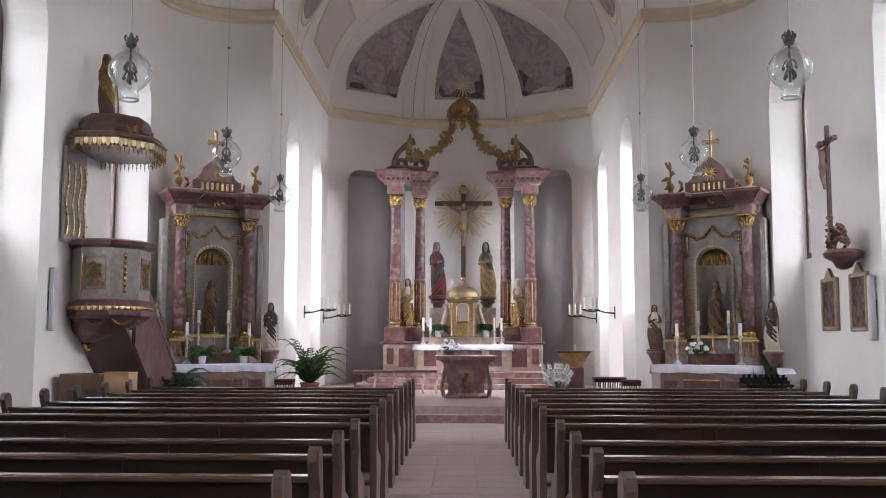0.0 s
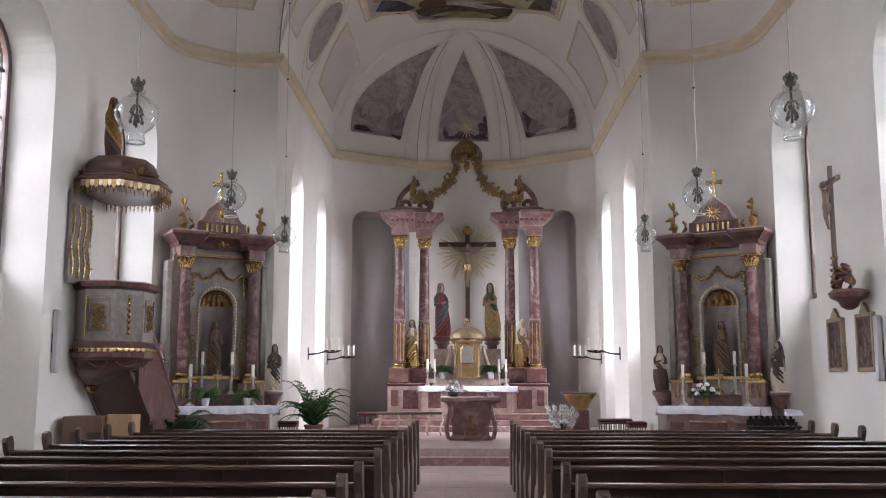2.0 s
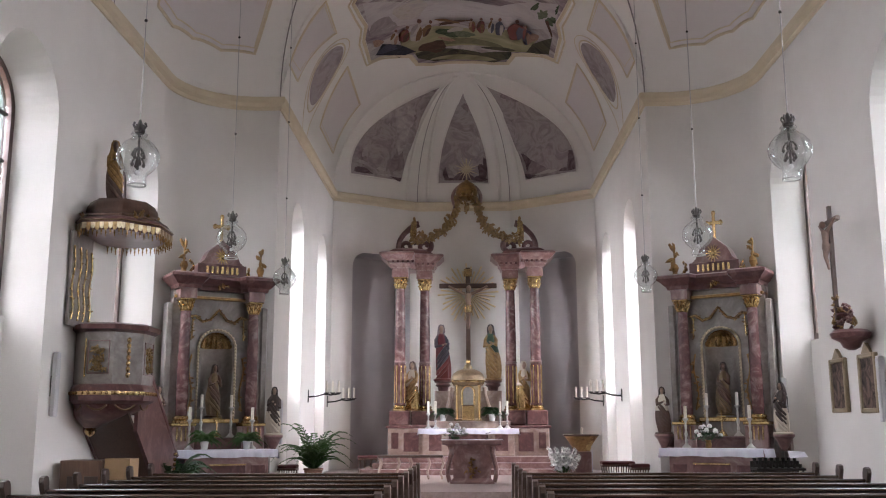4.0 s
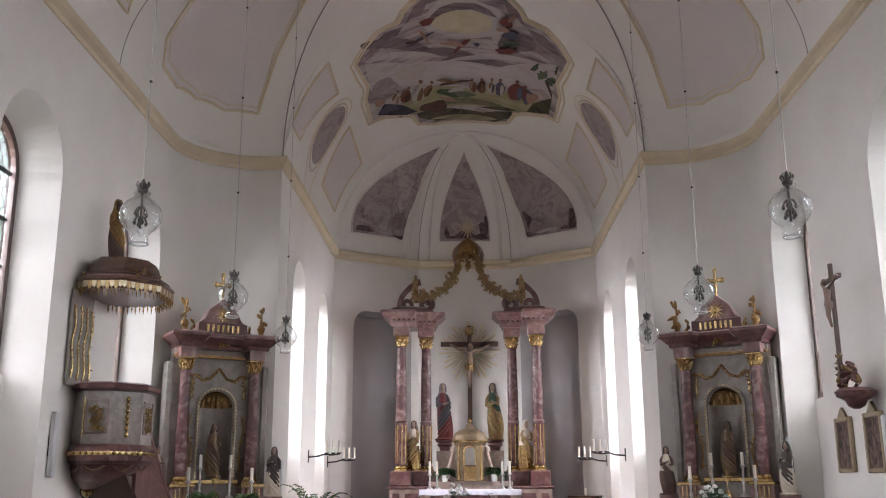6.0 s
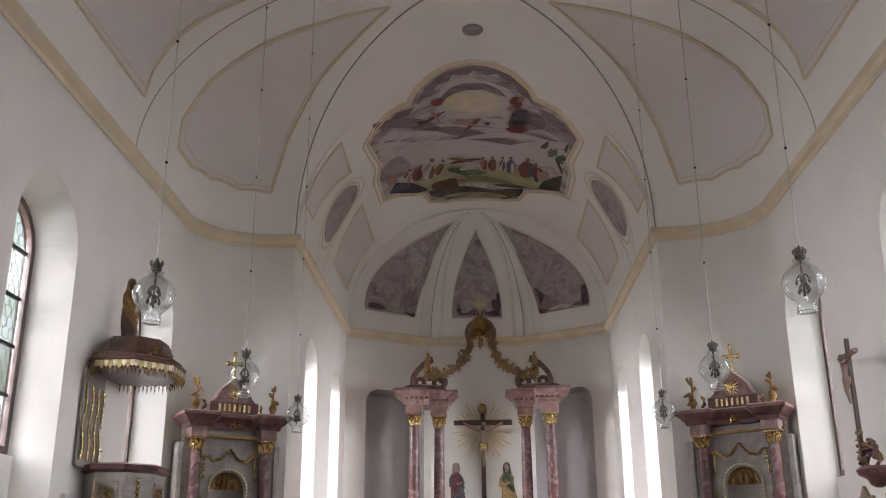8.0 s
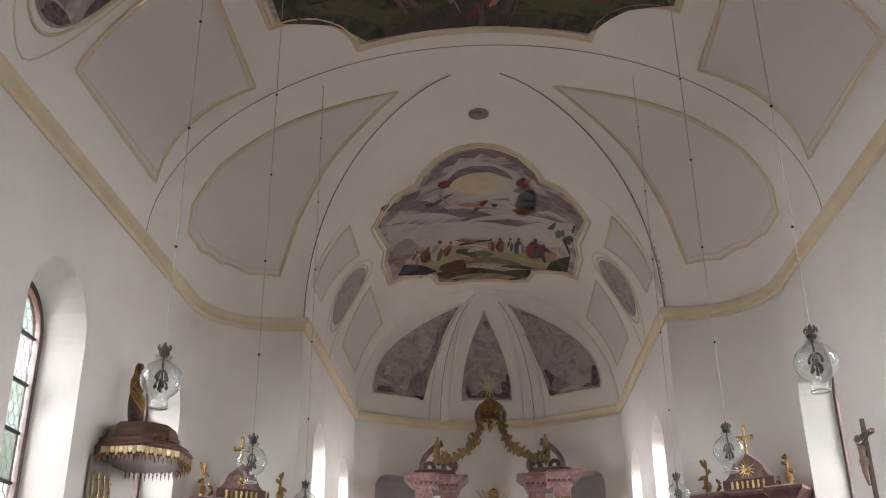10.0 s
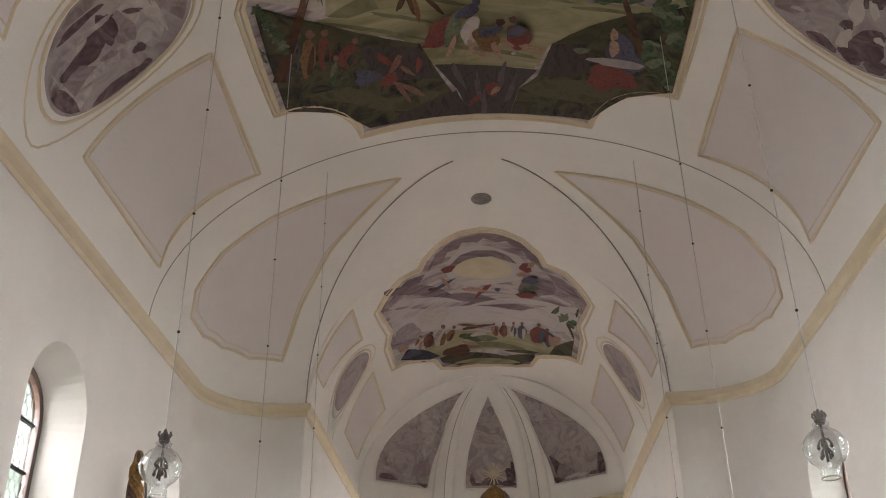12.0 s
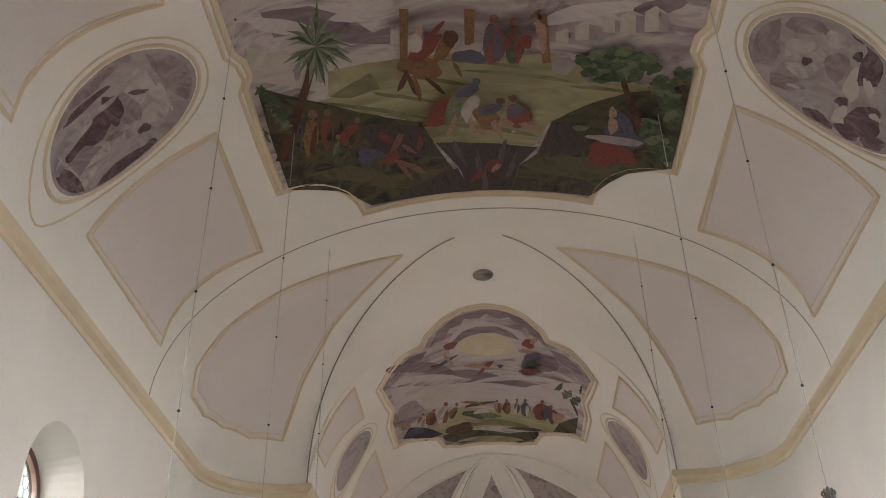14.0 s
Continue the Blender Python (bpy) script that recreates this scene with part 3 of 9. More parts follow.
def pew(x0, x1, name="pew"):
    """A bench from x0 to x1, its back at y = 0, facing +y."""
    top = thing(name, "dark-stained wooden church pew on the stone floor", "pew", None, "pews in rows")
    sh = Shape()
    sh.box(x0, x1, -0.035, 0.0, 0.42, 0.81, 0.004)
    part("backrest", sh, PEW_WOOD, top)
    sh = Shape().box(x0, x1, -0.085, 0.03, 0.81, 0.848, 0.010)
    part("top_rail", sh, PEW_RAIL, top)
    sh = Shape().box(x0, x1, 0.0, 0.40, 0.42, 0.455, 0.01)
    part("seat", sh, PEW_WOOD, top)
    sh = Shape().box(x0, x1, -0.30, -0.14, 0.20, 0.235, 0.01)
    part("kneeler", sh, PEW_WOOD, top)
    side = [(-0.05, 0.0), (-0.05, 0.42), (-0.10, 0.60), (-0.07, 0.78), (-0.12, 0.86), (-0.15, 0.93), (-0.13, 0.985), (-0.07, 1.005), (-0.01, 0.985), (0.02, 0.92),
            (0.03, 0.82), (0.06, 0.72), (0.10, 0.60), (0.26, 0.55), (0.38, 0.50), (0.41, 0.42), (0.36, 0.33), (0.32, 0.20), (0.36, 0.06), (0.38, 0.0)]
    for x in (x0 - 0.06, x1):
        sh = Shape()
        sh.loft([[(x + dx, y * k + 0.1 * (1 - k), z) for y, z in side] for dx, k in ((0, 0.95), (0.012, 1), (0.048, 1), (0.06, 0.95))])
        part("pew_end", sh, PEW_END, top, "carved curved pew end")
    for xm in (x0 + (x1 - x0) / 3, x0 + 2 * (x1 - x0) / 3):
        part("support", Shape().box(xm - 0.02, xm + 0.02, 0.0, 0.36, 0, 0.42), PEW_WOOD, top)
        part("stile", Shape().box(xm - 0.045, xm + 0.045, -0.045, -0.035, 0.42, 0.81), PEW_WOOD, top)
    return top


left = pew(-4.87, -0.73)
right = pew(0.82, 5.42)
left.matrix_basis, right.matrix_basis = pose(0, ROWS_Y[0], 0), pose(0, ROWS_Y[0], 0)
for y in ROWS_Y[1:]:
    copy_thing(left, pose(0, y, 0))
    copy_thing(right, pose(0, y, 0))

# ---- stucco and paintings on the vault ----
def lifted(x, y, off):
    """The point of the vault at (x, y), off metres into the room."""
    e = 0.01
    z = vault(x, y)
    gx, gy = (vault(x + e, y) - vault(x - e, y)) / (2 * e), (vault(x, y + e) - vault(x, y - e)) / (2 * e)
    n = Vector((gx, gy, -1)).normalized()
    return Vector((x, y, z)) + n * off


def bent(a, y, half):
    """Plan point at the angle a (degrees from the crown) of a barrel of that half width."""
    return (half * math.sin(radians(a)), y)


def dense(outline, step=0.12):
    pts = []
    n = len(outline)
    for i in range(n):
        (x0, y0), (x1, y1) = outline[i], outline[(i + 1) % n]
        k = max(1, round(math.hypot(x1 - x0, y1 - y0) / step))
        pts += [(x0 + (x1 - x0) * j / k, y0 + (y1 - y0) * j / k) for j in range(k)]
    return pts


def on_vault(outline, off, centre=None, rings=8, surf=lifted):
    """A sheet with that plan outline laid on the vault, cut into narrow strips across the church."""
    outline = [(x, round(y / 0.02) * 0.02 + (0.003 if (i % 2) else 0.0)) for i, (x, y) in enumerate(dense(outline, 0.2))]
    ys = sorted({round(y, 4) for _, y in outline})
    cuts = []
    for y0, y1 in zip(ys, ys[1:]):
        k = max(1, round((y1 - y0) / 0.16))
        cuts += [y0 + (y1 - y0) * i / k for i in range(k)]
    cuts.append(ys[-1])
    sh = Shape()
    sh.weld = True
    n = len(outline)
    for y0, y1 in zip(cuts, cuts[1:]):
        ym, hits = (y0 + y1) / 2, []
        for i in range(n):
            (xa, ya), (xb, yb) = outline[i], outline[(i + 1) % n]
            if min(ya, yb) < ym < max(ya, yb):
                at = lambda y: xa + (xb - xa) * (y - ya) / (yb - ya)
                hits.append((at(ym), at(y0), at(y1)))
        hits.sort()
        for (_, l0, l1), (_, r0, r1) in zip(hits[::2], hits[1::2]):
            k = max(1, round((max(r0, r1) - min(l0, l1)) / 0.09))
            sh.loft([[tuple(surf(a + (b - a) * i / k, y, off)) for i in range(k + 1)] for y, a, b in ((y0, l0, r0), (y1, l1, r1))], False, None, False)
    return sh


def border(outline, r, off=0.0, closed=True, surf=lifted):
    pts = dense(outline, 0.1)
    if not closed:
        pts = pts[:max(2, len(pts) - round(math.dist(outline[0], outline[-1]) / 0.1))] + [outline[-1]]
    line = [surf(x, y, off) for x, y in pts]
    if closed:
        line += [line[0], line[1]]
    return Shape().tube(line, r, 7)


def grown(outline, d):
    cx, cy = sum(p[0] for p in outline) / len(outline), sum(p[1] for p in outline) / len(outline)
    return [(x + d * (x - cx) / math.hypot(x - cx, y - cy), y + d * (y - cy) / math.hypot(x - cx, y - cy)) for x, y in outline]


def mirrored(half):
    """Closes a half outline (x > 0, from the axis round to the axis) over the church's axis."""
    return half + [(-x, y) for x, y in half[::-1] if x > 1e-6]


def painted(name, tones, scale=1.6, distort=2.0, stretch=(1, 1, 1), contrast=(0.32, 0.68)):
    """Fresco: soft brushed clouds of several tones with fine crackle."""
    m, nt, p = nodes_of(name)
    vec = coords(nt, stretch)
    a = noise_of(nt, vec, scale, 6, 0.6, distort)
    lo, hi = contrast
    stops = [(lo + (hi - lo) * i / (len(tones) - 1), c) for i, c in enumerate(tones)]
    nt.links.new(ramp(nt, a, stops), p.inputs["Base Color"])
    p.inputs["Roughness"].default_value = 0.9
    bump(nt, p, noise_of(nt, vec, scale * 25, 3), 0.06, 0.002)
    return m


SKY_PAINT = painted("fresco_sky", [(0.15, 0.11, 0.125), (0.30, 0.24, 0.25), (0.50, 0.45, 0.43), (0.30, 0.255, 0.27)], 0.8, 1.5, (0.6, 1.6, 1))
PALE_PAINT = painted("fresco_pale_rock", [(0.38, 0.34, 0.33), (0.48, 0.43, 0.38), (0.40, 0.36, 0.30)], 1.2, 2.5)
MEADOW_PAINT = painted("fresco_meadow", [(0.17, 0.16, 0.08), (0.30, 0.28, 0.16), (0.40, 0.36, 0.23)], 0.9, 1.2, (0.5, 1.5, 1))
DARK_PAINT = painted("fresco_dark_hill", [(0.018, 0.015, 0.012), (0.05, 0.045, 0.03), (0.09, 0.085, 0.045), (0.035, 0.03, 0.022)], 1.4, 2.0)
PALE_LEAF = painted("fresco_pale_leaf", [(0.09, 0.11, 0.06), (0.18, 0.20, 0.13)], 6, 1.5)
ROCK_LIGHT = painted("fresco_shaded_rock", [(0.24, 0.20, 0.20), (0.36, 0.31, 0.30)], 2, 1.5)
DARK_MEADOW = painted("fresco_meadow_shade", [(0.12, 0.115, 0.06), (0.22, 0.20, 0.115)], 2, 1.5)
DARK_GRASS = painted("fresco_dark_grass", [(0.035, 0.035, 0.018), (0.08, 0.078, 0.04), (0.05, 0.045, 0.025)], 1.5, 1.5)
ROCK_PAINT = painted("fresco_rock", [(0.025, 0.021, 0.02), (0.07, 0.056, 0.053), (0.04, 0.033, 0.03)], 2.2, 2.5, (2.5, 0.6, 1))
TREE_PAINT = painted("fresco_tree_green", [(0.018, 0.035, 0.018), (0.06, 0.09, 0.045), (0.12, 0.15, 0.09)], 4, 1.5)
TRUNK_PAINT = painted("fresco_trunk", [(0.05, 0.022, 0.015), (0.12, 0.06, 0.035)], 4, 1)
RED_PAINT = painted("fresco_red", [(0.08, 0.02, 0.02), (0.21, 0.06, 0.05), (0.12, 0.04, 0.035)], 7, 2.5)
BLUE_PAINT = painted("fresco_blue", [(0.03, 0.032, 0.055), (0.10, 0.10, 0.14), (0.05, 0.045, 0.06)], 7, 2.5)
OCHRE_PAINT = painted("fresco_ochre", [(0.12, 0.06, 0.025), (0.26, 0.15, 0.07)], 7, 2.5)
FLESH_PAINT = painted("fresco_flesh", [(0.26, 0.15, 0.11), (0.42, 0.28, 0.21)], 7, 2.5)
GLORY_PAINT = painted("fresco_gold_light", [(0.50, 0.43, 0.28), (0.58, 0.52, 0.38)], 1.5, 1)
CLOUD_DARK = painted("fresco_dark_cloud", [(0.12, 0.085, 0.10), (0.20, 0.15, 0.165), (0.27, 0.22, 0.23)], 1.6, 2.0, (0.5, 1.5, 1))
GRISAILLE = painted("violet_grisaille", [(0.22, 0.175, 0.18), (0.33, 0.28, 0.28), (0.42, 0.37, 0.365), (0.30, 0.25, 0.255)], 1.4, 1.4, (1, 1, 1), (0.3, 0.7))
GRIS_DARK = painted("dark_violet_grisaille", [(0.07, 0.04, 0.05), (0.13, 0.085, 0.095), (0.22, 0.165, 0.175)], 2.0, 2.5)
GRIS_DEEP = painted("pale_brushed_grisaille", [(0.22, 0.175, 0.18), (0.32, 0.27, 0.27), (0.42, 0.37, 0.36), (0.29, 0.24, 0.245), (0.37, 0.32, 0.315)], 1.6, 1.2, (1, 1, 1), (0.3, 0.7))
GRIS_MID = painted("middle_violet_grisaille", [(0.20, 0.155, 0.16), (0.28, 0.225, 0.23), (0.36, 0.30, 0.30)], 3.0, 1.5)
GRIS_PALE = painted("light_violet_grisaille", [(0.46, 0.42, 0.39), (0.56, 0.52, 0.48)], 3.0, 1.5)
PALE_SKY = painted("fresco_pale_sky", [(0.40, 0.36, 0.36), (0.50, 0.46, 0.45), (0.44, 0.40, 0.40)], 1.5, 1.2, (0.5, 1.5, 1))
PALM_PALE = painted("fresco_grey_palm", [(0.14, 0.17, 0.13), (0.24, 0.27, 0.21)], 5, 1.5)
GRASS_LIT = painted("fresco_lit_grass", [(0.055, 0.053, 0.028), (0.105, 0.097, 0.053), (0.07, 0.066, 0.035)], 2.0, 1.5)
ROCK_LIGHT2 = painted("fresco_grey_rock", [(0.075, 0.063, 0.063), (0.13, 0.112, 0.112)], 3.0, 1.5)
FLESH_DIM = painted("fresco_dim_flesh", [(0.14, 0.07, 0.05), (0.24, 0.13, 0.095)], 7, 2.0)
BLUE_DARK = painted("fresco_dark_blue", [(0.02, 0.02, 0.03), (0.06, 0.055, 0.075)], 5, 2.0)
GRIS_LIGHT = painted("pale_violet_grisaille", [(0.30, 0.25, 0.255), (0.42, 0.37, 0.365), (0.53, 0.48, 0.46)], 2.0, 2.5)


def ellipse(cx, cy, rx, ry, n=24, turn=0.0, wob=0.0, seed=0):
    out = []
    for i in range(n):
        t = 2 * math.pi * i / n
        k = 1 + wob * math.sin(3 * t + seed) + 0.6 * wob * math.sin(5 * t + 2.1 * seed)
        u, v = rx * k * math.cos(t), ry * k * math.sin(t)
        out.append((cx + u * math.cos(turn) - v * math.sin(turn), cy + u * math.sin(turn) + v * math.cos(turn)))
    return out


def stucco_panel(name, outline, label, centre=None, r=0.035):
    top = tagged(part(name, on_vault(outline, 0.006, centre), PANEL, None, "", 30), label, "ceiling panel", "panels of the vault", "structure")
    part("moulding", border(outline, r), CORNICE, top, "ochre stucco moulding")
    part("inner_moulding", border(grown(outline, -0.09), r * 0.5), CORNICE, top, "ochre stucco moulding")
    return top


def framed_painting(name, outline, mat, label, r=0.05, centre=None):
    top = tagged(part(name, on_vault(outline, 0.012, centre), mat, None, "", 30), label, "ceiling painting")
    part("frame", border(grown(outline, 0.05), r), CORNICE, top, "ochre stucco frame")
    part("outer_frame", border(grown(outline, 0.17), r * 0.6), CORNICE, top, "ochre stucco frame")
    return top


layer_count = {}


def keep_inside(x, y, top):
    """Draws a point of a painted area back inside the frame of its painting."""
    if top.name.startswith("vault_medallion"):
        u = (math.degrees(math.asin(min(abs(x) / NAVE_W, 1))) - 58.8) / 16.6
        v = (y - 10.32 - 0.12 * u) / 0.93
        r = math.hypot(u, v)
        if r > 0.95:
            u, v = 0.95 * u / r, 0.95 * v / r
        return (math.copysign(NAVE_W * math.sin(radians(58.8 + 16.6 * u)), x), 10.32 + 0.12 * u + 0.93 * v * (1 - 0.1 * u))
    if top.name.startswith("nave"):
        wide = 3.5 if y < 13.6 else 3.5 - 1.32 * min(1, (y - 13.6) / 1.3) ** 2
        return (max(-wide, min(wide, x)), min(y, 14.93))
    return (max(-2.45, min(2.45, x)), y)


def paint(name, outline, mat, top, centre=None):
    """One painted patch on top of the others of the same painting."""
    k = layer_count.get(top.name, 0) + 1
    outline = [keep_inside(x, y, top) for x, y in outline]
    layer_count[top.name] = k
    return part(name, on_vault(outline, 0.013 + 0.0008 * k, centre, 4), mat, top, "", 30)


# panels along the nave and before the chancel
for side in (-1, 1):
    A0, A1 = 43.0 * side, 75.5 * side
    for y0, y1 in ((11.65, 15.15), (5.2, 8.9)):
        q = [bent(A0, y0, NAVE_W), bent(A0, y1, NAVE_W)] + [bent(A0 + (A1 - A0) * k / 6, y1 - 0.22 * math.sin(math.pi * k / 6), NAVE_W) for k in range(1, 6)] + [bent(A1, y1 + 0.1, NAVE_W), bent(A1, y0, NAVE_W)]
        stucco_panel("vault_panel", q, "lavender vault panel with ochre stucco moulding")
    rim = [(1.62, 16.75), (3.0, 16.68), (4.15, 16.6), (5.2, 16.62), (5.72, 16.85), (5.9, 17.3), (5.86, 18.1), (5.65, 18.8), (5.2, 19.4), (4.55, 19.76), (4.3, 19.4), (4.02, 18.95), (3.25, 18.05), (2.4, 17.38)]
    stucco_panel("vault_panel", [(side * x, y) for x, y in rim], "lavender triangular vault panel with ochre moulding", (side * 4.5, 17.8))
    for y0, y1 in ((20.55, 22.35), (24.6, 27.7)):
        b0, b1 = 50.5 * side, 76.0 * side
        q = [bent(b0, y0, CHANCEL_W), bent(b0, y1, CHANCEL_W), bent(b1, y1 - (0.75 if y0 < 22 else 0), CHANCEL_W), bent(b1, y0 + (0.5 if y0 > 24 else 0), CHANCEL_W)]
        stucco_panel("vault_panel", q, "lavender chancel vault panel with ochre moulding", None, 0.028)

# medallions
for side in (-1, 1):
    q = [bent(side * (58.8 + 16.6 * math.cos(t)), 10.32 + 0.12 * math.cos(t) + 0.93 * math.sin(t) * (1 - 0.12 * math.cos(t)), NAVE_W) for t in [2 * math.pi * i / 36 for i in range(36)]]
    med = framed_painting("vault_medallion", q, GRISAILLE, "violet monochrome oval ceiling painting in stucco frame", 0.03)
    if side < 0:
        paint("painted_area", ellipse(-4.34, 10.18, 0.451, 0.189, 18, 1.46, 0.12, 1.1), GRIS_MID, med)
        paint("painted_area", ellipse(-5.25, 9.50, 0.312, 0.119, 18, 3.09, 0.12, 4.7), GRIS_MID, med)
        paint("painted_area", ellipse(-5.37, 9.71, 0.276, 0.066, 18, 3.09, 0.12, 4.0), GRIS_DARK, med)
        paint("painted_area", ellipse(-5.26, 10.13, 0.307, 0.159, 18, 2.40, 0.12, 2.9), GRIS_DARK, med)
        paint("painted_area", ellipse(-5.50, 10.22, 0.245, 0.200, 18, -3.01, 0.12, 2.4), GRIS_DARK, med)
        paint("painted_area", ellipse(-5.05, 10.06, 0.190, 0.077, 18, -2.98, 0.12, 3.8), GRIS_LIGHT, med)
        paint("painted_area", ellipse(-4.82, 10.31, 0.554, 0.261, 18, 1.54, 0.12, 3.8), GRIS_LIGHT, med)
        paint("painted_area", ellipse(-5.01, 10.27, 0.302, 0.126, 18, 1.51, 0.12, 4.4), GRIS_MID, med)
        paint("painted_area", ellipse(-5.16, 10.10, 0.290, 0.106, 18, 1.58, 0.12, 0.2), GRIS_DARK, med)
        paint("painted_area", ellipse(-5.24, 9.95, 0.223, 0.048, 18, 3.09, 0.12, 0.0), GRIS_LIGHT, med)
        paint("painted_area", ellipse(-5.61, 10.09, 0.250, 0.049, 18, 2.78, 0.12, 2.6), GRIS_LIGHT, med)
        paint("painted_area", ellipse(-5.62, 10.52, 0.213, 0.183, 18, 1.22, 0.12, 3.5), GRIS_MID, med)
        paint("painted_area", ellipse(-5.44, 10.62, 0.213, 0.073, 18, 2.84, 0.12, 6.2), GRIS_LIGHT, med)
        paint("painted_area", ellipse(-5.76, 10.44, 0.416, 0.018, 18, -1.63, 0.12, 1.5), GRIS_LIGHT, med)
        paint("painted_area", ellipse(-5.69, 10.86, 0.156, 0.058, 18, 2.46, 0.12, 2.3), GRIS_LIGHT, med)
        paint("painted_area", ellipse(-5.30, 11.26, 0.344, 0.279, 18, -2.87, 0.12, 1.3), GRIS_DARK, med)
        paint("painted_area", ellipse(-5.82, 10.64, 0.380, 0.076, 18, -1.67, 0.12, 4.8), GRIS_DARK, med)
        paint("painted_area", ellipse(-5.52, 11.21, 0.184, 0.150, 18, 0.89, 0.12, 2.3), GRIS_DARK, med)
        paint("painted_area", ellipse(-4.95, 11.11, 0.123, 0.075, 18, 1.44, 0.12, 2.1), GRIS_DARK, med)
        paint("painted_area", ellipse(-4.57, 10.38, 0.308, 0.037, 18, -1.63, 0.12, 4.6), GRIS_LIGHT, med)
        paint("painted_area", ellipse(-4.54, 9.80, 0.287, 0.030, 18, -1.64, 0.12, 5.2), GRIS_MID, med)
        paint("painted_area", ellipse(-5.13, 10.65, 0.195, 0.092, 18, -2.89, 0.12, 6.2), GRIS_LIGHT, med)
        paint("painted_area", ellipse(-4.95, 10.74, 0.089, 0.072, 18, -2.72, 0.12, 3.0), GRIS_DARK, med)
        paint("painted_area", ellipse(-5.27, 10.52, 0.108, 0.058, 18, -2.76, 0.12, 2.9), GRIS_MID, med)
        paint("painted_area", ellipse(-4.83, 10.08, 0.133, 0.042, 18, -2.52, 0.12, 0.2), GRIS_DARK, med)
    else:
        paint("painted_area", ellipse(4.32, 10.16, 0.428, 0.173, 18, 1.53, 0.12, 4.0), GRIS_MID, med)
        paint("painted_area", ellipse(4.78, 10.19, 0.354, 0.233, 18, 1.71, 0.12, 2.1), GRIS_LIGHT, med)
        paint("painted_area", ellipse(4.82, 10.22, 0.085, 0.053, 18, 1.87, 0.12, 2.4), GRIS_DARK, med)
        paint("painted_area", ellipse(4.69, 9.66, 0.256, 0.139, 18, 2.75, 0.12, 4.0), GRIS_MID, med)
        paint("painted_area", ellipse(4.79, 9.69, 0.110, 0.032, 18, 2.96, 0.12, 0.3), GRIS_LIGHT, med)
        paint("painted_area", ellipse(4.67, 10.74, 0.217, 0.140, 18, 2.95, 0.12, 5.0), GRIS_MID, med)
        paint("painted_area", ellipse(4.77, 10.75, 0.080, 0.037, 18, 3.03, 0.12, 2.6), GRIS_LIGHT, med)
        paint("painted_area", ellipse(4.71, 10.98, 0.105, 0.034, 18, 3.06, 0.12, 2.0), GRIS_LIGHT, med)
        paint("painted_area", ellipse(5.13, 10.06, 0.266, 0.121, 18, 1.62, 0.12, 2.9), GRIS_MID, med)
        paint("painted_area", ellipse(5.06, 9.65, 0.172, 0.135, 18, 2.55, 0.12, 3.3), GRIS_LIGHT, med)
        paint("painted_area", ellipse(5.03, 9.33, 0.140, 0.069, 18, 3.05, 0.12, 2.9), GRIS_DARK, med)
        paint("painted_area", ellipse(5.21, 9.36, 0.136, 0.086, 18, -2.15, 0.12, 1.8), GRIS_DARK, med)
        paint("painted_area", ellipse(5.34, 10.20, 0.336, 0.077, 18, 1.53, 0.12, 4.0), GRIS_PALE, med)
        paint("painted_area", ellipse(5.43, 9.77, 0.353, 0.107, 18, 1.55, 0.12, 5.9), GRIS_DARK, med)
        paint("painted_area", ellipse(5.29, 9.70, 0.094, 0.048, 18, 1.66, 0.12, 4.7), GRIS_DARK, med)
        paint("painted_area", ellipse(5.38, 9.29, 0.204, 0.087, 18, 1.62, 0.12, 0.3), GRIS_DARK, med)
        paint("painted_area", ellipse(5.01, 10.94, 0.175, 0.102, 18, -3.07, 0.12, 3.7), GRIS_LIGHT, med)
        paint("painted_area", ellipse(5.14, 11.09, 0.191, 0.095, 18, -2.93, 0.12, 3.5), GRIS_DARK, med)
        paint("painted_area", ellipse(5.31, 10.58, 0.102, 0.063, 18, 1.84, 0.12, 4.9), GRIS_DARK, med)
        paint("painted_area", ellipse(5.35, 10.84, 0.204, 0.079, 18, 1.59, 0.12, 4.9), GRIS_PALE, med)
        paint("painted_area", ellipse(5.56, 10.68, 0.336, 0.149, 18, 1.71, 0.12, 4.8), GRIS_DARK, med)
        paint("painted_area", ellipse(5.46, 11.05, 0.135, 0.123, 18, 2.33, 0.12, 5.1), GRIS_DARK, med)
        paint("painted_area", ellipse(5.63, 10.47, 0.067, 0.045, 18, 2.25, 0.12, 1.6), GRIS_PALE, med)
        paint("painted_area", ellipse(5.70, 10.94, 0.189, 0.083, 18, 1.84, 0.12, 4.2), GRIS_DARK, med)
        paint("painted_area", ellipse(5.48, 10.07, 0.136, 0.052, 18, 1.24, 0.12, 0.7), GRIS_PALE, med)
    q = [bent(side * (62.5 + 12.6 * math.cos(t)), 23.4 + 0.75 * math.sin(t), CHANCEL_W) for t in [2 * math.pi * i / 30 for i in range(30)]]
    framed_painting("vault_medallion", q, GRISAILLE, "violet monochrome oval painting on the chancel vault", 0.022)

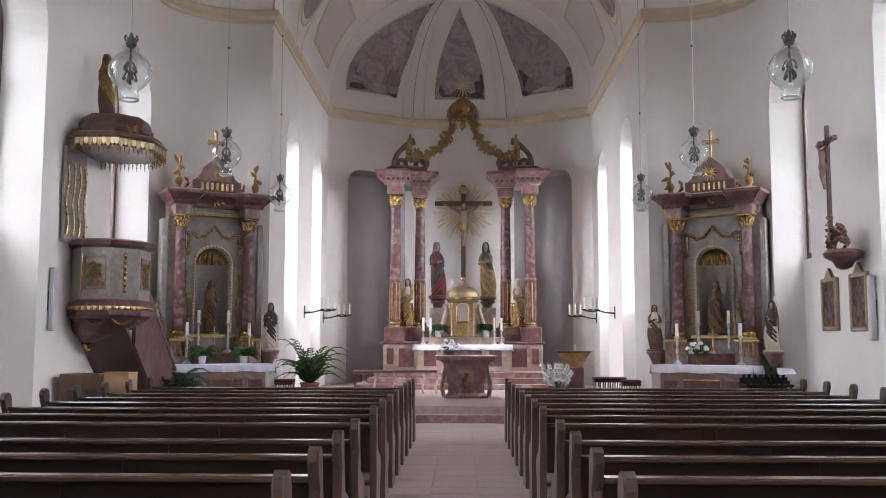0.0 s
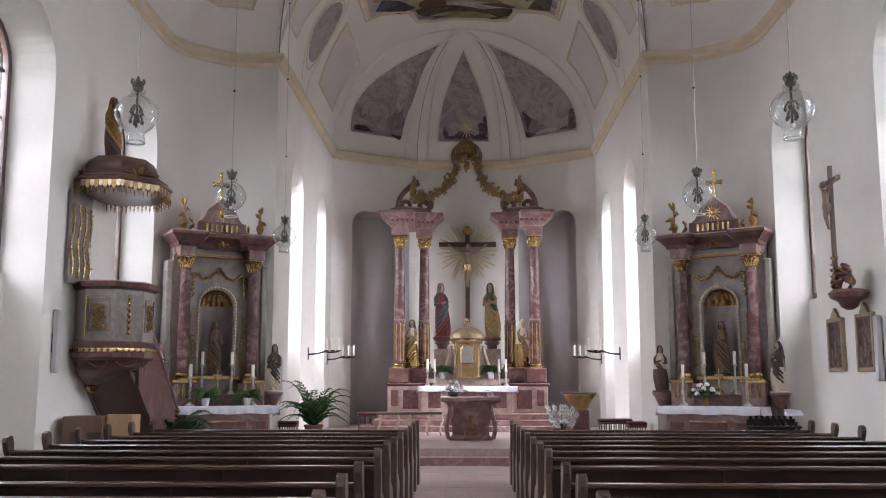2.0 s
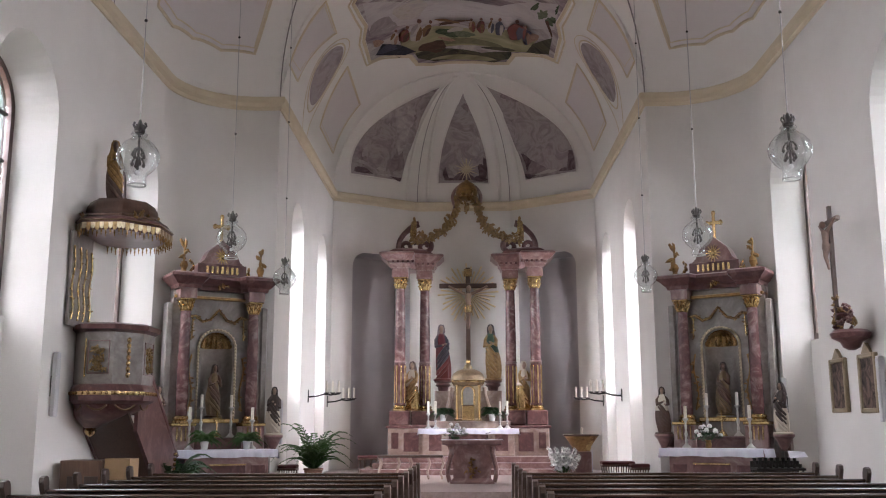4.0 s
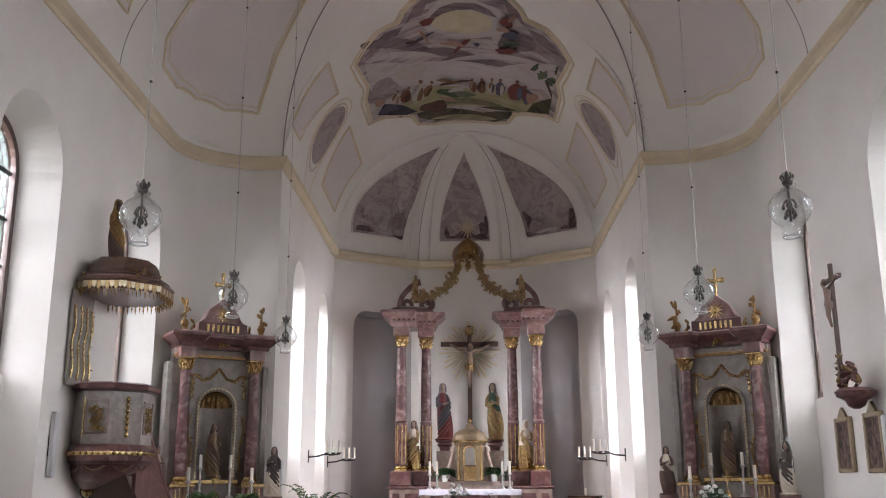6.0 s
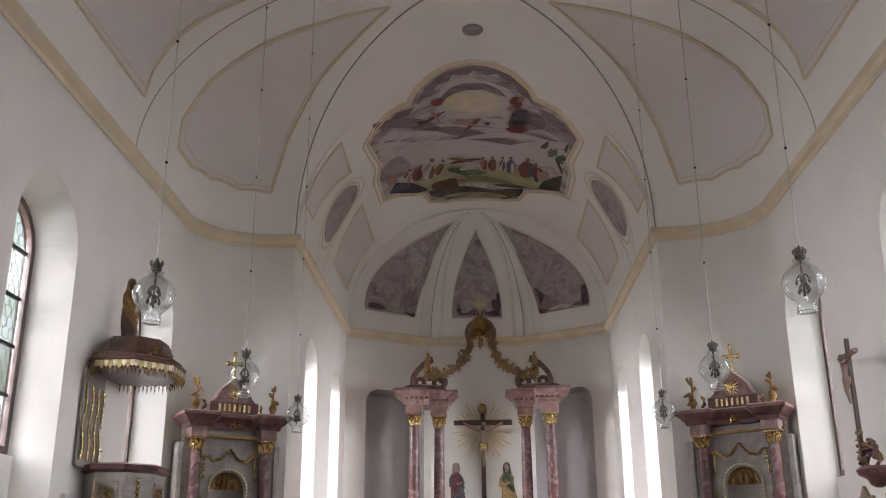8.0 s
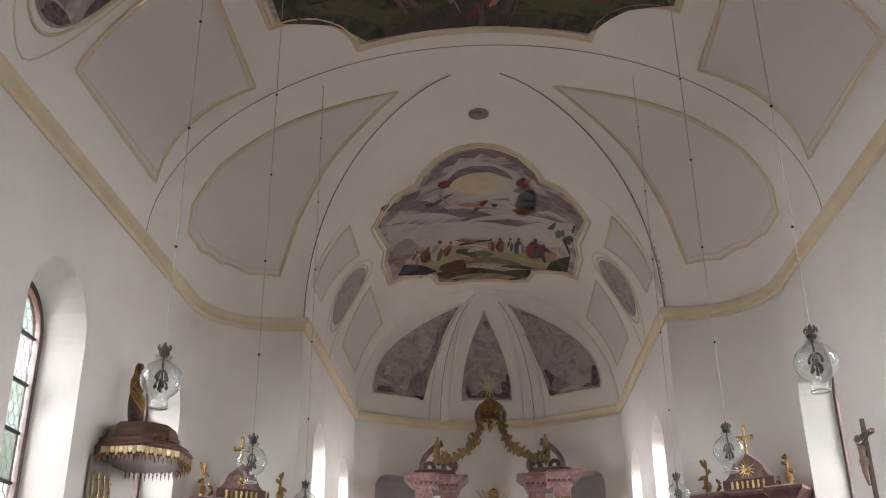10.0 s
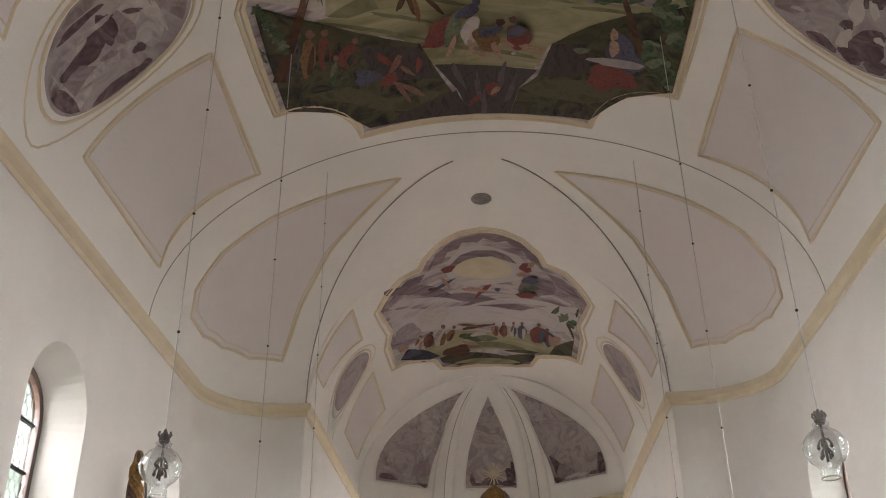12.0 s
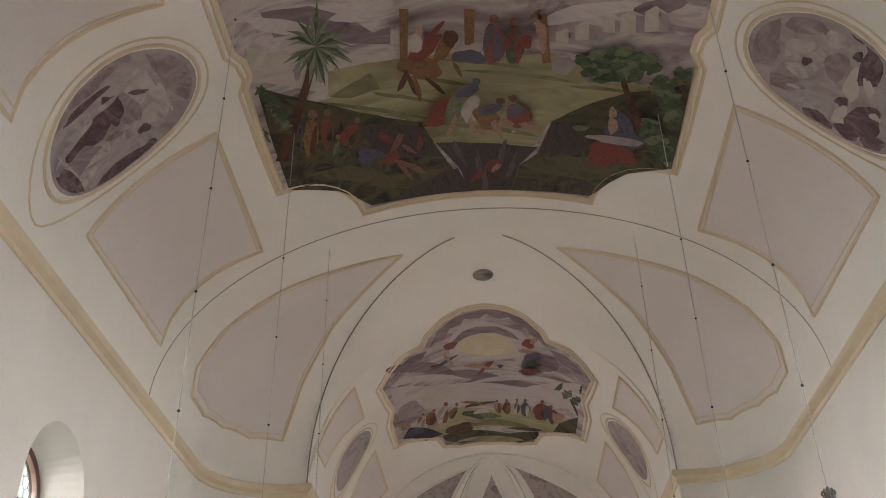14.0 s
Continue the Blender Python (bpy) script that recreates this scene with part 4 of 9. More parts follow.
# the large painting over the nave
corner = [(3.5 - 1.32 * math.sin(radians(90 * i / 8)), 15.06 - 1.42 * math.cos(radians(90 * i / 8))) for i in range(9)]
low = [(0, 14.97), (0.8, 14.98), (1.6, 15.02)] + corner[::-1] + [(3.52, 12.3), (3.5, 11.0), (3.38, 10.75), (3.4, 10.45), (3.52, 10.2), (3.52, 9.0)]
high = [(x, 18.0 - y) for x, y in low[::-1][1:]]
big = framed_painting("nave_ceiling_painting", mirrored(low + high), SKY_PAINT, "colourful landscape ceiling painting in scalloped stucco frame", 0.055, (0, 9.0))
paint("lavender_cloud", [(-3.03, 9.63), (-2.34, 9.77), (-1.79, 10.16), (-1.48, 10.54), (-1.20, 10.48), (-1.24, 10.85), (-1.86, 10.69), (-2.38, 10.28), (-2.94, 10.19)], CLOUD_DARK, big)
paint("pale_cloud", ellipse(-2.77, 10.02, 0.581, 0.138, 18, -2.58, 0.10, 6.0), PALE_SKY, big)
paint("pale_cloud", ellipse(-1.56, 10.10, 0.481, 0.174, 18, 3.09, 0.10, 0.8), PALE_SKY, big)
paint("pale_cloud", ellipse(1.83, 10.31, 0.843, 0.149, 18, 2.79, 0.10, 3.6), PALE_SKY, big)
paint("dark_cloud", ellipse(2.82, 10.09, 0.447, 0.174, 18, 2.46, 0.10, 4.1), CLOUD_DARK, big)
paint("pale_town", [(-3.35, 10.19), (-2.88, 10.56), (-2.27, 10.92), (-1.63, 10.98), (-1.46, 11.12), (-1.53, 11.79), (-2.39, 11.66), (-3.43, 10.87)], PALE_PAINT, big)
paint("pale_arch", ellipse(-2.74, 11.00, 0.185, 0.059, 18, 1.78, 0.03, 0.7), ROCK_LIGHT, big)
paint("pale_arch", ellipse(-2.57, 11.10, 0.188, 0.060, 18, 1.77, 0.03, 1.2), ROCK_LIGHT, big)
paint("pale_arch", ellipse(-2.40, 11.19, 0.191, 0.060, 18, 1.76, 0.03, 1.7), ROCK_LIGHT, big)
paint("pale_arch", ellipse(-2.17, 11.30, 0.194, 0.061, 18, 1.75, 0.03, 5.7), ROCK_LIGHT, big)
paint("pale_arch", ellipse(-2.00, 11.38, 0.196, 0.061, 18, 1.74, 0.03, 4.8), ROCK_LIGHT, big)
paint("pale_arch", ellipse(-1.83, 11.46, 0.198, 0.062, 18, 1.73, 0.03, 3.9), ROCK_LIGHT, big)
paint("meadow", [(-2.37, 11.73), (-2.28, 11.15), (-1.20, 11.18), (-0.26, 11.20), (0.50, 11.28), (1.43, 11.29), (1.81, 11.41), (1.93, 11.84), (2.93, 11.69), (3.52, 11.21), (3.66, 12.18), (2.19, 12.82), (1.34, 12.94), (1.10, 13.61), (-0.69, 13.42), (-1.16, 12.69)], MEADOW_PAINT, big)
paint("meadow", [(-2.60, 11.78), (-1.72, 11.73), (-0.56, 11.91), (0.12, 12.05), (0.08, 13.43), (-0.67, 13.43), (-0.93, 12.74), (-1.89, 12.30)], MEADOW_PAINT, big)
paint("green_mound", [(-2.35, 11.74), (-1.63, 11.38), (-1.51, 11.79), (-2.03, 11.89)], DARK_MEADOW, big)
paint("pale_block", [(1.34, 11.36), (1.62, 11.27), (1.76, 11.42), (1.59, 11.71), (1.35, 11.66)], ROCK_LIGHT, big)
paint("pale_house", [(1.39, 11.00), (1.38, 10.76), (1.54, 10.67), (1.71, 10.75), (1.72, 10.97)], PALE_PAINT, big)
paint("pale_house_side", [(1.59, 10.99), (1.58, 10.73), (1.71, 10.75), (1.72, 10.97)], ROCK_LIGHT, big)
paint("pale_house", [(1.69, 10.90), (1.67, 10.59), (1.84, 10.47), (2.02, 10.57), (2.04, 10.86)], PALE_PAINT, big)
paint("pale_house_side", [(1.90, 10.88), (1.88, 10.54), (2.02, 10.57), (2.04, 10.86)], ROCK_LIGHT, big)
paint("pale_house", [(2.10, 10.68), (2.08, 10.44), (2.22, 10.34), (2.37, 10.41), (2.39, 10.63)], PALE_PAINT, big)
paint("pale_house_side", [(2.28, 10.65), (2.26, 10.40), (2.37, 10.41), (2.39, 10.63)], ROCK_LIGHT, big)
paint("pale_house", [(2.36, 10.66), (2.33, 10.30), (2.50, 10.15), (2.69, 10.25), (2.73, 10.58)], PALE_PAINT, big)
paint("pale_house_side", [(2.58, 10.61), (2.55, 10.24), (2.69, 10.25), (2.73, 10.58)], ROCK_LIGHT, big)
paint("pale_house", [(2.71, 10.55), (2.67, 10.17), (2.81, 10.01), (2.99, 10.12), (3.04, 10.46)], PALE_PAINT, big)
paint("pale_house_side", [(2.91, 10.50), (2.86, 10.10), (2.99, 10.12), (3.04, 10.46)], ROCK_LIGHT, big)
paint("meadow_shade", ellipse(-1.69, 12.25, 1.254, 0.048, 18, -2.67, 0.10, 5.3), DARK_MEADOW, big)
paint("meadow_shade", ellipse(-0.56, 11.77, 0.551, 0.047, 18, -2.81, 0.10, 2.6), DARK_MEADOW, big)
paint("meadow_shade", ellipse(-1.08, 12.11, 0.669, 0.048, 18, -2.74, 0.10, 5.2), DARK_MEADOW, big)
paint("meadow_shade", ellipse(0.21, 11.43, 0.723, 0.047, 18, -2.94, 0.10, 3.5), DARK_MEADOW, big)
paint("meadow_shade", ellipse(0.83, 11.72, 0.965, 0.048, 18, -3.01, 0.10, 2.2), DARK_MEADOW, big)
paint("meadow_shade", ellipse(0.06, 13.03, 1.263, 0.055, 18, -2.91, 0.10, 1.6), DARK_MEADOW, big)
paint("meadow_shade", ellipse(2.22, 11.93, 0.557, 0.049, 18, 3.11, 0.10, 3.2), DARK_MEADOW, big)
paint("rock_cleft", [(-0.69, 13.38), (1.16, 13.60), (0.84, 14.13), (0.68, 14.96), (-0.11, 14.97), (-0.30, 14.17)], ROCK_PAINT, big)
paint("rock_light", ellipse(-0.28, 13.74, 0.368, 0.057, 18, -1.86, 0.20, 5.5), ROCK_LIGHT2, big)
paint("rock_light", ellipse(0.08, 14.12, 0.402, 0.055, 18, -1.65, 0.20, 0.0), ROCK_LIGHT2, big)
paint("rock_light", ellipse(0.52, 13.79, 0.388, 0.054, 18, 1.69, 0.20, 3.4), ROCK_LIGHT2, big)
paint("rock_light", ellipse(0.68, 14.22, 0.394, 0.056, 18, 1.79, 0.20, 5.1), ROCK_LIGHT2, big)
paint("rock_light", ellipse(0.18, 14.66, 0.425, 0.056, 18, 1.59, 0.20, 4.7), ROCK_LIGHT2, big)
paint("colour_patch", ellipse(0.35, 14.17, 0.211, 0.132, 18, 1.67, 0.08, 2.0), RED_PAINT, big)
paint("colour_patch", ellipse(0.40, 14.21, 0.138, 0.063, 18, 2.16, 0.10, 1.2), FLESH_PAINT, big)
paint("colour_patch", ellipse(0.30, 14.08, 0.101, 0.058, 18, 2.49, 0.10, 3.3), RED_PAINT, big)
paint("pale_dot", ellipse(0.47, 13.90, 0.051, 0.034, 18, 1.58, 0.02, 0.2), FLESH_DIM, big)
paint("colour_patch", ellipse(0.02, 14.47, 0.214, 0.057, 18, 2.21, 0.10, 1.5), RED_PAINT, big)
paint("dark_hill", [(-3.39, 10.99), (-3.04, 11.37), (-2.55, 11.77), (-1.94, 12.23), (-1.42, 12.55), (-0.91, 12.78), (-0.67, 13.51), (-0.46, 14.06), (-0.05, 14.93), (-0.66, 14.99), (-2.04, 15.14), (-2.21, 14.67), (-2.58, 14.22), (-3.40, 13.73), (-3.42, 12.33)], DARK_PAINT, big)
paint("grass_slope", [(-3.05, 11.44), (-2.55, 11.80), (-1.94, 12.28), (-0.93, 12.80), (-0.99, 12.88), (-1.93, 12.56), (-2.75, 12.08)], DARK_GRASS, big)
paint("cliff", [(-1.93, 12.59), (-0.94, 12.86), (-0.63, 13.77), (-1.54, 13.65), (-1.89, 13.04)], ROCK_PAINT, big)
paint("cliff", [(-1.42, 14.67), (-0.33, 14.16), (-0.08, 14.92), (-0.65, 14.96), (-1.68, 14.97)], ROCK_PAINT, big)
paint("grass_bank", [(-3.09, 13.46), (-2.27, 13.56), (-1.89, 13.88), (-1.59, 14.16), (-0.71, 14.11), (-0.50, 14.18), (-1.31, 14.61), (-1.74, 14.47), (-2.34, 14.01)], GRASS_LIT, big)
paint("dark_hill", [(1.39, 12.86), (1.96, 12.35), (2.59, 11.93), (3.15, 11.68), (3.56, 11.39), (3.59, 12.50), (3.57, 13.61), (2.79, 14.04), (2.51, 14.40), (2.29, 15.04), (1.69, 15.10), (0.68, 14.96), (0.84, 14.13), (1.16, 13.77)], DARK_PAINT, big)
paint("grass_slope", [(1.44, 12.82), (1.96, 12.37), (2.55, 11.98), (2.61, 12.20), (2.16, 12.52), (1.99, 12.86)], DARK_GRASS, big)
paint("cliff", [(1.39, 12.88), (1.99, 12.78), (2.08, 13.48), (1.84, 13.73), (1.19, 13.77)], ROCK_PAINT, big)
paint("grass_bank", [(0.84, 14.13), (1.32, 13.84), (2.05, 13.77), (2.67, 13.83), (2.50, 14.23), (2.09, 14.44), (1.23, 14.37)], GRASS_LIT, big)
paint("rock_light", ellipse(0.85, 14.86, 0.261, 0.045, 18, 1.66, 0.20, 1.6), ROCK_PAINT, big)
paint("rock_light", ellipse(1.15, 14.84, 0.261, 0.045, 18, 1.65, 0.20, 2.3), ROCK_PAINT, big)
paint("rock_light", ellipse(1.46, 14.81, 0.260, 0.044, 18, 1.64, 0.20, 3.0), ROCK_PAINT, big)
paint("rock_light", ellipse(1.76, 14.76, 0.259, 0.044, 18, 1.62, 0.20, 3.7), ROCK_PAINT, big)
paint("rock_light", ellipse(2.05, 14.70, 0.257, 0.043, 18, 1.61, 0.20, 4.4), ROCK_PAINT, big)
paint("colour_patch", ellipse(-3.06, 12.47, 0.477, 0.124, 18, 1.82, 0.08, 6.1), BLUE_PAINT, big)
paint("colour_patch", ellipse(-3.04, 12.57, 0.365, 0.051, 18, 1.89, 0.10, 4.9), DARK_PAINT, big)
paint("colour_patch", ellipse(-3.08, 12.26, 0.272, 0.045, 18, 2.13, 0.10, 3.3), BLUE_PAINT, big)
paint("pale_dot", ellipse(-2.90, 11.89, 0.114, 0.078, 18, 1.49, 0.02, 5.3), FLESH_DIM, big)
paint("colour_patch", ellipse(-2.81, 12.55, 0.466, 0.124, 18, 1.78, 0.08, 0.4), OCHRE_PAINT, big)
paint("colour_patch", ellipse(-2.78, 12.65, 0.358, 0.051, 18, 1.84, 0.10, 4.9), TRUNK_PAINT, big)
paint("colour_patch", ellipse(-2.82, 12.35, 0.271, 0.044, 18, 2.07, 0.10, 5.3), OCHRE_PAINT, big)
paint("pale_dot", ellipse(-2.68, 11.99, 0.109, 0.075, 18, 1.50, 0.02, 5.6), FLESH_DIM, big)
paint("colour_patch", ellipse(-2.53, 12.53, 0.397, 0.113, 18, 1.71, 0.08, 0.8), RED_PAINT, big)
paint("colour_patch", ellipse(-2.50, 12.61, 0.307, 0.046, 18, 1.77, 0.10, 4.8), DARK_PAINT, big)
paint("colour_patch", ellipse(-2.55, 12.36, 0.237, 0.039, 18, 1.98, 0.10, 3.5), RED_PAINT, big)
paint("pale_dot", ellipse(-2.45, 12.04, 0.092, 0.063, 18, 1.51, 0.02, 1.1), FLESH_DIM, big)
paint("colour_patch", ellipse(-2.42, 13.14, 0.338, 0.112, 18, 1.69, 0.08, 5.1), TREE_PAINT, big)
paint("colour_patch", ellipse(-2.39, 13.21, 0.261, 0.046, 18, 1.76, 0.10, 4.7), DARK_PAINT, big)
paint("colour_patch", ellipse(-2.45, 12.99, 0.202, 0.039, 18, 1.96, 0.10, 2.4), PALE_LEAF, big)
paint("pale_dot", ellipse(-2.36, 12.72, 0.079, 0.053, 18, 1.51, 0.02, 0.3), FLESH_DIM, big)
paint("colour_patch", ellipse(-2.16, 12.76, 0.298, 0.166, 18, 1.87, 0.08, 4.6), RED_PAINT, big)
paint("colour_patch", ellipse(-2.11, 12.83, 0.217, 0.072, 18, 2.11, 0.10, 5.5), DARK_PAINT, big)
paint("colour_patch", ellipse(-2.20, 12.61, 0.160, 0.064, 18, 2.42, 0.10, 2.5), RED_PAINT, big)
paint("pale_dot", ellipse(-1.99, 12.40, 0.076, 0.053, 18, 1.52, 0.02, 4.0), FLESH_DIM, big)
paint("colour_patch", ellipse(-1.91, 13.40, 0.239, 0.212, 18, -2.89, 0.20, 4.9), BLUE_PAINT, big)
paint("colour_patch", ellipse(-1.55, 13.03, 0.231, 0.072, 18, -2.09, 0.12, 5.8), RED_PAINT, big)
paint("colour_patch", ellipse(-1.38, 13.19, 0.282, 0.065, 18, 2.03, 0.12, 1.2), FLESH_DIM, big)
paint("colour_patch", ellipse(-1.53, 13.57, 0.205, 0.145, 18, 2.25, 0.12, 5.7), RED_PAINT, big)
paint("colour_patch", ellipse(-1.19, 13.92, 0.385, 0.072, 18, -2.37, 0.12, 2.8), FLESH_DIM, big)
paint("colour_patch", ellipse(-1.31, 14.02, 0.320, 0.047, 18, -1.92, 0.12, 3.8), FLESH_DIM, big)
paint("colour_patch", ellipse(-1.19, 13.40, 0.199, 0.046, 18, -2.22, 0.12, 5.1), FLESH_DIM, big)
paint("colour_patch", ellipse(-0.97, 13.29, 0.206, 0.054, 18, 1.75, 0.12, 0.5), RED_PAINT, big)
paint("palm_trunk", [(-2.52, 10.73), (-2.39, 10.78), (-2.62, 11.35), (-2.92, 12.08), (-3.27, 12.93), (-3.47, 12.81), (-3.06, 11.93), (-2.74, 11.30)], TRUNK_PAINT, big)
paint("palm_leaf", [(-2.39, 10.50), (-2.58, 10.29), (-2.80, 10.36), (-2.62, 10.37)], PALM_PALE, big)
paint("palm_leaf", [(-2.39, 10.50), (-2.57, 10.22), (-2.79, 10.21), (-2.62, 10.29)], TREE_PAINT, big)
paint("palm_leaf", [(-2.39, 10.50), (-2.55, 10.14), (-2.76, 10.04), (-2.61, 10.19)], PALE_LEAF, big)
paint("palm_leaf", [(-2.39, 10.50), (-2.46, 10.20), (-2.60, 10.13), (-2.52, 10.25)], PALM_PALE, big)
paint("palm_leaf", [(-2.39, 10.50), (-2.44, 10.10), (-2.56, 9.91), (-2.50, 10.13)], TREE_PAINT, big)
paint("palm_leaf", [(-2.39, 10.50), (-2.38, 10.17), (-2.44, 10.00), (-2.45, 10.18)], PALE_LEAF, big)
paint("palm_leaf", [(-2.39, 10.50), (-2.33, 10.06), (-2.35, 9.75), (-2.39, 10.05)], PALM_PALE, big)
paint("palm_leaf", [(-2.39, 10.50), (-2.25, 9.98), (-2.20, 9.58), (-2.31, 9.95)], TREE_PAINT, big)
paint("palm_leaf", [(-2.39, 10.50), (-2.23, 10.17), (-2.17, 9.93), (-2.29, 10.13)], PALE_LEAF, big)
paint("palm_leaf", [(-2.39, 10.50), (-2.17, 10.19), (-2.07, 9.98), (-2.23, 10.14)], PALM_PALE, big)
paint("palm_leaf", [(-2.39, 10.50), (-2.21, 10.35), (-2.13, 10.27), (-2.26, 10.28)], TREE_PAINT, big)
paint("palm_leaf", [(-2.39, 10.50), (-2.15, 10.36), (-2.02, 10.31), (-2.19, 10.28)], PALE_LEAF, big)
paint("palm_leaf", [(-2.39, 10.50), (-2.08, 10.40), (-1.87, 10.39), (-2.10, 10.31)], PALM_PALE, big)
paint("palm_leaf", [(-2.39, 10.50), (-2.13, 10.49), (-1.95, 10.57), (-2.14, 10.40)], TREE_PAINT, big)
paint("palm_leaf", [(-2.39, 10.50), (-2.04, 10.56), (-1.77, 10.71), (-2.04, 10.47)], PALE_LEAF, big)
paint("palm_leaf", [(-2.39, 10.50), (-2.10, 10.64), (-1.87, 10.85), (-2.08, 10.54)], PALM_PALE, big)
paint("palm_leaf", [(-2.39, 10.50), (-2.10, 10.72), (-1.87, 11.00), (-2.08, 10.63)], TREE_PAINT, big)
paint("palm_leaf", [(-2.39, 10.50), (-2.12, 10.79), (-1.87, 11.04), (-2.08, 10.71)], PALE_LEAF, big)
paint("palm_leaf", [(-2.39, 10.50), (-2.24, 10.74), (-2.09, 10.96), (-2.19, 10.67)], PALM_PALE, big)
paint("palm_leaf", [(-2.39, 10.50), (-2.26, 10.82), (-2.10, 11.12), (-2.20, 10.77)], TREE_PAINT, big)
paint("palm_leaf", [(-2.39, 10.50), (-2.34, 10.74), (-2.25, 10.98), (-2.27, 10.71)], PALE_LEAF, big)
paint("palm_leaf", [(-2.39, 10.50), (-2.36, 10.85), (-2.28, 11.19), (-2.29, 10.83)], PALM_PALE, big)
paint("palm_leaf", [(-2.39, 10.50), (-2.42, 10.97), (-2.38, 11.42), (-2.34, 10.97)], TREE_PAINT, big)
paint("palm_leaf", [(-2.39, 10.50), (-2.48, 10.88), (-2.50, 11.26), (-2.41, 10.90)], PALE_LEAF, big)
paint("palm_leaf", [(-2.39, 10.50), (-2.55, 10.89), (-2.63, 11.29), (-2.48, 10.93)], PALM_PALE, big)
paint("palm_leaf", [(-2.39, 10.50), (-2.54, 10.70), (-2.62, 10.96), (-2.48, 10.75)], TREE_PAINT, big)
paint("palm_leaf", [(-2.39, 10.50), (-2.59, 10.68), (-2.73, 10.96), (-2.54, 10.75)], PALE_LEAF, big)
paint("palm_leaf", [(-2.39, 10.50), (-2.65, 10.65), (-2.85, 10.92), (-2.62, 10.74)], PALM_PALE, big)
paint("palm_leaf", [(-2.39, 10.50), (-2.60, 10.54), (-2.77, 10.73), (-2.58, 10.63)], TREE_PAINT, big)
paint("palm_leaf", [(-2.39, 10.50), (-2.68, 10.50), (-2.93, 10.66), (-2.67, 10.60)], PALE_LEAF, big)
paint("leaf_clump", ellipse(-3.36, 11.04, 0.093, 0.064, 18, 2.38, 0.20, 0.3), TREE_PAINT, big)
paint("leaf_clump", ellipse(-3.28, 11.45, 0.087, 0.073, 18, -3.11, 0.20, 5.1), PALE_LEAF, big)
paint("leaf_clump", ellipse(-3.20, 11.89, 0.102, 0.068, 18, -2.37, 0.20, 3.6), TREE_PAINT, big)
paint("leaf_clump", ellipse(-3.33, 11.14, 0.110, 0.055, 18, -2.10, 0.20, 2.6), TREE_PAINT, big)
paint("leaf_clump", ellipse(-3.25, 11.57, 0.127, 0.051, 18, -1.88, 0.20, 1.1), PALE_LEAF, big)
paint("leaf_clump", ellipse(-3.17, 12.01, 0.102, 0.069, 18, 2.31, 0.20, 5.9), TREE_PAINT, big)
paint("leaf_clump", ellipse(-3.31, 11.25, 0.086, 0.072, 18, -3.11, 0.20, 4.9), TREE_PAINT, big)
paint("leaf_clump", ellipse(-3.22, 11.68, 0.100, 0.066, 18, -2.38, 0.20, 3.4), PALE_LEAF, big)
paint("leaf_clump", ellipse(-3.14, 12.12, 0.121, 0.059, 18, -2.08, 0.20, 1.9), TREE_PAINT, big)
paint("leaf_clump", ellipse(-3.28, 11.36, 0.125, 0.050, 18, -1.88, 0.20, 0.9), TREE_PAINT, big)
paint("leaf_clump", ellipse(-3.19, 11.79, 0.100, 0.068, 18, 2.32, 0.20, 5.7), PALE_LEAF, big)
paint("leaf_clump", ellipse(-3.53, 11.99, 0.088, 0.077, 18, -2.91, 0.20, 3.5), TREE_PAINT, big)
paint("leaf_clump", ellipse(-3.25, 11.47, 0.098, 0.065, 18, -2.39, 0.20, 3.2), TREE_PAINT, big)
paint("leaf_clump", ellipse(-3.16, 11.90, 0.118, 0.059, 18, -2.09, 0.20, 1.7), PALE_LEAF, big)
paint("leaf_clump", ellipse(-3.51, 12.11, 0.136, 0.051, 18, -1.85, 0.20, 5.8), TREE_PAINT, big)
paint("leaf_clump", ellipse(-3.22, 11.58, 0.098, 0.067, 18, 2.33, 0.20, 5.5), TREE_PAINT, big)
paint("leaf_clump", ellipse(-3.14, 12.02, 0.090, 0.078, 18, 3.12, 0.20, 4.0), PALE_LEAF, big)
paint("leaf_clump", ellipse(-3.28, 11.26, 0.097, 0.064, 18, -2.40, 0.20, 3.0), TREE_PAINT, big)
paint("leaf_clump", ellipse(-3.19, 11.69, 0.116, 0.058, 18, -2.10, 0.20, 1.5), TREE_PAINT, big)
paint("leaf_clump", ellipse(-3.53, 11.89, 0.133, 0.050, 18, -1.85, 0.20, 5.6), PALE_LEAF, big)
paint("leaf_clump", ellipse(-3.25, 11.37, 0.096, 0.066, 18, 2.35, 0.20, 5.3), TREE_PAINT, big)
paint("leaf_clump", ellipse(-3.16, 11.80, 0.089, 0.076, 18, 3.13, 0.20, 3.8), TREE_PAINT, big)
paint("tree_trunk", [(2.42, 11.48), (2.51, 11.46), (2.70, 12.03), (2.99, 12.75), (2.86, 12.87), (2.63, 12.12)], TRUNK_PAINT, big)
paint("tree_clump", ellipse(2.37, 11.17, 0.168, 0.092, 18, 2.23, 0.12, 4.4), TREE_PAINT, big)
paint("tree_clump", ellipse(2.30, 11.24, 0.144, 0.109, 18, -2.93, 0.12, 3.9), TREE_PAINT, big)
paint("tree_clump", ellipse(2.38, 11.10, 0.143, 0.106, 18, 2.81, 0.12, 2.2), PALE_LEAF, big)
paint("tree_clump", ellipse(2.50, 11.25, 0.156, 0.100, 18, 2.43, 0.12, 3.6), TREE_PAINT, big)
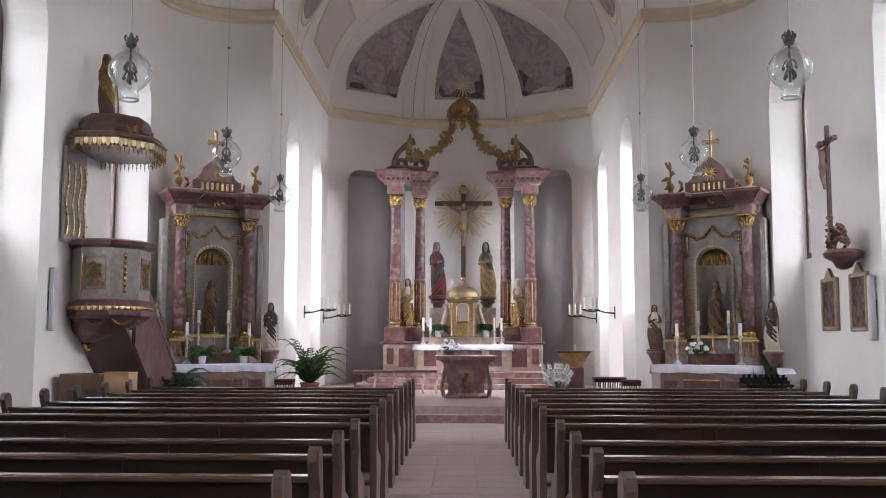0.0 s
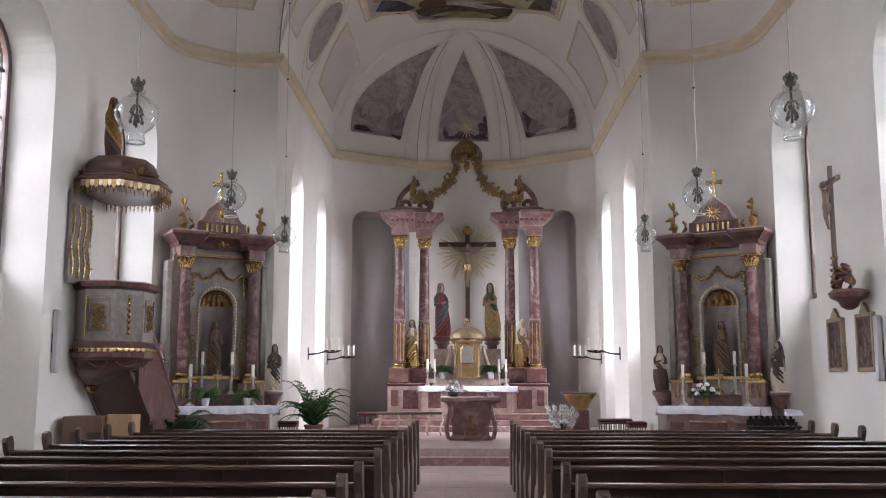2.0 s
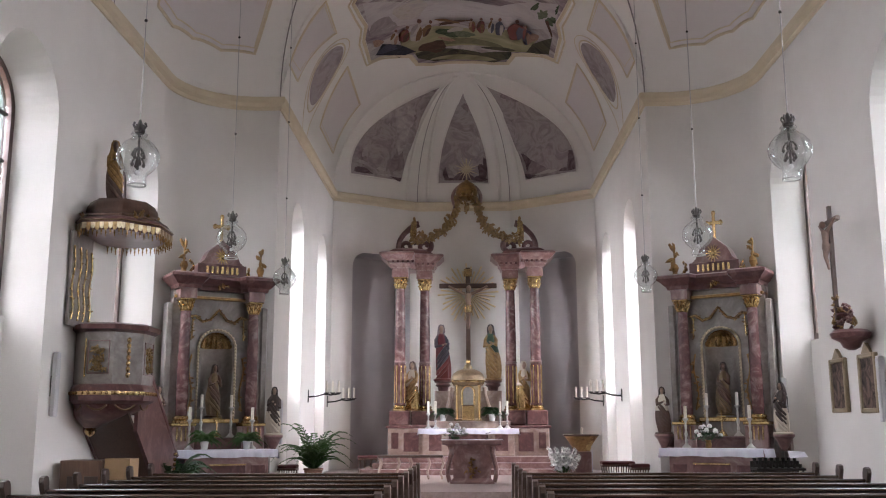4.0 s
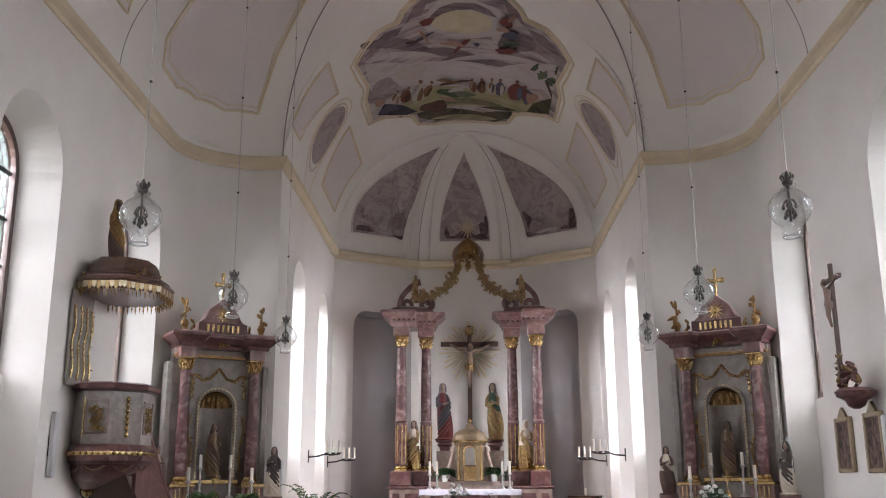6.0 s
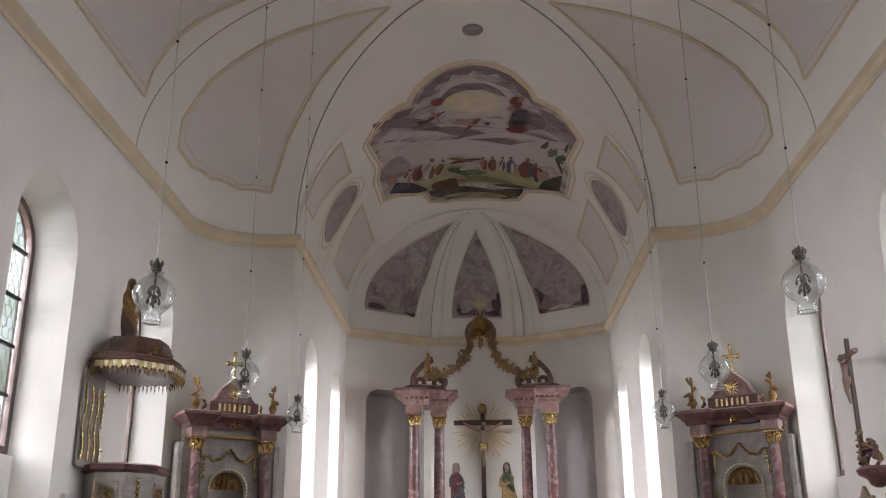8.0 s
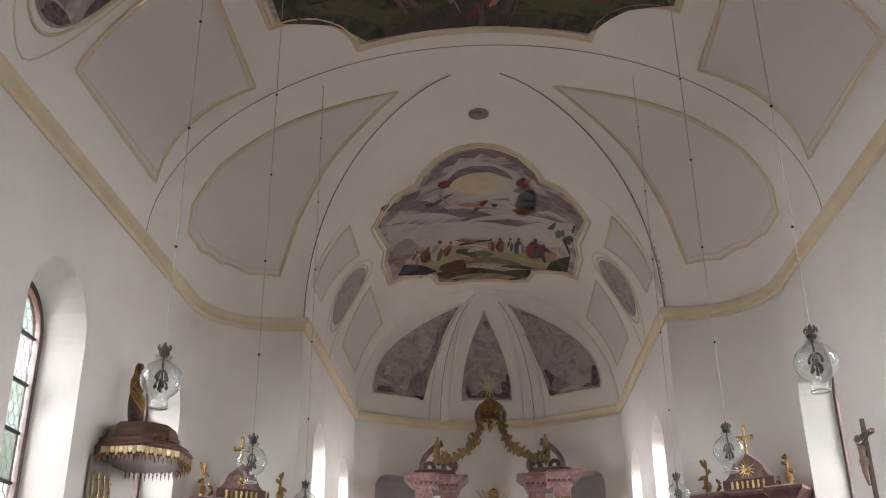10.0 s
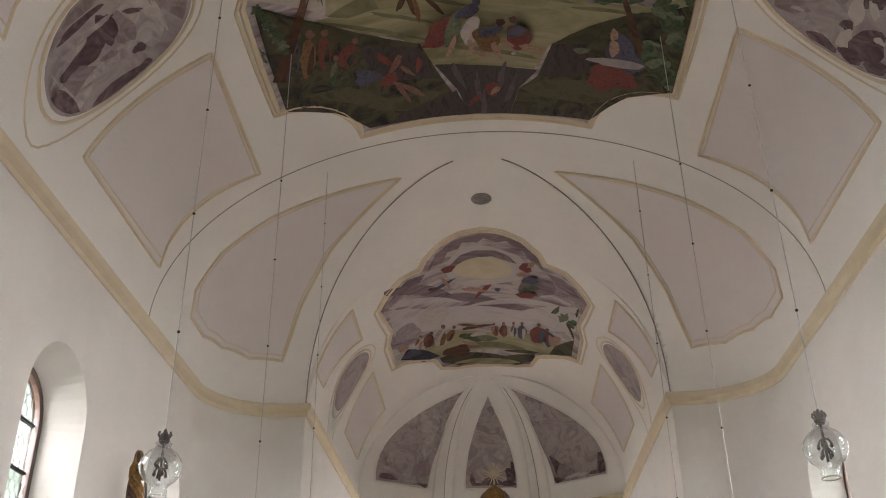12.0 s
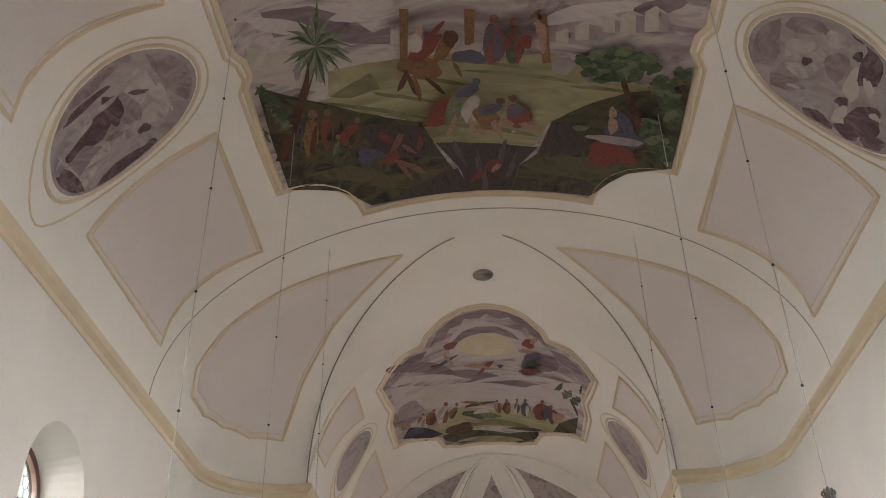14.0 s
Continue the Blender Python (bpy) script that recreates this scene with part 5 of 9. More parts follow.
paint("tree_clump", ellipse(2.15, 11.21, 0.168, 0.094, 18, 2.25, 0.12, 1.1), TREE_PAINT, big)
paint("tree_clump", ellipse(2.57, 11.08, 0.140, 0.107, 18, -2.98, 0.12, 5.0), PALE_LEAF, big)
paint("tree_clump", ellipse(2.32, 11.36, 0.146, 0.109, 18, 2.81, 0.12, 3.0), TREE_PAINT, big)
paint("tree_clump", ellipse(2.23, 11.08, 0.154, 0.100, 18, 2.49, 0.12, 0.3), TREE_PAINT, big)
paint("tree_clump", ellipse(2.67, 11.20, 0.169, 0.090, 18, 2.20, 0.12, 4.4), PALE_LEAF, big)
paint("tree_clump", ellipse(2.07, 11.33, 0.146, 0.110, 18, -2.88, 0.12, 3.2), TREE_PAINT, big)
paint("tree_clump", ellipse(2.50, 11.00, 0.142, 0.105, 18, 2.79, 0.12, 2.3), TREE_PAINT, big)
paint("tree_clump", ellipse(2.50, 11.39, 0.158, 0.101, 18, 2.42, 0.12, 0.7), PALE_LEAF, big)
paint("tree_clump", ellipse(2.04, 11.16, 0.167, 0.094, 18, 2.27, 0.12, 6.1), TREE_PAINT, big)
paint("tree_clump", ellipse(2.75, 11.08, 0.138, 0.107, 18, -3.02, 0.12, 1.2), TREE_PAINT, big)
paint("tree_clump", ellipse(2.15, 11.46, 0.147, 0.111, 18, 2.84, 0.12, 5.7), PALE_LEAF, big)
paint("tree_clump", ellipse(2.30, 10.99, 0.152, 0.099, 18, 2.48, 0.12, 0.8), TREE_PAINT, big)
paint("tree_clump", ellipse(2.72, 11.30, 0.171, 0.090, 18, 2.19, 0.12, 4.1), TREE_PAINT, big)
paint("tree_clump", ellipse(1.92, 11.31, 0.147, 0.110, 18, -2.85, 0.12, 0.1), PALE_LEAF, big)
paint("tree_clump", ellipse(2.68, 10.97, 0.141, 0.104, 18, 2.76, 0.12, 4.5), TREE_PAINT, big)
paint("tree_clump", ellipse(2.38, 11.51, 0.159, 0.103, 18, 2.43, 0.12, 0.8), TREE_PAINT, big)
paint("tree_clump", ellipse(2.04, 11.06, 0.166, 0.093, 18, 2.28, 0.12, 2.1), PALE_LEAF, big)
paint("tree_clump", ellipse(2.87, 11.15, 0.137, 0.108, 18, -3.05, 0.12, 5.7), TREE_PAINT, big)
paint("tree_clump", ellipse(1.96, 11.47, 0.148, 0.112, 18, 2.89, 0.12, 3.2), TREE_PAINT, big)
paint("tree_clump", ellipse(2.46, 10.92, 0.151, 0.097, 18, 2.47, 0.12, 0.8), PALE_LEAF, big)
paint("tree_clump", ellipse(2.67, 11.44, 0.173, 0.091, 18, 2.19, 0.12, 1.3), TREE_PAINT, big)
paint("tree_clump", ellipse(1.84, 11.22, 0.147, 0.109, 18, -2.84, 0.12, 5.2), TREE_PAINT, big)
paint("tree_clump", ellipse(2.86, 10.98, 0.140, 0.103, 18, 2.71, 0.12, 1.6), PALE_LEAF, big)
paint("tree_clump", ellipse(2.18, 11.58, 0.160, 0.105, 18, 2.46, 0.12, 6.3), TREE_PAINT, big)
paint("leaf_clump", ellipse(2.95, 11.18, 0.164, 0.080, 18, 2.10, 0.15, 1.2), TREE_PAINT, big)
paint("leaf_clump", ellipse(3.18, 11.51, 0.153, 0.088, 18, 2.26, 0.15, 4.4), TREE_PAINT, big)
paint("leaf_clump", ellipse(3.34, 11.87, 0.140, 0.100, 18, 2.48, 0.15, 6.3), TREE_PAINT, big)
paint("leaf_clump", ellipse(3.02, 12.43, 0.136, 0.116, 18, -2.98, 0.15, 0.4), PALE_LEAF, big)
paint("leaf_clump", ellipse(3.26, 12.79, 0.151, 0.109, 18, -2.35, 0.15, 3.6), TREE_PAINT, big)
paint("leaf_clump", ellipse(3.52, 13.16, 0.203, 0.083, 18, 1.98, 0.15, 0.6), TREE_PAINT, big)
paint("leaf_clump", ellipse(3.06, 11.38, 0.151, 0.088, 18, 2.29, 0.15, 2.2), TREE_PAINT, big)
paint("leaf_clump", ellipse(3.30, 11.71, 0.139, 0.100, 18, 2.51, 0.15, 5.4), PALE_LEAF, big)
paint("leaf_clump", ellipse(3.45, 12.08, 0.129, 0.112, 18, 3.10, 0.15, 1.0), TREE_PAINT, big)
paint("leaf_clump", ellipse(3.14, 12.65, 0.152, 0.107, 18, -2.35, 0.15, 1.4), TREE_PAINT, big)
paint("leaf_clump", ellipse(3.39, 13.02, 0.199, 0.084, 18, 1.99, 0.15, 4.7), TREE_PAINT, big)
paint("leaf_clump", ellipse(3.48, 11.07, 0.147, 0.083, 18, 2.24, 0.15, 2.7), PALE_LEAF, big)
paint("leaf_clump", ellipse(3.18, 11.58, 0.137, 0.100, 18, 2.55, 0.15, 3.2), TREE_PAINT, big)
paint("leaf_clump", ellipse(3.33, 11.95, 0.129, 0.110, 18, -3.11, 0.15, 5.0), TREE_PAINT, big)
paint("leaf_clump", ellipse(3.01, 12.51, 0.152, 0.106, 18, -2.36, 0.15, 5.4), TREE_PAINT, big)
paint("leaf_clump", ellipse(3.26, 12.88, 0.196, 0.085, 18, 2.01, 0.15, 2.4), PALE_LEAF, big)
paint("leaf_clump", ellipse(3.51, 13.25, 0.182, 0.094, 18, 2.13, 0.15, 5.7), TREE_PAINT, big)
paint("leaf_clump", ellipse(3.06, 11.46, 0.136, 0.100, 18, 2.60, 0.15, 0.9), TREE_PAINT, big)
paint("leaf_clump", ellipse(3.29, 11.79, 0.129, 0.109, 18, -3.08, 0.15, 4.1), TREE_PAINT, big)
paint("leaf_clump", ellipse(3.45, 12.16, 0.141, 0.103, 18, -2.40, 0.15, 6.0), PALE_LEAF, big)
paint("leaf_clump", ellipse(3.13, 12.74, 0.193, 0.086, 18, 2.02, 0.15, 0.2), TREE_PAINT, big)
paint("leaf_clump", ellipse(3.38, 13.11, 0.179, 0.095, 18, 2.15, 0.15, 3.4), TREE_PAINT, big)
paint("leaf_clump", ellipse(3.47, 11.14, 0.132, 0.093, 18, 2.52, 0.15, 1.5), TREE_PAINT, big)
paint("leaf_clump", ellipse(3.17, 11.66, 0.129, 0.107, 18, -3.03, 0.15, 1.9), PALE_LEAF, big)
paint("leaf_clump", ellipse(3.33, 12.03, 0.142, 0.102, 18, -2.40, 0.15, 3.7), TREE_PAINT, big)
paint("leaf_clump", ellipse(3.00, 12.59, 0.189, 0.086, 18, 2.04, 0.15, 4.2), TREE_PAINT, big)
paint("leaf_clump", ellipse(3.25, 12.97, 0.176, 0.096, 18, 2.17, 0.15, 1.2), TREE_PAINT, big)
paint("leaf_clump", ellipse(3.51, 13.34, 0.159, 0.109, 18, 2.31, 0.15, 4.4), PALE_LEAF, big)
paint("leaf_clump", ellipse(3.05, 11.53, 0.130, 0.106, 18, -2.99, 0.15, 5.9), TREE_PAINT, big)
paint("leaf_clump", ellipse(3.20, 11.90, 0.143, 0.101, 18, -2.41, 0.15, 1.5), TREE_PAINT, big)
paint("leaf_clump", ellipse(3.44, 12.24, 0.185, 0.080, 18, 2.01, 0.15, 4.8), TREE_PAINT, big)
paint("leaf_clump", ellipse(3.12, 12.83, 0.173, 0.097, 18, 2.20, 0.15, 5.2), PALE_LEAF, big)
paint("leaf_clump", ellipse(3.38, 13.20, 0.157, 0.110, 18, 2.35, 0.15, 2.2), TREE_PAINT, big)
paint("leaf_clump", ellipse(3.47, 11.22, 0.123, 0.102, 18, -3.13, 0.15, 0.2), TREE_PAINT, big)
paint("leaf_clump", ellipse(3.17, 11.74, 0.142, 0.099, 18, -2.42, 0.15, 0.6), TREE_PAINT, big)
paint("leaf_clump", ellipse(3.32, 12.11, 0.182, 0.081, 18, 2.03, 0.15, 2.5), PALE_LEAF, big)
paint("leaf_clump", ellipse(2.99, 12.68, 0.170, 0.097, 18, 2.22, 0.15, 3.0), TREE_PAINT, big)
paint("leaf_clump", ellipse(3.25, 13.06, 0.155, 0.111, 18, 2.40, 0.15, 6.2), TREE_PAINT, big)
paint("leaf_clump", ellipse(3.35, 11.10, 0.123, 0.101, 18, -3.08, 0.15, 4.3), TREE_PAINT, big)
paint("leaf_clump", ellipse(3.04, 11.61, 0.142, 0.098, 18, -2.42, 0.15, 4.7), PALE_LEAF, big)
paint("colour_patch", ellipse(2.43, 13.40, 0.443, 0.318, 18, 2.38, 0.10, 3.0), RED_PAINT, big)
paint("colour_patch", ellipse(2.57, 12.73, 0.449, 0.256, 18, -1.76, 0.10, 1.4), BLUE_PAINT, big)
paint("colour_patch", ellipse(2.78, 12.97, 0.235, 0.187, 18, 1.42, 0.10, 0.1), BLUE_PAINT, big)
paint("colour_patch", ellipse(2.44, 12.65, 0.209, 0.086, 18, 1.52, 0.10, 0.4), FLESH_PAINT, big)
paint("colour_patch", ellipse(2.41, 12.32, 0.144, 0.066, 18, 1.52, 0.10, 5.8), FLESH_PAINT, big)
paint("colour_patch", ellipse(2.52, 13.01, 0.483, 0.109, 18, 3.10, 0.10, 0.7), ROCK_LIGHT, big)
paint("colour_patch", ellipse(2.69, 13.49, 0.245, 0.146, 18, 3.11, 0.10, 1.3), RED_PAINT, big)
paint("colour_patch", ellipse(1.91, 12.81, 0.149, 0.076, 18, 2.94, 0.10, 6.0), PALE_LEAF, big)
paint("colour_patch", ellipse(-0.81, 11.29, 0.397, 0.227, 18, -2.65, 0.10, 2.7), OCHRE_PAINT, big)
paint("colour_patch", ellipse(-0.41, 10.92, 0.318, 0.120, 18, 1.99, 0.10, 0.0), OCHRE_PAINT, big)
paint("colour_patch", ellipse(-0.28, 10.71, 0.185, 0.120, 18, 1.64, 0.10, 1.4), TRUNK_PAINT, big)
paint("colour_patch", ellipse(-1.00, 11.59, 0.335, 0.044, 18, -1.79, 0.10, 3.0), TRUNK_PAINT, big)
paint("colour_patch", ellipse(-0.90, 11.75, 0.346, 0.044, 18, -1.67, 0.10, 2.7), OCHRE_PAINT, big)
paint("colour_patch", ellipse(-0.60, 11.73, 0.278, 0.045, 18, -2.16, 0.10, 3.2), TRUNK_PAINT, big)
paint("colour_patch", ellipse(-1.12, 11.53, 0.251, 0.052, 18, 1.98, 0.10, 5.7), TRUNK_PAINT, big)
paint("colour_patch", ellipse(-0.20, 11.40, 0.192, 0.040, 18, -1.89, 0.10, 4.2), OCHRE_PAINT, big)
paint("colour_patch", ellipse(-0.71, 10.88, 0.368, 0.145, 18, 2.35, 0.10, 4.9), RED_PAINT, big)
paint("colour_patch", ellipse(-0.86, 10.73, 0.208, 0.140, 18, 1.69, 0.10, 4.5), PALE_PAINT, big)
paint("colour_patch", ellipse(-0.57, 10.59, 0.323, 0.062, 18, 2.21, 0.10, 3.9), RED_PAINT, big)
paint("colour_patch", ellipse(-0.76, 10.47, 0.097, 0.063, 18, 1.60, 0.10, 1.5), FLESH_PAINT, big)
paint("ochre_post", [(-1.03, 9.98), (-0.89, 10.00), (-1.03, 11.31), (-1.15, 11.29)], OCHRE_PAINT, big)
paint("ochre_post", [(-0.04, 10.10), (0.13, 10.12), (0.09, 10.87), (-0.06, 10.86)], OCHRE_PAINT, big)
paint("ochre_post", [(1.11, 10.25), (1.24, 10.24), (1.34, 11.26), (1.20, 11.30)], OCHRE_PAINT, big)
paint("colour_patch", ellipse(1.17, 10.67, 0.365, 0.073, 18, -1.72, 0.15, 3.9), FLESH_PAINT, big)
paint("colour_patch", ellipse(1.06, 10.24, 0.133, 0.040, 18, 2.25, 0.10, 4.0), OCHRE_PAINT, big)
paint("colour_patch", ellipse(0.01, 11.12, 0.285, 0.154, 18, -2.91, 0.15, 2.6), BLUE_PAINT, big)
paint("colour_patch", ellipse(0.13, 10.91, 0.121, 0.082, 18, -2.42, 0.10, 4.0), PALE_PAINT, big)
paint("colour_patch", ellipse(0.41, 10.87, 0.432, 0.185, 18, 1.58, 0.08, 6.1), RED_PAINT, big)
paint("colour_patch", ellipse(0.47, 10.94, 0.338, 0.074, 18, 1.63, 0.10, 4.9), BLUE_PAINT, big)
paint("colour_patch", ellipse(0.33, 10.70, 0.274, 0.061, 18, 1.85, 0.10, 1.2), BLUE_PAINT, big)
paint("pale_dot", ellipse(0.42, 10.33, 0.096, 0.077, 18, 1.55, 0.02, 0.6), FLESH_DIM, big)
paint("colour_patch", ellipse(0.74, 10.90, 0.410, 0.161, 18, -1.57, 0.08, 3.4), TREE_PAINT, big)
paint("colour_patch", ellipse(0.80, 10.96, 0.321, 0.065, 18, 1.61, 0.10, 1.6), RED_PAINT, big)
paint("colour_patch", ellipse(0.67, 10.74, 0.261, 0.053, 18, 1.83, 0.10, 2.7), RED_PAINT, big)
paint("pale_dot", ellipse(0.74, 10.39, 0.091, 0.072, 18, 1.56, 0.02, 2.5), FLESH_DIM, big)
paint("colour_patch", ellipse(0.91, 10.80, 0.154, 0.116, 18, 1.45, 0.10, 2.2), RED_PAINT, big)
paint("colour_patch", ellipse(-0.52, 12.32, 0.441, 0.186, 18, 2.26, 0.10, 2.7), RED_PAINT, big)
paint("colour_patch", ellipse(-0.61, 12.60, 0.264, 0.117, 18, 2.73, 0.10, 0.7), RED_PAINT, big)
paint("colour_patch", ellipse(-0.32, 12.34, 0.446, 0.134, 18, 1.78, 0.10, 5.5), PALE_LEAF, big)
paint("colour_patch", ellipse(-0.05, 11.90, 0.234, 0.130, 18, 2.50, 0.10, 0.7), BLUE_PAINT, big)
paint("colour_patch", ellipse(-0.02, 12.37, 0.358, 0.146, 18, 1.79, 0.10, 3.4), PALE_PAINT, big)
paint("colour_patch", ellipse(-0.37, 12.75, 0.287, 0.050, 18, 1.92, 0.10, 0.3), FLESH_PAINT, big)
paint("colour_patch", ellipse(-0.01, 12.79, 0.227, 0.047, 18, -1.76, 0.10, 5.2), FLESH_PAINT, big)
paint("colour_patch", ellipse(0.10, 11.69, 0.097, 0.068, 18, 1.57, 0.10, 0.9), BLUE_PAINT, big)
paint("colour_patch", ellipse(0.25, 12.61, 0.316, 0.207, 18, -2.04, 0.10, 2.6), OCHRE_PAINT, big)
paint("colour_patch", ellipse(0.31, 12.39, 0.229, 0.128, 18, 2.72, 0.10, 4.8), BLUE_PAINT, big)
paint("colour_patch", ellipse(0.43, 12.89, 0.248, 0.066, 18, -1.89, 0.10, 5.4), FLESH_PAINT, big)
paint("colour_patch", ellipse(0.17, 12.96, 0.160, 0.068, 18, -2.78, 0.10, 5.6), FLESH_PAINT, big)
paint("colour_patch", ellipse(0.50, 12.18, 0.087, 0.079, 18, 1.53, 0.10, 0.7), TRUNK_PAINT, big)
paint("colour_patch", ellipse(0.81, 12.55, 0.309, 0.215, 18, 1.47, 0.10, 0.3), RED_PAINT, big)
paint("colour_patch", ellipse(0.78, 12.40, 0.175, 0.129, 18, 2.69, 0.10, 2.0), BLUE_PAINT, big)
paint("colour_patch", ellipse(1.04, 12.81, 0.227, 0.076, 18, -2.86, 0.10, 3.8), FLESH_PAINT, big)
paint("colour_patch", ellipse(0.71, 12.11, 0.086, 0.069, 18, 1.58, 0.10, 1.9), TRUNK_PAINT, big)
paint("colour_patch", ellipse(0.61, 12.70, 0.142, 0.057, 18, -2.58, 0.10, 4.9), FLESH_PAINT, big)
paint("colour_patch", ellipse(0.73, 12.96, 0.046, 0.039, 18, 3.11, 0.10, 5.0), PALE_PAINT, big)

# the painting over the chancel
half = [(0, 19.5), (0.5, 19.6), (0.95, 19.9), (1.35, 20.45), (1.48, 20.85), (1.95, 20.9), (2.3, 21.25), (2.6, 21.75), (2.52, 22.6), (2.44, 23.3), (2.58, 24.0), (2.58, 25.5), (2.2, 25.75), (1.85, 26.2), (1.5, 26.6), (1.35, 27.4), (0.9, 27.75), (0, 27.85)]
small = framed_painting("chancel_ceiling_painting", mirrored(half), SKY_PAINT, "ceiling painting of clouds and a landscape in stucco frame", 0.05, (0, 23.3))
paint("violet_rim", [(-1.38, 21.05), (-1.13, 20.28), (-0.69, 19.81), (-0.08, 19.61), (0.32, 19.60), (0.91, 19.83), (1.32, 20.29), (1.54, 21.10), (1.33, 20.83), (1.10, 20.61), (0.99, 20.20), (0.69, 20.09), (0.61, 19.90), (0.36, 20.01), (0.06, 19.80), (-0.09, 20.00), (-0.45, 19.94), (-0.56, 20.22), (-0.82, 20.28), (-0.98, 20.80), (-1.22, 20.77)], CLOUD_DARK, small)
paint("violet_corner", [(-1.86, 21.00), (-1.42, 21.07), (-1.61, 21.44), (-2.01, 21.43), (-2.52, 21.72), (-2.22, 21.39)], CLOUD_DARK, small)
paint("violet_corner", [(1.59, 21.17), (1.99, 21.15), (2.30, 21.47), (2.61, 21.70), (2.27, 21.81), (1.91, 21.67)], CLOUD_DARK, small)
paint("pale_cloud", ellipse(0.08, 21.24, 1.092, 1.050, 18, 1.10, 0.06, 4.7), PALE_SKY, small)
paint("inner_rim", [(-0.81, 21.00), (-0.53, 20.56), (-0.16, 20.38), (0.31, 20.41), (0.66, 20.63), (0.87, 21.02), (0.61, 20.92), (0.25, 20.73), (-0.12, 20.74), (-0.49, 20.90), (-0.69, 21.23)], CLOUD_DARK, small)
paint("glory", ellipse(0.03, 21.35, 0.748, 0.594, 18, -2.96, 0.03, 1.4), GLORY_PAINT, small)
paint("cloud_bank", ellipse(-1.57, 21.90, 1.271, 0.215, 18, -2.29, 0.12, 2.9), CLOUD_DARK, small)
paint("cloud_bank", ellipse(-0.29, 23.00, 0.725, 0.239, 18, -2.72, 0.12, 5.6), CLOUD_DARK, small)
paint("cloud_bank", ellipse(1.36, 22.09, 0.719, 0.412, 18, 1.96, 0.12, 1.8), CLOUD_DARK, small)
paint("cloud_bank", ellipse(0.15, 23.52, 2.402, 0.186, 18, 3.12, 0.10, 2.1), CLOUD_DARK, small)
paint("pale_cloud", ellipse(-1.56, 22.47, 1.145, 0.144, 18, -2.53, 0.10, 4.5), PALE_SKY, small)
paint("pale_cloud", ellipse(1.05, 23.07, 1.500, 0.148, 18, 2.83, 0.10, 5.9), PALE_SKY, small)
paint("pale_distance", [(-2.47, 22.00), (-1.33, 23.25), (0.94, 23.77), (2.54, 22.23), (2.50, 23.75), (1.53, 24.90), (-0.84, 24.84), (-2.47, 23.88)], PALE_SKY, small)
paint("pale_rock", ellipse(-1.36, 23.63, 0.552, 0.432, 18, 1.39, 0.12, 1.1), PALE_PAINT, small)
paint("pale_rock", ellipse(-2.13, 23.87, 0.548, 0.331, 18, 1.25, 0.12, 2.7), ROCK_LIGHT, small)
paint("meadow", [(-1.75, 24.96), (-0.73, 25.05), (0.35, 25.42), (1.30, 25.07), (2.10, 24.91), (1.86, 26.12), (1.45, 26.54), (-1.37, 26.62), (-1.75, 25.87)], MEADOW_PAINT, small)
paint("meadow_shade", ellipse(0.10, 26.27, 1.122, 0.221, 18, -3.09, 0.10, 3.1), DARK_MEADOW, small)
paint("dark_foreground", [(-1.40, 26.59), (-0.67, 26.66), (0.59, 27.08), (1.45, 26.50), (1.48, 26.98), (0.97, 27.68), (-0.84, 27.60), (-1.33, 27.02)], DARK_PAINT, small)
paint("dark_bank", ellipse(-0.85, 26.44, 0.465, 0.364, 18, -2.26, 0.15, 3.7), TRUNK_PAINT, small)
paint("dark_bank", ellipse(0.07, 27.46, 0.969, 0.203, 18, -3.08, 0.10, 0.5), MEADOW_PAINT, small)
paint("meadow_shade", ellipse(1.09, 26.51, 0.521, 0.120, 18, 2.77, 0.10, 0.2), DARK_PAINT, small)
paint("dark_corner", [(-2.50, 25.33), (-2.22, 24.90), (-1.79, 25.51), (-1.36, 26.46), (-1.86, 26.39), (-2.23, 25.67)], BLUE_DARK, small)
paint("dark_corner", [(1.86, 26.12), (2.00, 25.33), (2.53, 24.27), (2.60, 25.43), (2.14, 25.85)], DARK_PAINT, small)
paint("leaf_clump", ellipse(1.91, 23.03, 0.283, 0.062, 18, 1.81, 0.20, 5.4), TREE_PAINT, small)
paint("leaf_clump", ellipse(2.14, 23.17, 0.260, 0.067, 18, 1.88, 0.20, 0.1), PALE_LEAF, small)
paint("leaf_clump", ellipse(2.36, 23.27, 0.227, 0.076, 18, 1.93, 0.20, 1.1), TREE_PAINT, small)
paint("leaf_clump", ellipse(2.51, 22.31, 0.177, 0.086, 18, 1.91, 0.20, 5.3), TREE_PAINT, small)
paint("leaf_clump", ellipse(2.13, 23.21, 0.180, 0.098, 18, 1.50, 0.20, 0.7), PALE_LEAF, small)
paint("leaf_clump", ellipse(2.35, 23.30, 0.307, 0.056, 18, 1.78, 0.20, 1.7), TREE_PAINT, small)
paint("leaf_clump", ellipse(2.50, 22.34, 0.264, 0.058, 18, 1.86, 0.20, 5.9), TREE_PAINT, small)
paint("leaf_clump", ellipse(2.12, 23.24, 0.214, 0.082, 18, 1.95, 0.20, 1.3), PALE_LEAF, small)
paint("leaf_clump", ellipse(2.34, 23.34, 0.183, 0.095, 18, 1.89, 0.20, 2.3), TREE_PAINT, small)
paint("leaf_clump", ellipse(2.50, 22.38, 0.168, 0.092, 18, 1.60, 0.20, 0.2), TREE_PAINT, small)
paint("leaf_clump", ellipse(2.11, 23.28, 0.296, 0.060, 18, 1.80, 0.20, 1.9), PALE_LEAF, small)
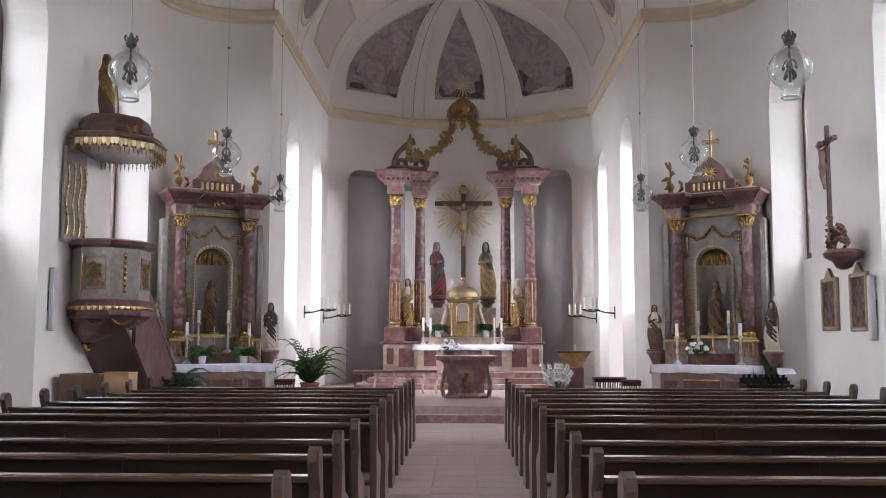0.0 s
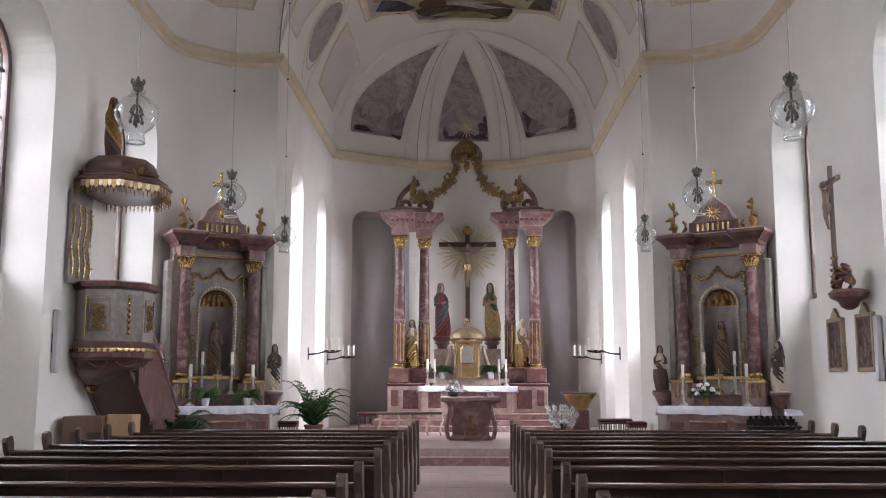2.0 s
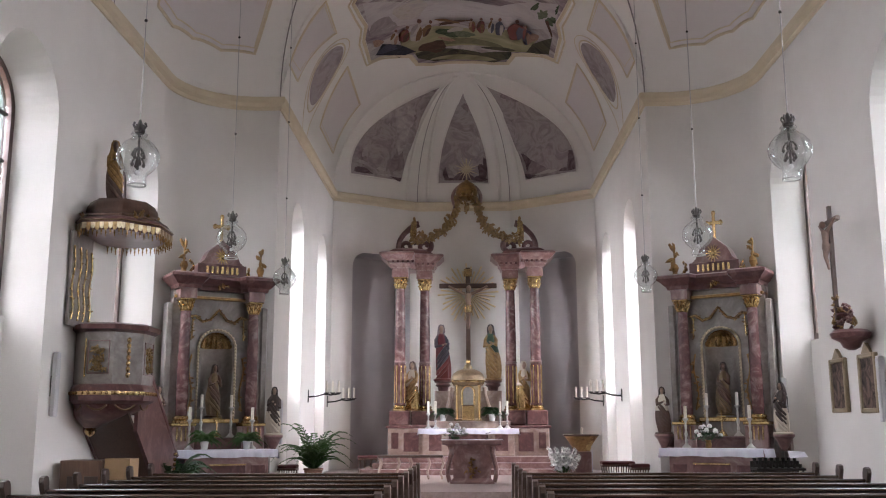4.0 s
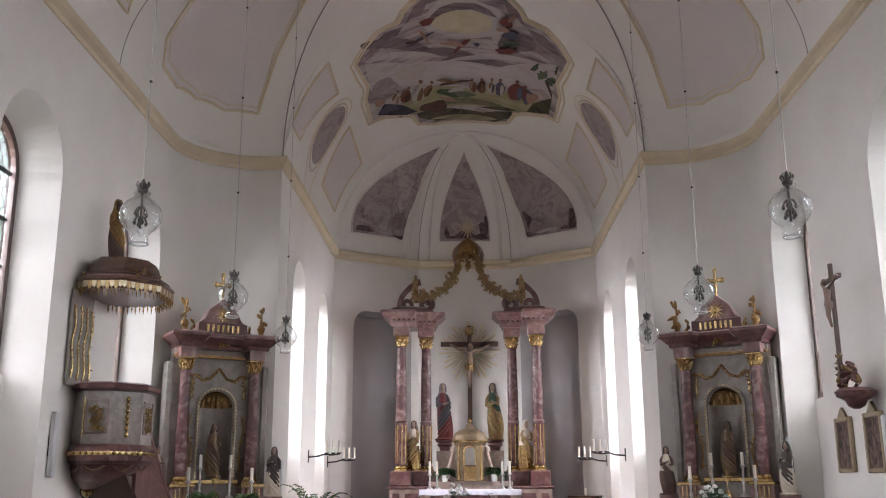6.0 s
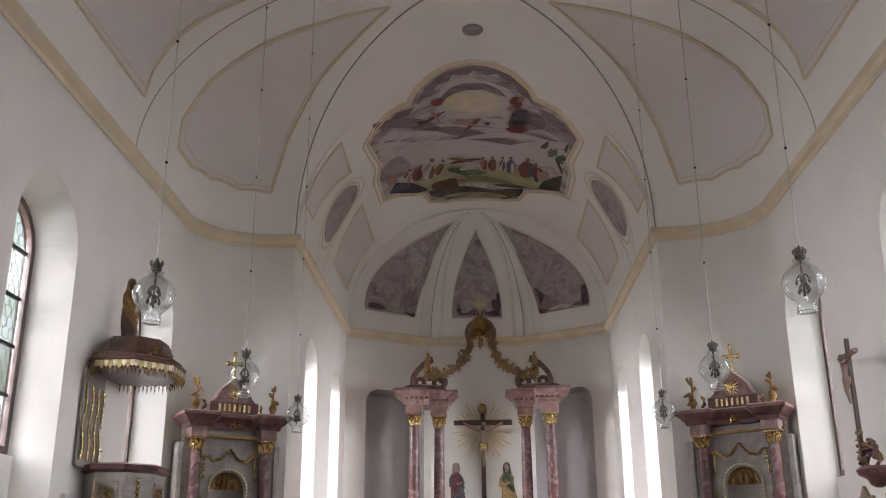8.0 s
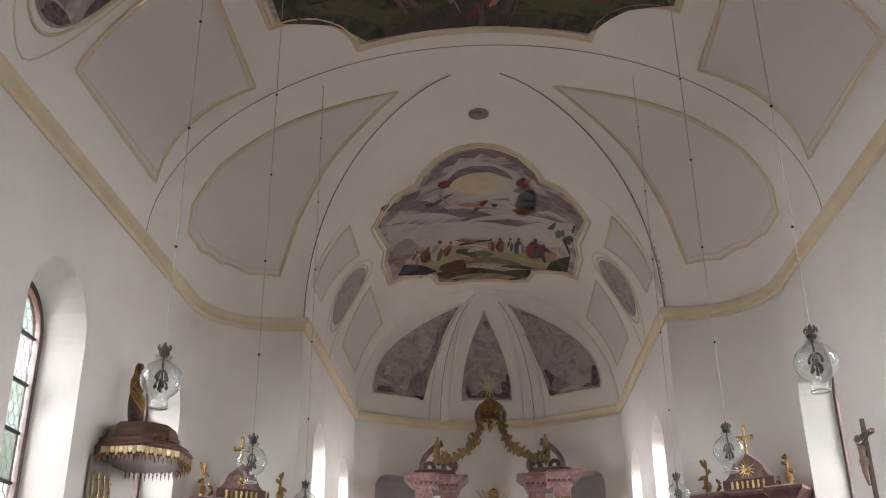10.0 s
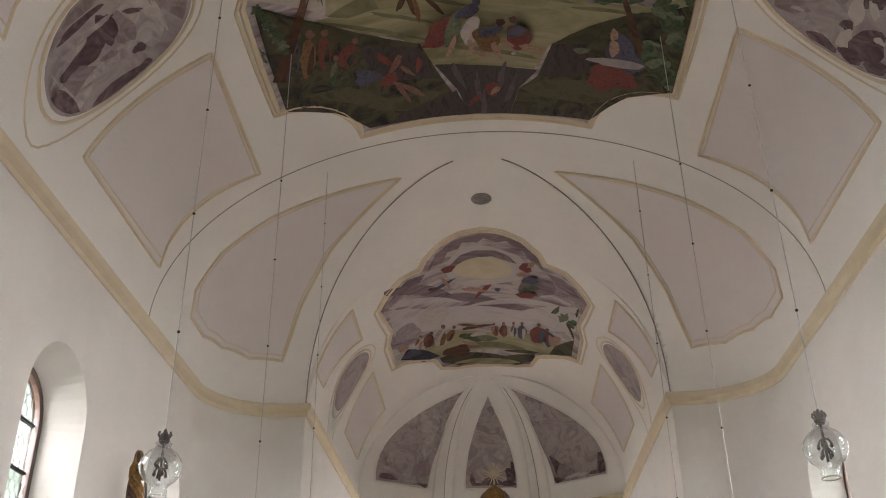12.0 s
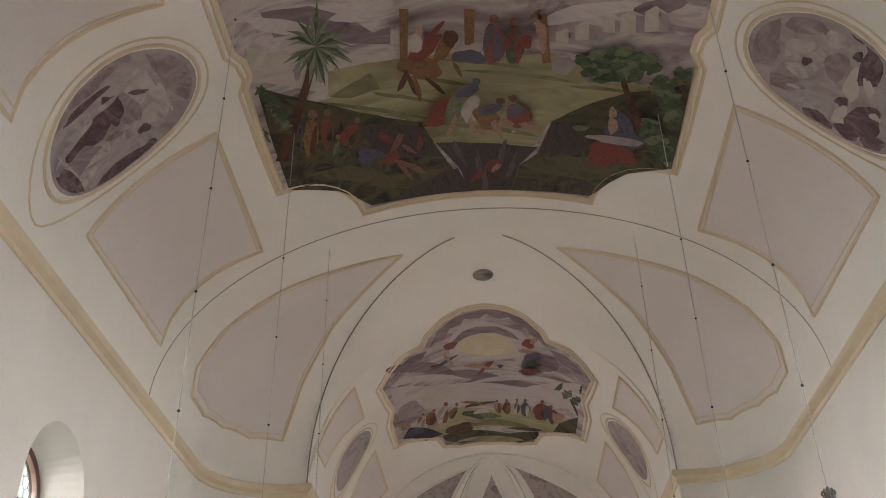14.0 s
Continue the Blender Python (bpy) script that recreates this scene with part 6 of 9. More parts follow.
paint("leaf_clump", ellipse(2.33, 23.38, 0.274, 0.064, 18, 1.86, 0.20, 2.9), TREE_PAINT, small)
paint("leaf_clump", ellipse(2.49, 22.42, 0.221, 0.070, 18, 1.93, 0.20, 0.8), TREE_PAINT, small)
paint("leaf_clump", ellipse(2.10, 23.32, 0.175, 0.102, 18, 1.86, 0.20, 2.5), PALE_LEAF, small)
paint("leaf_clump", ellipse(2.32, 23.42, 0.180, 0.097, 18, 1.56, 0.20, 3.5), TREE_PAINT, small)
paint("leaf_clump", ellipse(2.48, 22.46, 0.295, 0.053, 18, 1.78, 0.20, 1.4), TREE_PAINT, small)
paint("tree_trunk", [(2.20, 23.51), (2.28, 23.41), (2.52, 24.07), (2.45, 24.26)], TRUNK_PAINT, small)
paint("colour_patch", ellipse(-1.28, 25.16, 0.605, 0.185, 18, 1.61, 0.08, 4.2), PALE_PAINT, small)
paint("colour_patch", ellipse(-1.22, 25.31, 0.439, 0.081, 18, 1.72, 0.10, 5.1), OCHRE_PAINT, small)
paint("colour_patch", ellipse(-1.34, 24.85, 0.300, 0.077, 18, 1.88, 0.10, 2.1), ROCK_LIGHT, small)
paint("pale_dot", ellipse(-1.17, 24.43, 0.148, 0.061, 18, 1.48, 0.02, 6.3), FLESH_DIM, small)
paint("colour_patch", ellipse(-1.63, 25.05, 0.433, 0.157, 18, 1.58, 0.08, 3.2), RED_PAINT, small)
paint("colour_patch", ellipse(-1.59, 25.18, 0.273, 0.079, 18, 1.82, 0.10, 2.3), TRUNK_PAINT, small)
paint("colour_patch", ellipse(-1.68, 24.81, 0.172, 0.082, 18, 2.00, 0.10, 1.8), OCHRE_PAINT, small)
paint("pale_dot", ellipse(-1.51, 24.57, 0.114, 0.044, 18, 1.46, 0.02, 5.3), FLESH_DIM, small)
paint("colour_patch", ellipse(-1.89, 24.94, 0.397, 0.118, 18, 1.58, 0.08, 4.2), PALE_PAINT, small)
paint("colour_patch", ellipse(-1.86, 25.06, 0.276, 0.054, 18, 1.72, 0.10, 2.7), FLESH_PAINT, small)
paint("colour_patch", ellipse(-1.93, 24.73, 0.183, 0.054, 18, 1.87, 0.10, 0.7), OCHRE_PAINT, small)
paint("pale_dot", ellipse(-1.82, 24.48, 0.103, 0.037, 18, 1.44, 0.02, 6.3), FLESH_DIM, small)
paint("colour_patch", ellipse(-1.00, 25.15, 0.384, 0.111, 18, 1.79, 0.08, 2.6), OCHRE_PAINT, small)
paint("colour_patch", ellipse(-0.98, 25.25, 0.273, 0.049, 18, 1.91, 0.10, 1.7), TRUNK_PAINT, small)
paint("colour_patch", ellipse(-1.03, 24.94, 0.175, 0.051, 18, 2.18, 0.10, 0.5), OCHRE_PAINT, small)
paint("pale_dot", ellipse(-0.87, 24.63, 0.111, 0.047, 18, 1.50, 0.02, 5.3), FLESH_DIM, small)
paint("colour_patch", ellipse(1.53, 24.93, 0.586, 0.240, 18, -1.41, 0.08, 4.9), RED_PAINT, small)
paint("colour_patch", ellipse(1.63, 24.95, 0.437, 0.100, 18, -1.53, 0.10, 4.9), BLUE_PAINT, small)
paint("colour_patch", ellipse(1.42, 24.81, 0.376, 0.080, 18, 1.68, 0.10, 2.8), RED_PAINT, small)
paint("pale_dot", ellipse(1.52, 24.25, 0.130, 0.050, 18, 1.69, 0.02, 0.7), FLESH_DIM, small)
paint("colour_patch", ellipse(1.82, 24.99, 0.508, 0.144, 18, -1.57, 0.08, 5.0), BLUE_PAINT, small)
paint("colour_patch", ellipse(1.87, 25.03, 0.382, 0.060, 18, -1.63, 0.10, 4.7), FLESH_PAINT, small)
paint("colour_patch", ellipse(1.75, 24.85, 0.357, 0.044, 18, 1.60, 0.10, 2.2), RED_PAINT, small)
paint("pale_dot", ellipse(1.75, 24.39, 0.127, 0.047, 18, 1.70, 0.02, 1.6), FLESH_DIM, small)
paint("colour_patch", ellipse(1.07, 25.02, 0.477, 0.128, 18, -1.54, 0.08, 3.6), BLUE_PAINT, small)
paint("colour_patch", ellipse(1.12, 25.08, 0.374, 0.051, 18, 1.59, 0.10, 1.4), PALE_PAINT, small)
paint("colour_patch", ellipse(1.01, 24.87, 0.316, 0.041, 18, 1.69, 0.10, 5.1), BLUE_PAINT, small)
paint("pale_dot", ellipse(1.06, 24.43, 0.110, 0.046, 18, 1.66, 0.02, 6.3), FLESH_DIM, small)
paint("colour_patch", ellipse(0.83, 25.03, 0.423, 0.106, 18, -1.55, 0.08, 0.7), PALE_PAINT, small)
paint("colour_patch", ellipse(0.87, 25.08, 0.332, 0.042, 18, 1.60, 0.10, 0.5), BLUE_PAINT, small)
paint("colour_patch", ellipse(0.79, 24.88, 0.277, 0.034, 18, 1.70, 0.10, 3.4), OCHRE_PAINT, small)
paint("pale_dot", ellipse(0.83, 24.50, 0.098, 0.041, 18, 1.64, 0.02, 1.7), FLESH_DIM, small)
paint("colour_patch", ellipse(0.54, 25.11, 0.425, 0.119, 18, 1.59, 0.08, 3.5), RED_PAINT, small)
paint("colour_patch", ellipse(0.58, 25.17, 0.332, 0.048, 18, 1.60, 0.10, 2.0), OCHRE_PAINT, small)
paint("colour_patch", ellipse(0.49, 24.96, 0.273, 0.039, 18, 1.71, 0.10, 0.0), TRUNK_PAINT, small)
paint("pale_dot", ellipse(0.54, 24.58, 0.097, 0.042, 18, 1.62, 0.02, 4.5), FLESH_DIM, small)
paint("colour_patch", ellipse(0.30, 25.12, 0.366, 0.103, 18, -1.60, 0.08, 5.6), OCHRE_PAINT, small)
paint("colour_patch", ellipse(0.33, 25.18, 0.286, 0.041, 18, -1.61, 0.10, 2.2), RED_PAINT, small)
paint("colour_patch", ellipse(0.25, 24.98, 0.244, 0.033, 18, 1.64, 0.10, 0.1), FLESH_PAINT, small)
paint("pale_dot", ellipse(0.27, 24.65, 0.085, 0.037, 18, 1.60, 0.02, 1.9), FLESH_DIM, small)
paint("colour_patch", ellipse(-0.23, 24.79, 0.484, 0.099, 18, 2.94, 0.12, 4.7), TRUNK_PAINT, small)
paint("colour_patch", ellipse(-0.41, 24.67, 0.404, 0.075, 18, -2.60, 0.12, 3.9), OCHRE_PAINT, small)
paint("colour_patch", ellipse(-0.38, 25.49, 0.451, 0.219, 18, -2.37, 0.12, 2.9), TREE_PAINT, small)
paint("colour_patch", ellipse(0.05, 25.64, 0.318, 0.205, 18, -2.75, 0.12, 0.2), PALE_LEAF, small)
paint("colour_patch", ellipse(-0.19, 25.31, 0.249, 0.145, 18, 2.82, 0.12, 2.6), PALE_PAINT, small)
paint("colour_patch", ellipse(-0.45, 25.92, 0.313, 0.097, 18, -2.39, 0.12, 0.7), FLESH_PAINT, small)
paint("colour_patch", ellipse(-2.36, 24.52, 0.279, 0.128, 18, -1.92, 0.12, 1.3), FLESH_PAINT, small)
paint("colour_patch", ellipse(-2.13, 25.27, 0.352, 0.187, 18, -2.28, 0.12, 4.6), BLUE_PAINT, small)
paint("colour_patch", ellipse(1.99, 24.83, 0.419, 0.102, 18, 1.82, 0.12, 1.8), FLESH_PAINT, small)
paint("colour_patch", ellipse(-1.07, 21.85, 0.402, 0.088, 18, 2.58, 0.12, 5.7), BLUE_PAINT, small)
paint("colour_patch", ellipse(-0.96, 21.74, 0.446, 0.045, 18, -1.82, 0.12, 4.7), FLESH_PAINT, small)
paint("colour_patch", ellipse(-1.29, 21.88, 0.168, 0.067, 18, -2.74, 0.12, 5.3), TRUNK_PAINT, small)
paint("colour_patch", ellipse(-0.86, 21.03, 0.193, 0.164, 18, 2.12, 0.12, 3.4), RED_PAINT, small)
paint("colour_patch", ellipse(-0.00, 22.48, 0.444, 0.077, 18, 2.07, 0.12, 1.9), RED_PAINT, small)
paint("colour_patch", ellipse(-0.25, 22.38, 0.351, 0.116, 18, -2.75, 0.12, 3.2), FLESH_PAINT, small)
paint("colour_patch", ellipse(0.39, 22.42, 0.112, 0.076, 18, 1.67, 0.12, 1.8), BLUE_PAINT, small)
paint("colour_patch", ellipse(1.10, 20.99, 0.253, 0.149, 18, 1.59, 0.12, 3.9), RED_PAINT, small)
paint("colour_patch", ellipse(1.23, 20.77, 0.222, 0.066, 18, 1.87, 0.12, 0.1), FLESH_PAINT, small)
paint("colour_patch", ellipse(1.03, 21.42, 0.175, 0.117, 18, 3.08, 0.12, 3.2), FLESH_PAINT, small)
paint("colour_patch", ellipse(1.24, 21.62, 0.267, 0.164, 18, 2.21, 0.12, 5.8), BLUE_PAINT, small)
paint("colour_patch", ellipse(0.88, 21.95, 0.173, 0.103, 18, 1.76, 0.12, 3.3), PALE_PAINT, small)
paint("colour_patch", ellipse(1.15, 22.51, 0.310, 0.151, 18, 2.53, 0.12, 5.1), RED_PAINT, small)
paint("colour_patch", ellipse(1.25, 22.03, 0.245, 0.103, 18, 2.53, 0.12, 3.0), TREE_PAINT, small)


# apse paintings between the ribs
def apse_lift(x, s, off):
    e = 0.004
    p, px, ps = (Vector(apse_point(*q)) for q in ((x, s), (x + e, s), (x, s + e)))
    n = (px - p).cross(ps - p).normalized()
    if n.y > 0:
        n = -n
    return p + n * off


# soft painted areas of the three apse paintings: place along the wall, rise, two half sizes, turn, tone
APSE_AREAS = [
    [(-3.23, 0.720, 0.545, 0.118, 0.02, GRIS_LIGHT),
     (-2.48, 0.775, 0.416, 0.126, -2.94, GRIS_LIGHT),
     (-2.99, 0.853, 0.303, 0.083, -2.99, GRIS_MID),
     (-2.98, 0.903, 0.194, 0.057, -3.11, GRIS_DARK),
     (-3.08, 0.800, 0.226, 0.029, -3.10, GRIS_DARK),
     (-2.40, 0.742, 0.324, 0.035, 3.07, GRIS_MID),
     (-2.38, 0.932, 0.300, 0.041, -3.11, GRIS_MID),
     (-2.35, 0.900, 0.163, 0.027, -3.08, GRIS_DARK),
     (-3.36, 0.941, 0.212, 0.021, -3.13, GRIS_MID),
     (-3.40, 0.959, 0.245, 0.004, -3.13, GRIS_LIGHT),
     (-3.30, 0.981, 0.292, 0.011, -3.14, GRIS_DARK),
     (-2.34, 0.981, 0.482, 0.005, 3.14, GRIS_LIGHT),
     (-2.80, 0.965, 0.205, 0.007, -3.13, GRIS_LIGHT),
     (-2.12, 0.987, 0.303, 0.003, 3.14, GRIS_DARK),
     (-3.33, 0.910, 0.153, 0.033, 3.11, GRIS_LIGHT)],
    [(0.08, 0.644, 0.203, 0.079, 3.11, GRIS_MID),
     (0.30, 0.750, 0.286, 0.081, 2.99, GRIS_LIGHT),
     (-0.08, 0.843, 0.370, 0.064, 3.10, GRIS_MID),
     (-0.22, 0.812, 0.335, 0.014, 3.09, GRIS_DARK),
     (0.33, 0.876, 0.335, 0.060, -3.13, GRIS_LIGHT),
     (-0.32, 0.911, 0.240, 0.050, -3.13, GRIS_MID),
     (-0.39, 0.959, 0.303, 0.027, -3.14, GRIS_DARK),
     (0.68, 0.949, 0.201, 0.031, 3.12, GRIS_DARK),
     (0.23, 0.935, 0.293, 0.013, -3.12, GRIS_LIGHT),
     (-0.08, 0.979, 0.519, 0.013, -3.14, GRIS_DARK),
     (0.58, 0.983, 0.265, 0.011, 3.14, GRIS_DARK)],
    [(2.69, 0.564, 0.427, 0.091, 3.08, GRIS_MID),
     (2.49, 0.722, 0.497, 0.073, 3.09, GRIS_LIGHT),
     (2.41, 0.835, 0.349, 0.052, -3.14, GRIS_LIGHT),
     (3.12, 0.819, 0.234, 0.068, 2.94, GRIS_MID),
     (3.17, 0.794, 0.174, 0.022, 3.10, GRIS_LIGHT),
     (3.11, 0.887, 0.306, 0.053, 3.10, GRIS_DARK),
     (2.88, 0.932, 0.426, 0.025, 3.14, GRIS_DARK),
     (2.31, 0.929, 0.222, 0.049, 3.10, GRIS_DARK),
     (2.40, 0.879, 0.140, 0.017, 3.12, GRIS_DARK),
     (2.42, 0.967, 0.355, 0.019, 3.11, GRIS_MID),
     (2.73, 0.979, 0.468, 0.005, 3.13, GRIS_PALE),
     (3.48, 0.961, 0.296, 0.031, 3.14, GRIS_DARK),
     (3.44, 0.916, 0.182, 0.015, 3.13, GRIS_DARK),
     (3.19, 0.967, 0.199, 0.010, -3.14, GRIS_LIGHT),
     (2.17, 0.985, 0.247, 0.010, -3.14, GRIS_DARK),
     (3.46, 0.982, 0.325, 0.008, -3.14, GRIS_DARK)]]
for x0, x1, t0, t1, k0, k1 in ((-3.62, -2.05, -2.05, -1.95, 0.985, 0.36), (-0.85, 0.85, -0.03, 0.03, 0.985, 0.44), (2.05, 3.62, 1.95, 2.05, 0.985, 0.36)):
    n = 14
    q = [(x0 + (x1 - x0) * i / 10, k0) for i in range(11)]
    e0, e1 = math.acos(k0), math.acos(k1)
    bow = 0.42
    up = lambda a, b, w: [(a + (b - a) * (i / n) ** 1.5 + w * math.sin(math.pi * i / n), math.cos(e0 + (e1 - e0) * i / n)) for i in range(1, n + 1)]
    q += up(x1, t1, bow if x1 > 3 else 0.12)
    q += up(x0, t0, -bow if x0 < -3 else -0.12)[::-1][1:]
    mid = ((x0 + x1) / 2, 0.85)
    pts = q
    sh = Shape()
    R8 = 30
    sh.loft([[tuple(apse_lift(mid[0] + (x - mid[0]) * k / R8, mid[1] + (s - mid[1]) * k / R8, 0.012)) for x, s in pts] for k in range(R8, 0, -1)], True)
    top = tagged(part("apse_painting", sh, GRIS_DEEP, None, "", 30), "violet monochrome painting on the apse vault", "ceiling painting", "paintings between the apse ribs")
    for i, (ex, es, ra, rb, turn, mt) in enumerate(APSE_AREAS[0 if x1 < 0 else 1 if x0 < 0 else 2]):
        e = ellipse(ex, es, ra, rb, 18, turn, 0.12, 1.7 * i)
        lo = []
        for x, y in e:
            y = min(max(y, k1 + 0.05), 0.98)
            w = min(max((math.acos(y) - e0) / (e1 - e0), 0), 1)
            left = x0 + (t0 - x0) * w ** 1.5 - (bow if x0 < -3 else 0.12) * math.sin(math.pi * w)
            right = x1 + (t1 - x1) * w ** 1.5 + (bow if x1 > 3 else 0.12) * math.sin(math.pi * w)
            lo.append((min(max(x, left + 0.04), right - 0.04), y))
        sh = Shape().loft([[tuple(apse_lift(ex + (x - ex) * k / 6, es + (y - es) * k / 6, 0.034 + 0.0014 * i)) for x, y in lo] for k in (6, 5, 4, 3, 2, 1)])
        part("painted_area", sh, mt, top)
    line = [apse_lift(x, s, 0.01) for x, s in q]
    part("moulding", Shape().tube(line + line[:2], 0.03, 6), VAULT_WHITE, top)
for side in (-1, 1):
    for dx in (-0.32, 0.32):
        line = [apse_lift(side * BACK_W + dx * (0.35 + 0.65 * math.cos(math.pi / 2 * i / 24)), max(math.cos(math.pi / 2 * i / 24), 0.12), 0.0) for i in range(23)]
        tagged(part("apse_rib", Shape().tube(line, 0.05, 8), VAULT_WHITE), "white plaster rib of the apse vault", "rib", "ribs of the apse vault", "structure")
    line = [apse_lift(side * BACK_W, max(math.cos(math.pi / 2 * i / 24), 0.12), 0.004) for i in range(22)]
    tagged(part("trim_rib_line", Shape().tube(line, 0.012, 5), LINE), "thin grey line along the apse rib", "line", "", "structure")

# arches: grey lines where the vaults meet
line = [lifted(NAVE_W * math.sin(radians(a)), DOME_Y - 0.02, 0.0) for a in range(-88, 89, 2)]
tagged(part("trim_arch_line", Shape().tube(line, 0.013, 6), LINE), "thin grey line along the nave arch", "line", "", "structure")
for side in (-1, 1):
    line = []
    for i in range(41):
        y = 16.45 + (END_Y - 0.02 - 16.45) * i / 40
        lo, hi = 0.0, CHANCEL_W
        for _ in range(30):
            xm = (lo + hi) / 2
            lo, hi = (xm, hi) if barrel(xm, CHANCEL_W, CHANCEL_RISE) > dome(xm, y) else (lo, xm)
        line.append(Vector((side * lo, y, vault(lo, y) - 0.01)))
    tagged(part("trim_groin_line", Shape().tube(line, 0.015, 6), LINE), "thin grey line along the groin", "line", "", "structure")
line = [Vector(apse_point(CHANCEL_W * math.sin(radians(a)), 1)) * 0 + Vector((CHANCEL_W * math.sin(radians(a)), APSE_Y - 0.03, SPRING + CHANCEL_RISE * math.cos(radians(a)) - 0.015)) for a in range(-89, 90, 2)]
tagged(part("trim_apse_arch", Shape().tube(line, 0.05, 8), VAULT_WHITE), "white plaster moulding of the apse arch", "arch", "", "structure")

# round vent grille at the crown
vent = thing("ceiling_vent", "round grey ceiling vent grille at the crown", "vent", pose(0.05, 18.03, vault(0.05, 18.03)))
part("frame", Shape().lathe([(0.2, -0.03), (0.23, -0.02), (0.23, 0.02)], 20), LINE, vent)
for i in range(7):
    w = math.sqrt(0.19 ** 2 - (0.05 * (i - 3)) ** 2)
    part("slat", Shape().box(-w, w, 0.05 * (i - 3) - 0.008, 0.05 * (i - 3) + 0.008, -0.045, -0.032), SILVER, vent)

# ---- shared pieces of the furnishings ----
def column(parent, x, y, z0, z1, r, mat, lower=None):
    """A column with base and gilded capital between z0 and z1; lower: height of a fluted gilded foot."""
    h = z1 - z0
    cap = 0.36 * min(1, r / 0.16)
    part("column_base", Shape().lathe([(r * 1.45, 0), (r * 1.45, 0.05), (r * 1.2, 0.07), (r * 1.35, 0.10), (r * 1.3, 0.13), (r * 1.05, 0.16)], 18, x, y, z0), GOLD, parent, "gilded column base")
    if lower:
        sh = Shape()
        n = 40
        prof = [r * (1.04 if i % 4 < 2 else 0.95) for i in range(n)]
        sh.loft([[(x + prof[i] * math.cos(2 * math.pi * i / n), y + prof[i] * math.sin(2 * math.pi * i / n), z) for i in range(n)] for z in (z0 + 0.16, z0 + lower)])
        part("fluted_foot", sh, COLUMN_MARBLE, parent)
        for k in range(8):
            t = 2 * math.pi * (k + 0.3) / 8
            px, py = x + r * 1.03 * math.cos(t), y + r * 1.03 * math.sin(t)
            part("gilded_strip", Shape().tube([(px, py, z0 + 0.22), (px, py, z0 + lower - 0.06)], 0.02, 6), GOLD, parent, "gilded strip")
        part("ring", Shape().lathe([(r * 1.0, 0), (r * 1.16, 0.02), (r * 1.16, 0.05), (r, 0.08)], 18, x, y, z0 + lower), RED_MARBLE, parent)
    zs = z0 + (lower + 0.08 if lower else 0.16)
    sh = Shape().lathe([(r, 0), (r * 1.0, (z1 - cap - zs) * 0.35), (r * 0.86, z1 - cap - zs)], 22, x, y, zs)
    part("shaft", sh, COLUMN_MARBLE if mat is None else mat, parent)
    part("capital", capital(x, y, z1 - cap, r * 0.86, cap), GOLD, parent, "gilded leafy capital")


def capital(x, y, z, r, h):
    sh = Shape().lathe([(r * 1.1, 0), (r * 1.15, 0.03 * h), (r, 0.08 * h), (r * 1.05, 0.5 * h), (r * 1.4, 0.86 * h)], 16, x, y, z)
    sh.box(x - r * 1.55, x + r * 1.55, y - r * 1.55, y + r * 1.55, z + 0.86 * h, z + h, 0.01)
    for ring, (zz, rr, ln, n) in enumerate(((0.08, 1.0, 0.38, 8), (0.34, 1.08, 0.42, 8))):
        for k in range(n):
            t = 2 * math.pi * (k + 0.5 * ring) / n
            c, s = math.cos(t), math.sin(t)
            pts = [(x + rr * r * c, y + rr * r * s, z + zz * h), (x + (rr + 0.12) * r * c, y + (rr + 0.12) * r * s, z + (zz + ln * 0.6) * h), (x + (rr + 0.5) * r * c, y + (rr + 0.5) * r * s, z + (zz + ln) * h), (x + (rr + 0.6) * r * c, y + (rr + 0.6) * r * s, z + (zz + ln * 0.8) * h)]
            sh.tube(pts, 0.1, 5, None, [r * 0.2, r * 0.24, r * 0.16, r * 0.05])
    for k in range(4):
        t = math.pi / 4 + math.pi / 2 * k
        sh.ball(x + 1.55 * r * math.cos(t), y + 1.55 * r * math.sin(t), z + 0.76 * h, r * 0.3, 8, 5)
    return sh


def scroll(pts, r0, r1, seg=8):
    n = len(pts)
    return Shape().tube(pts, r0, seg, None, [r0 + (r1 - r0) * i / (n - 1) for i in range(n)])


def leafy(sh, pts, r, seed, density=1.0):
    """Curled gilt leaves and buds scattered along a line."""
    rnd = random.Random(seed)
    P = [Vector(p) for p in pts]
    for a, b in zip(P, P[1:]):
        k = max(1, round((b - a).length / (r * 0.9) * density))
        for i in range(k):
            p = a.lerp(b, (i + rnd.random()) / k)
            d = Vector((rnd.uniform(-1, 1), rnd.uniform(-0.9, 0.1), rnd.uniform(-1, 1))).normalized()
            q = p + d * r * rnd.uniform(0.7, 1.3)
            e = q + Vector((rnd.uniform(-0.5, 0.5), -0.2, rnd.uniform(-0.6, 0.3))) * r
            sh.tube([p, p.lerp(q, 0.6), q, e], 0.1, 5, None, [r * 0.22, r * 0.34, r * 0.24, r * 0.06])
            if rnd.random() < 0.5:
                sh.ball(q.x, q.y, q.z, r * 0.28, 7, 4)
    return sh


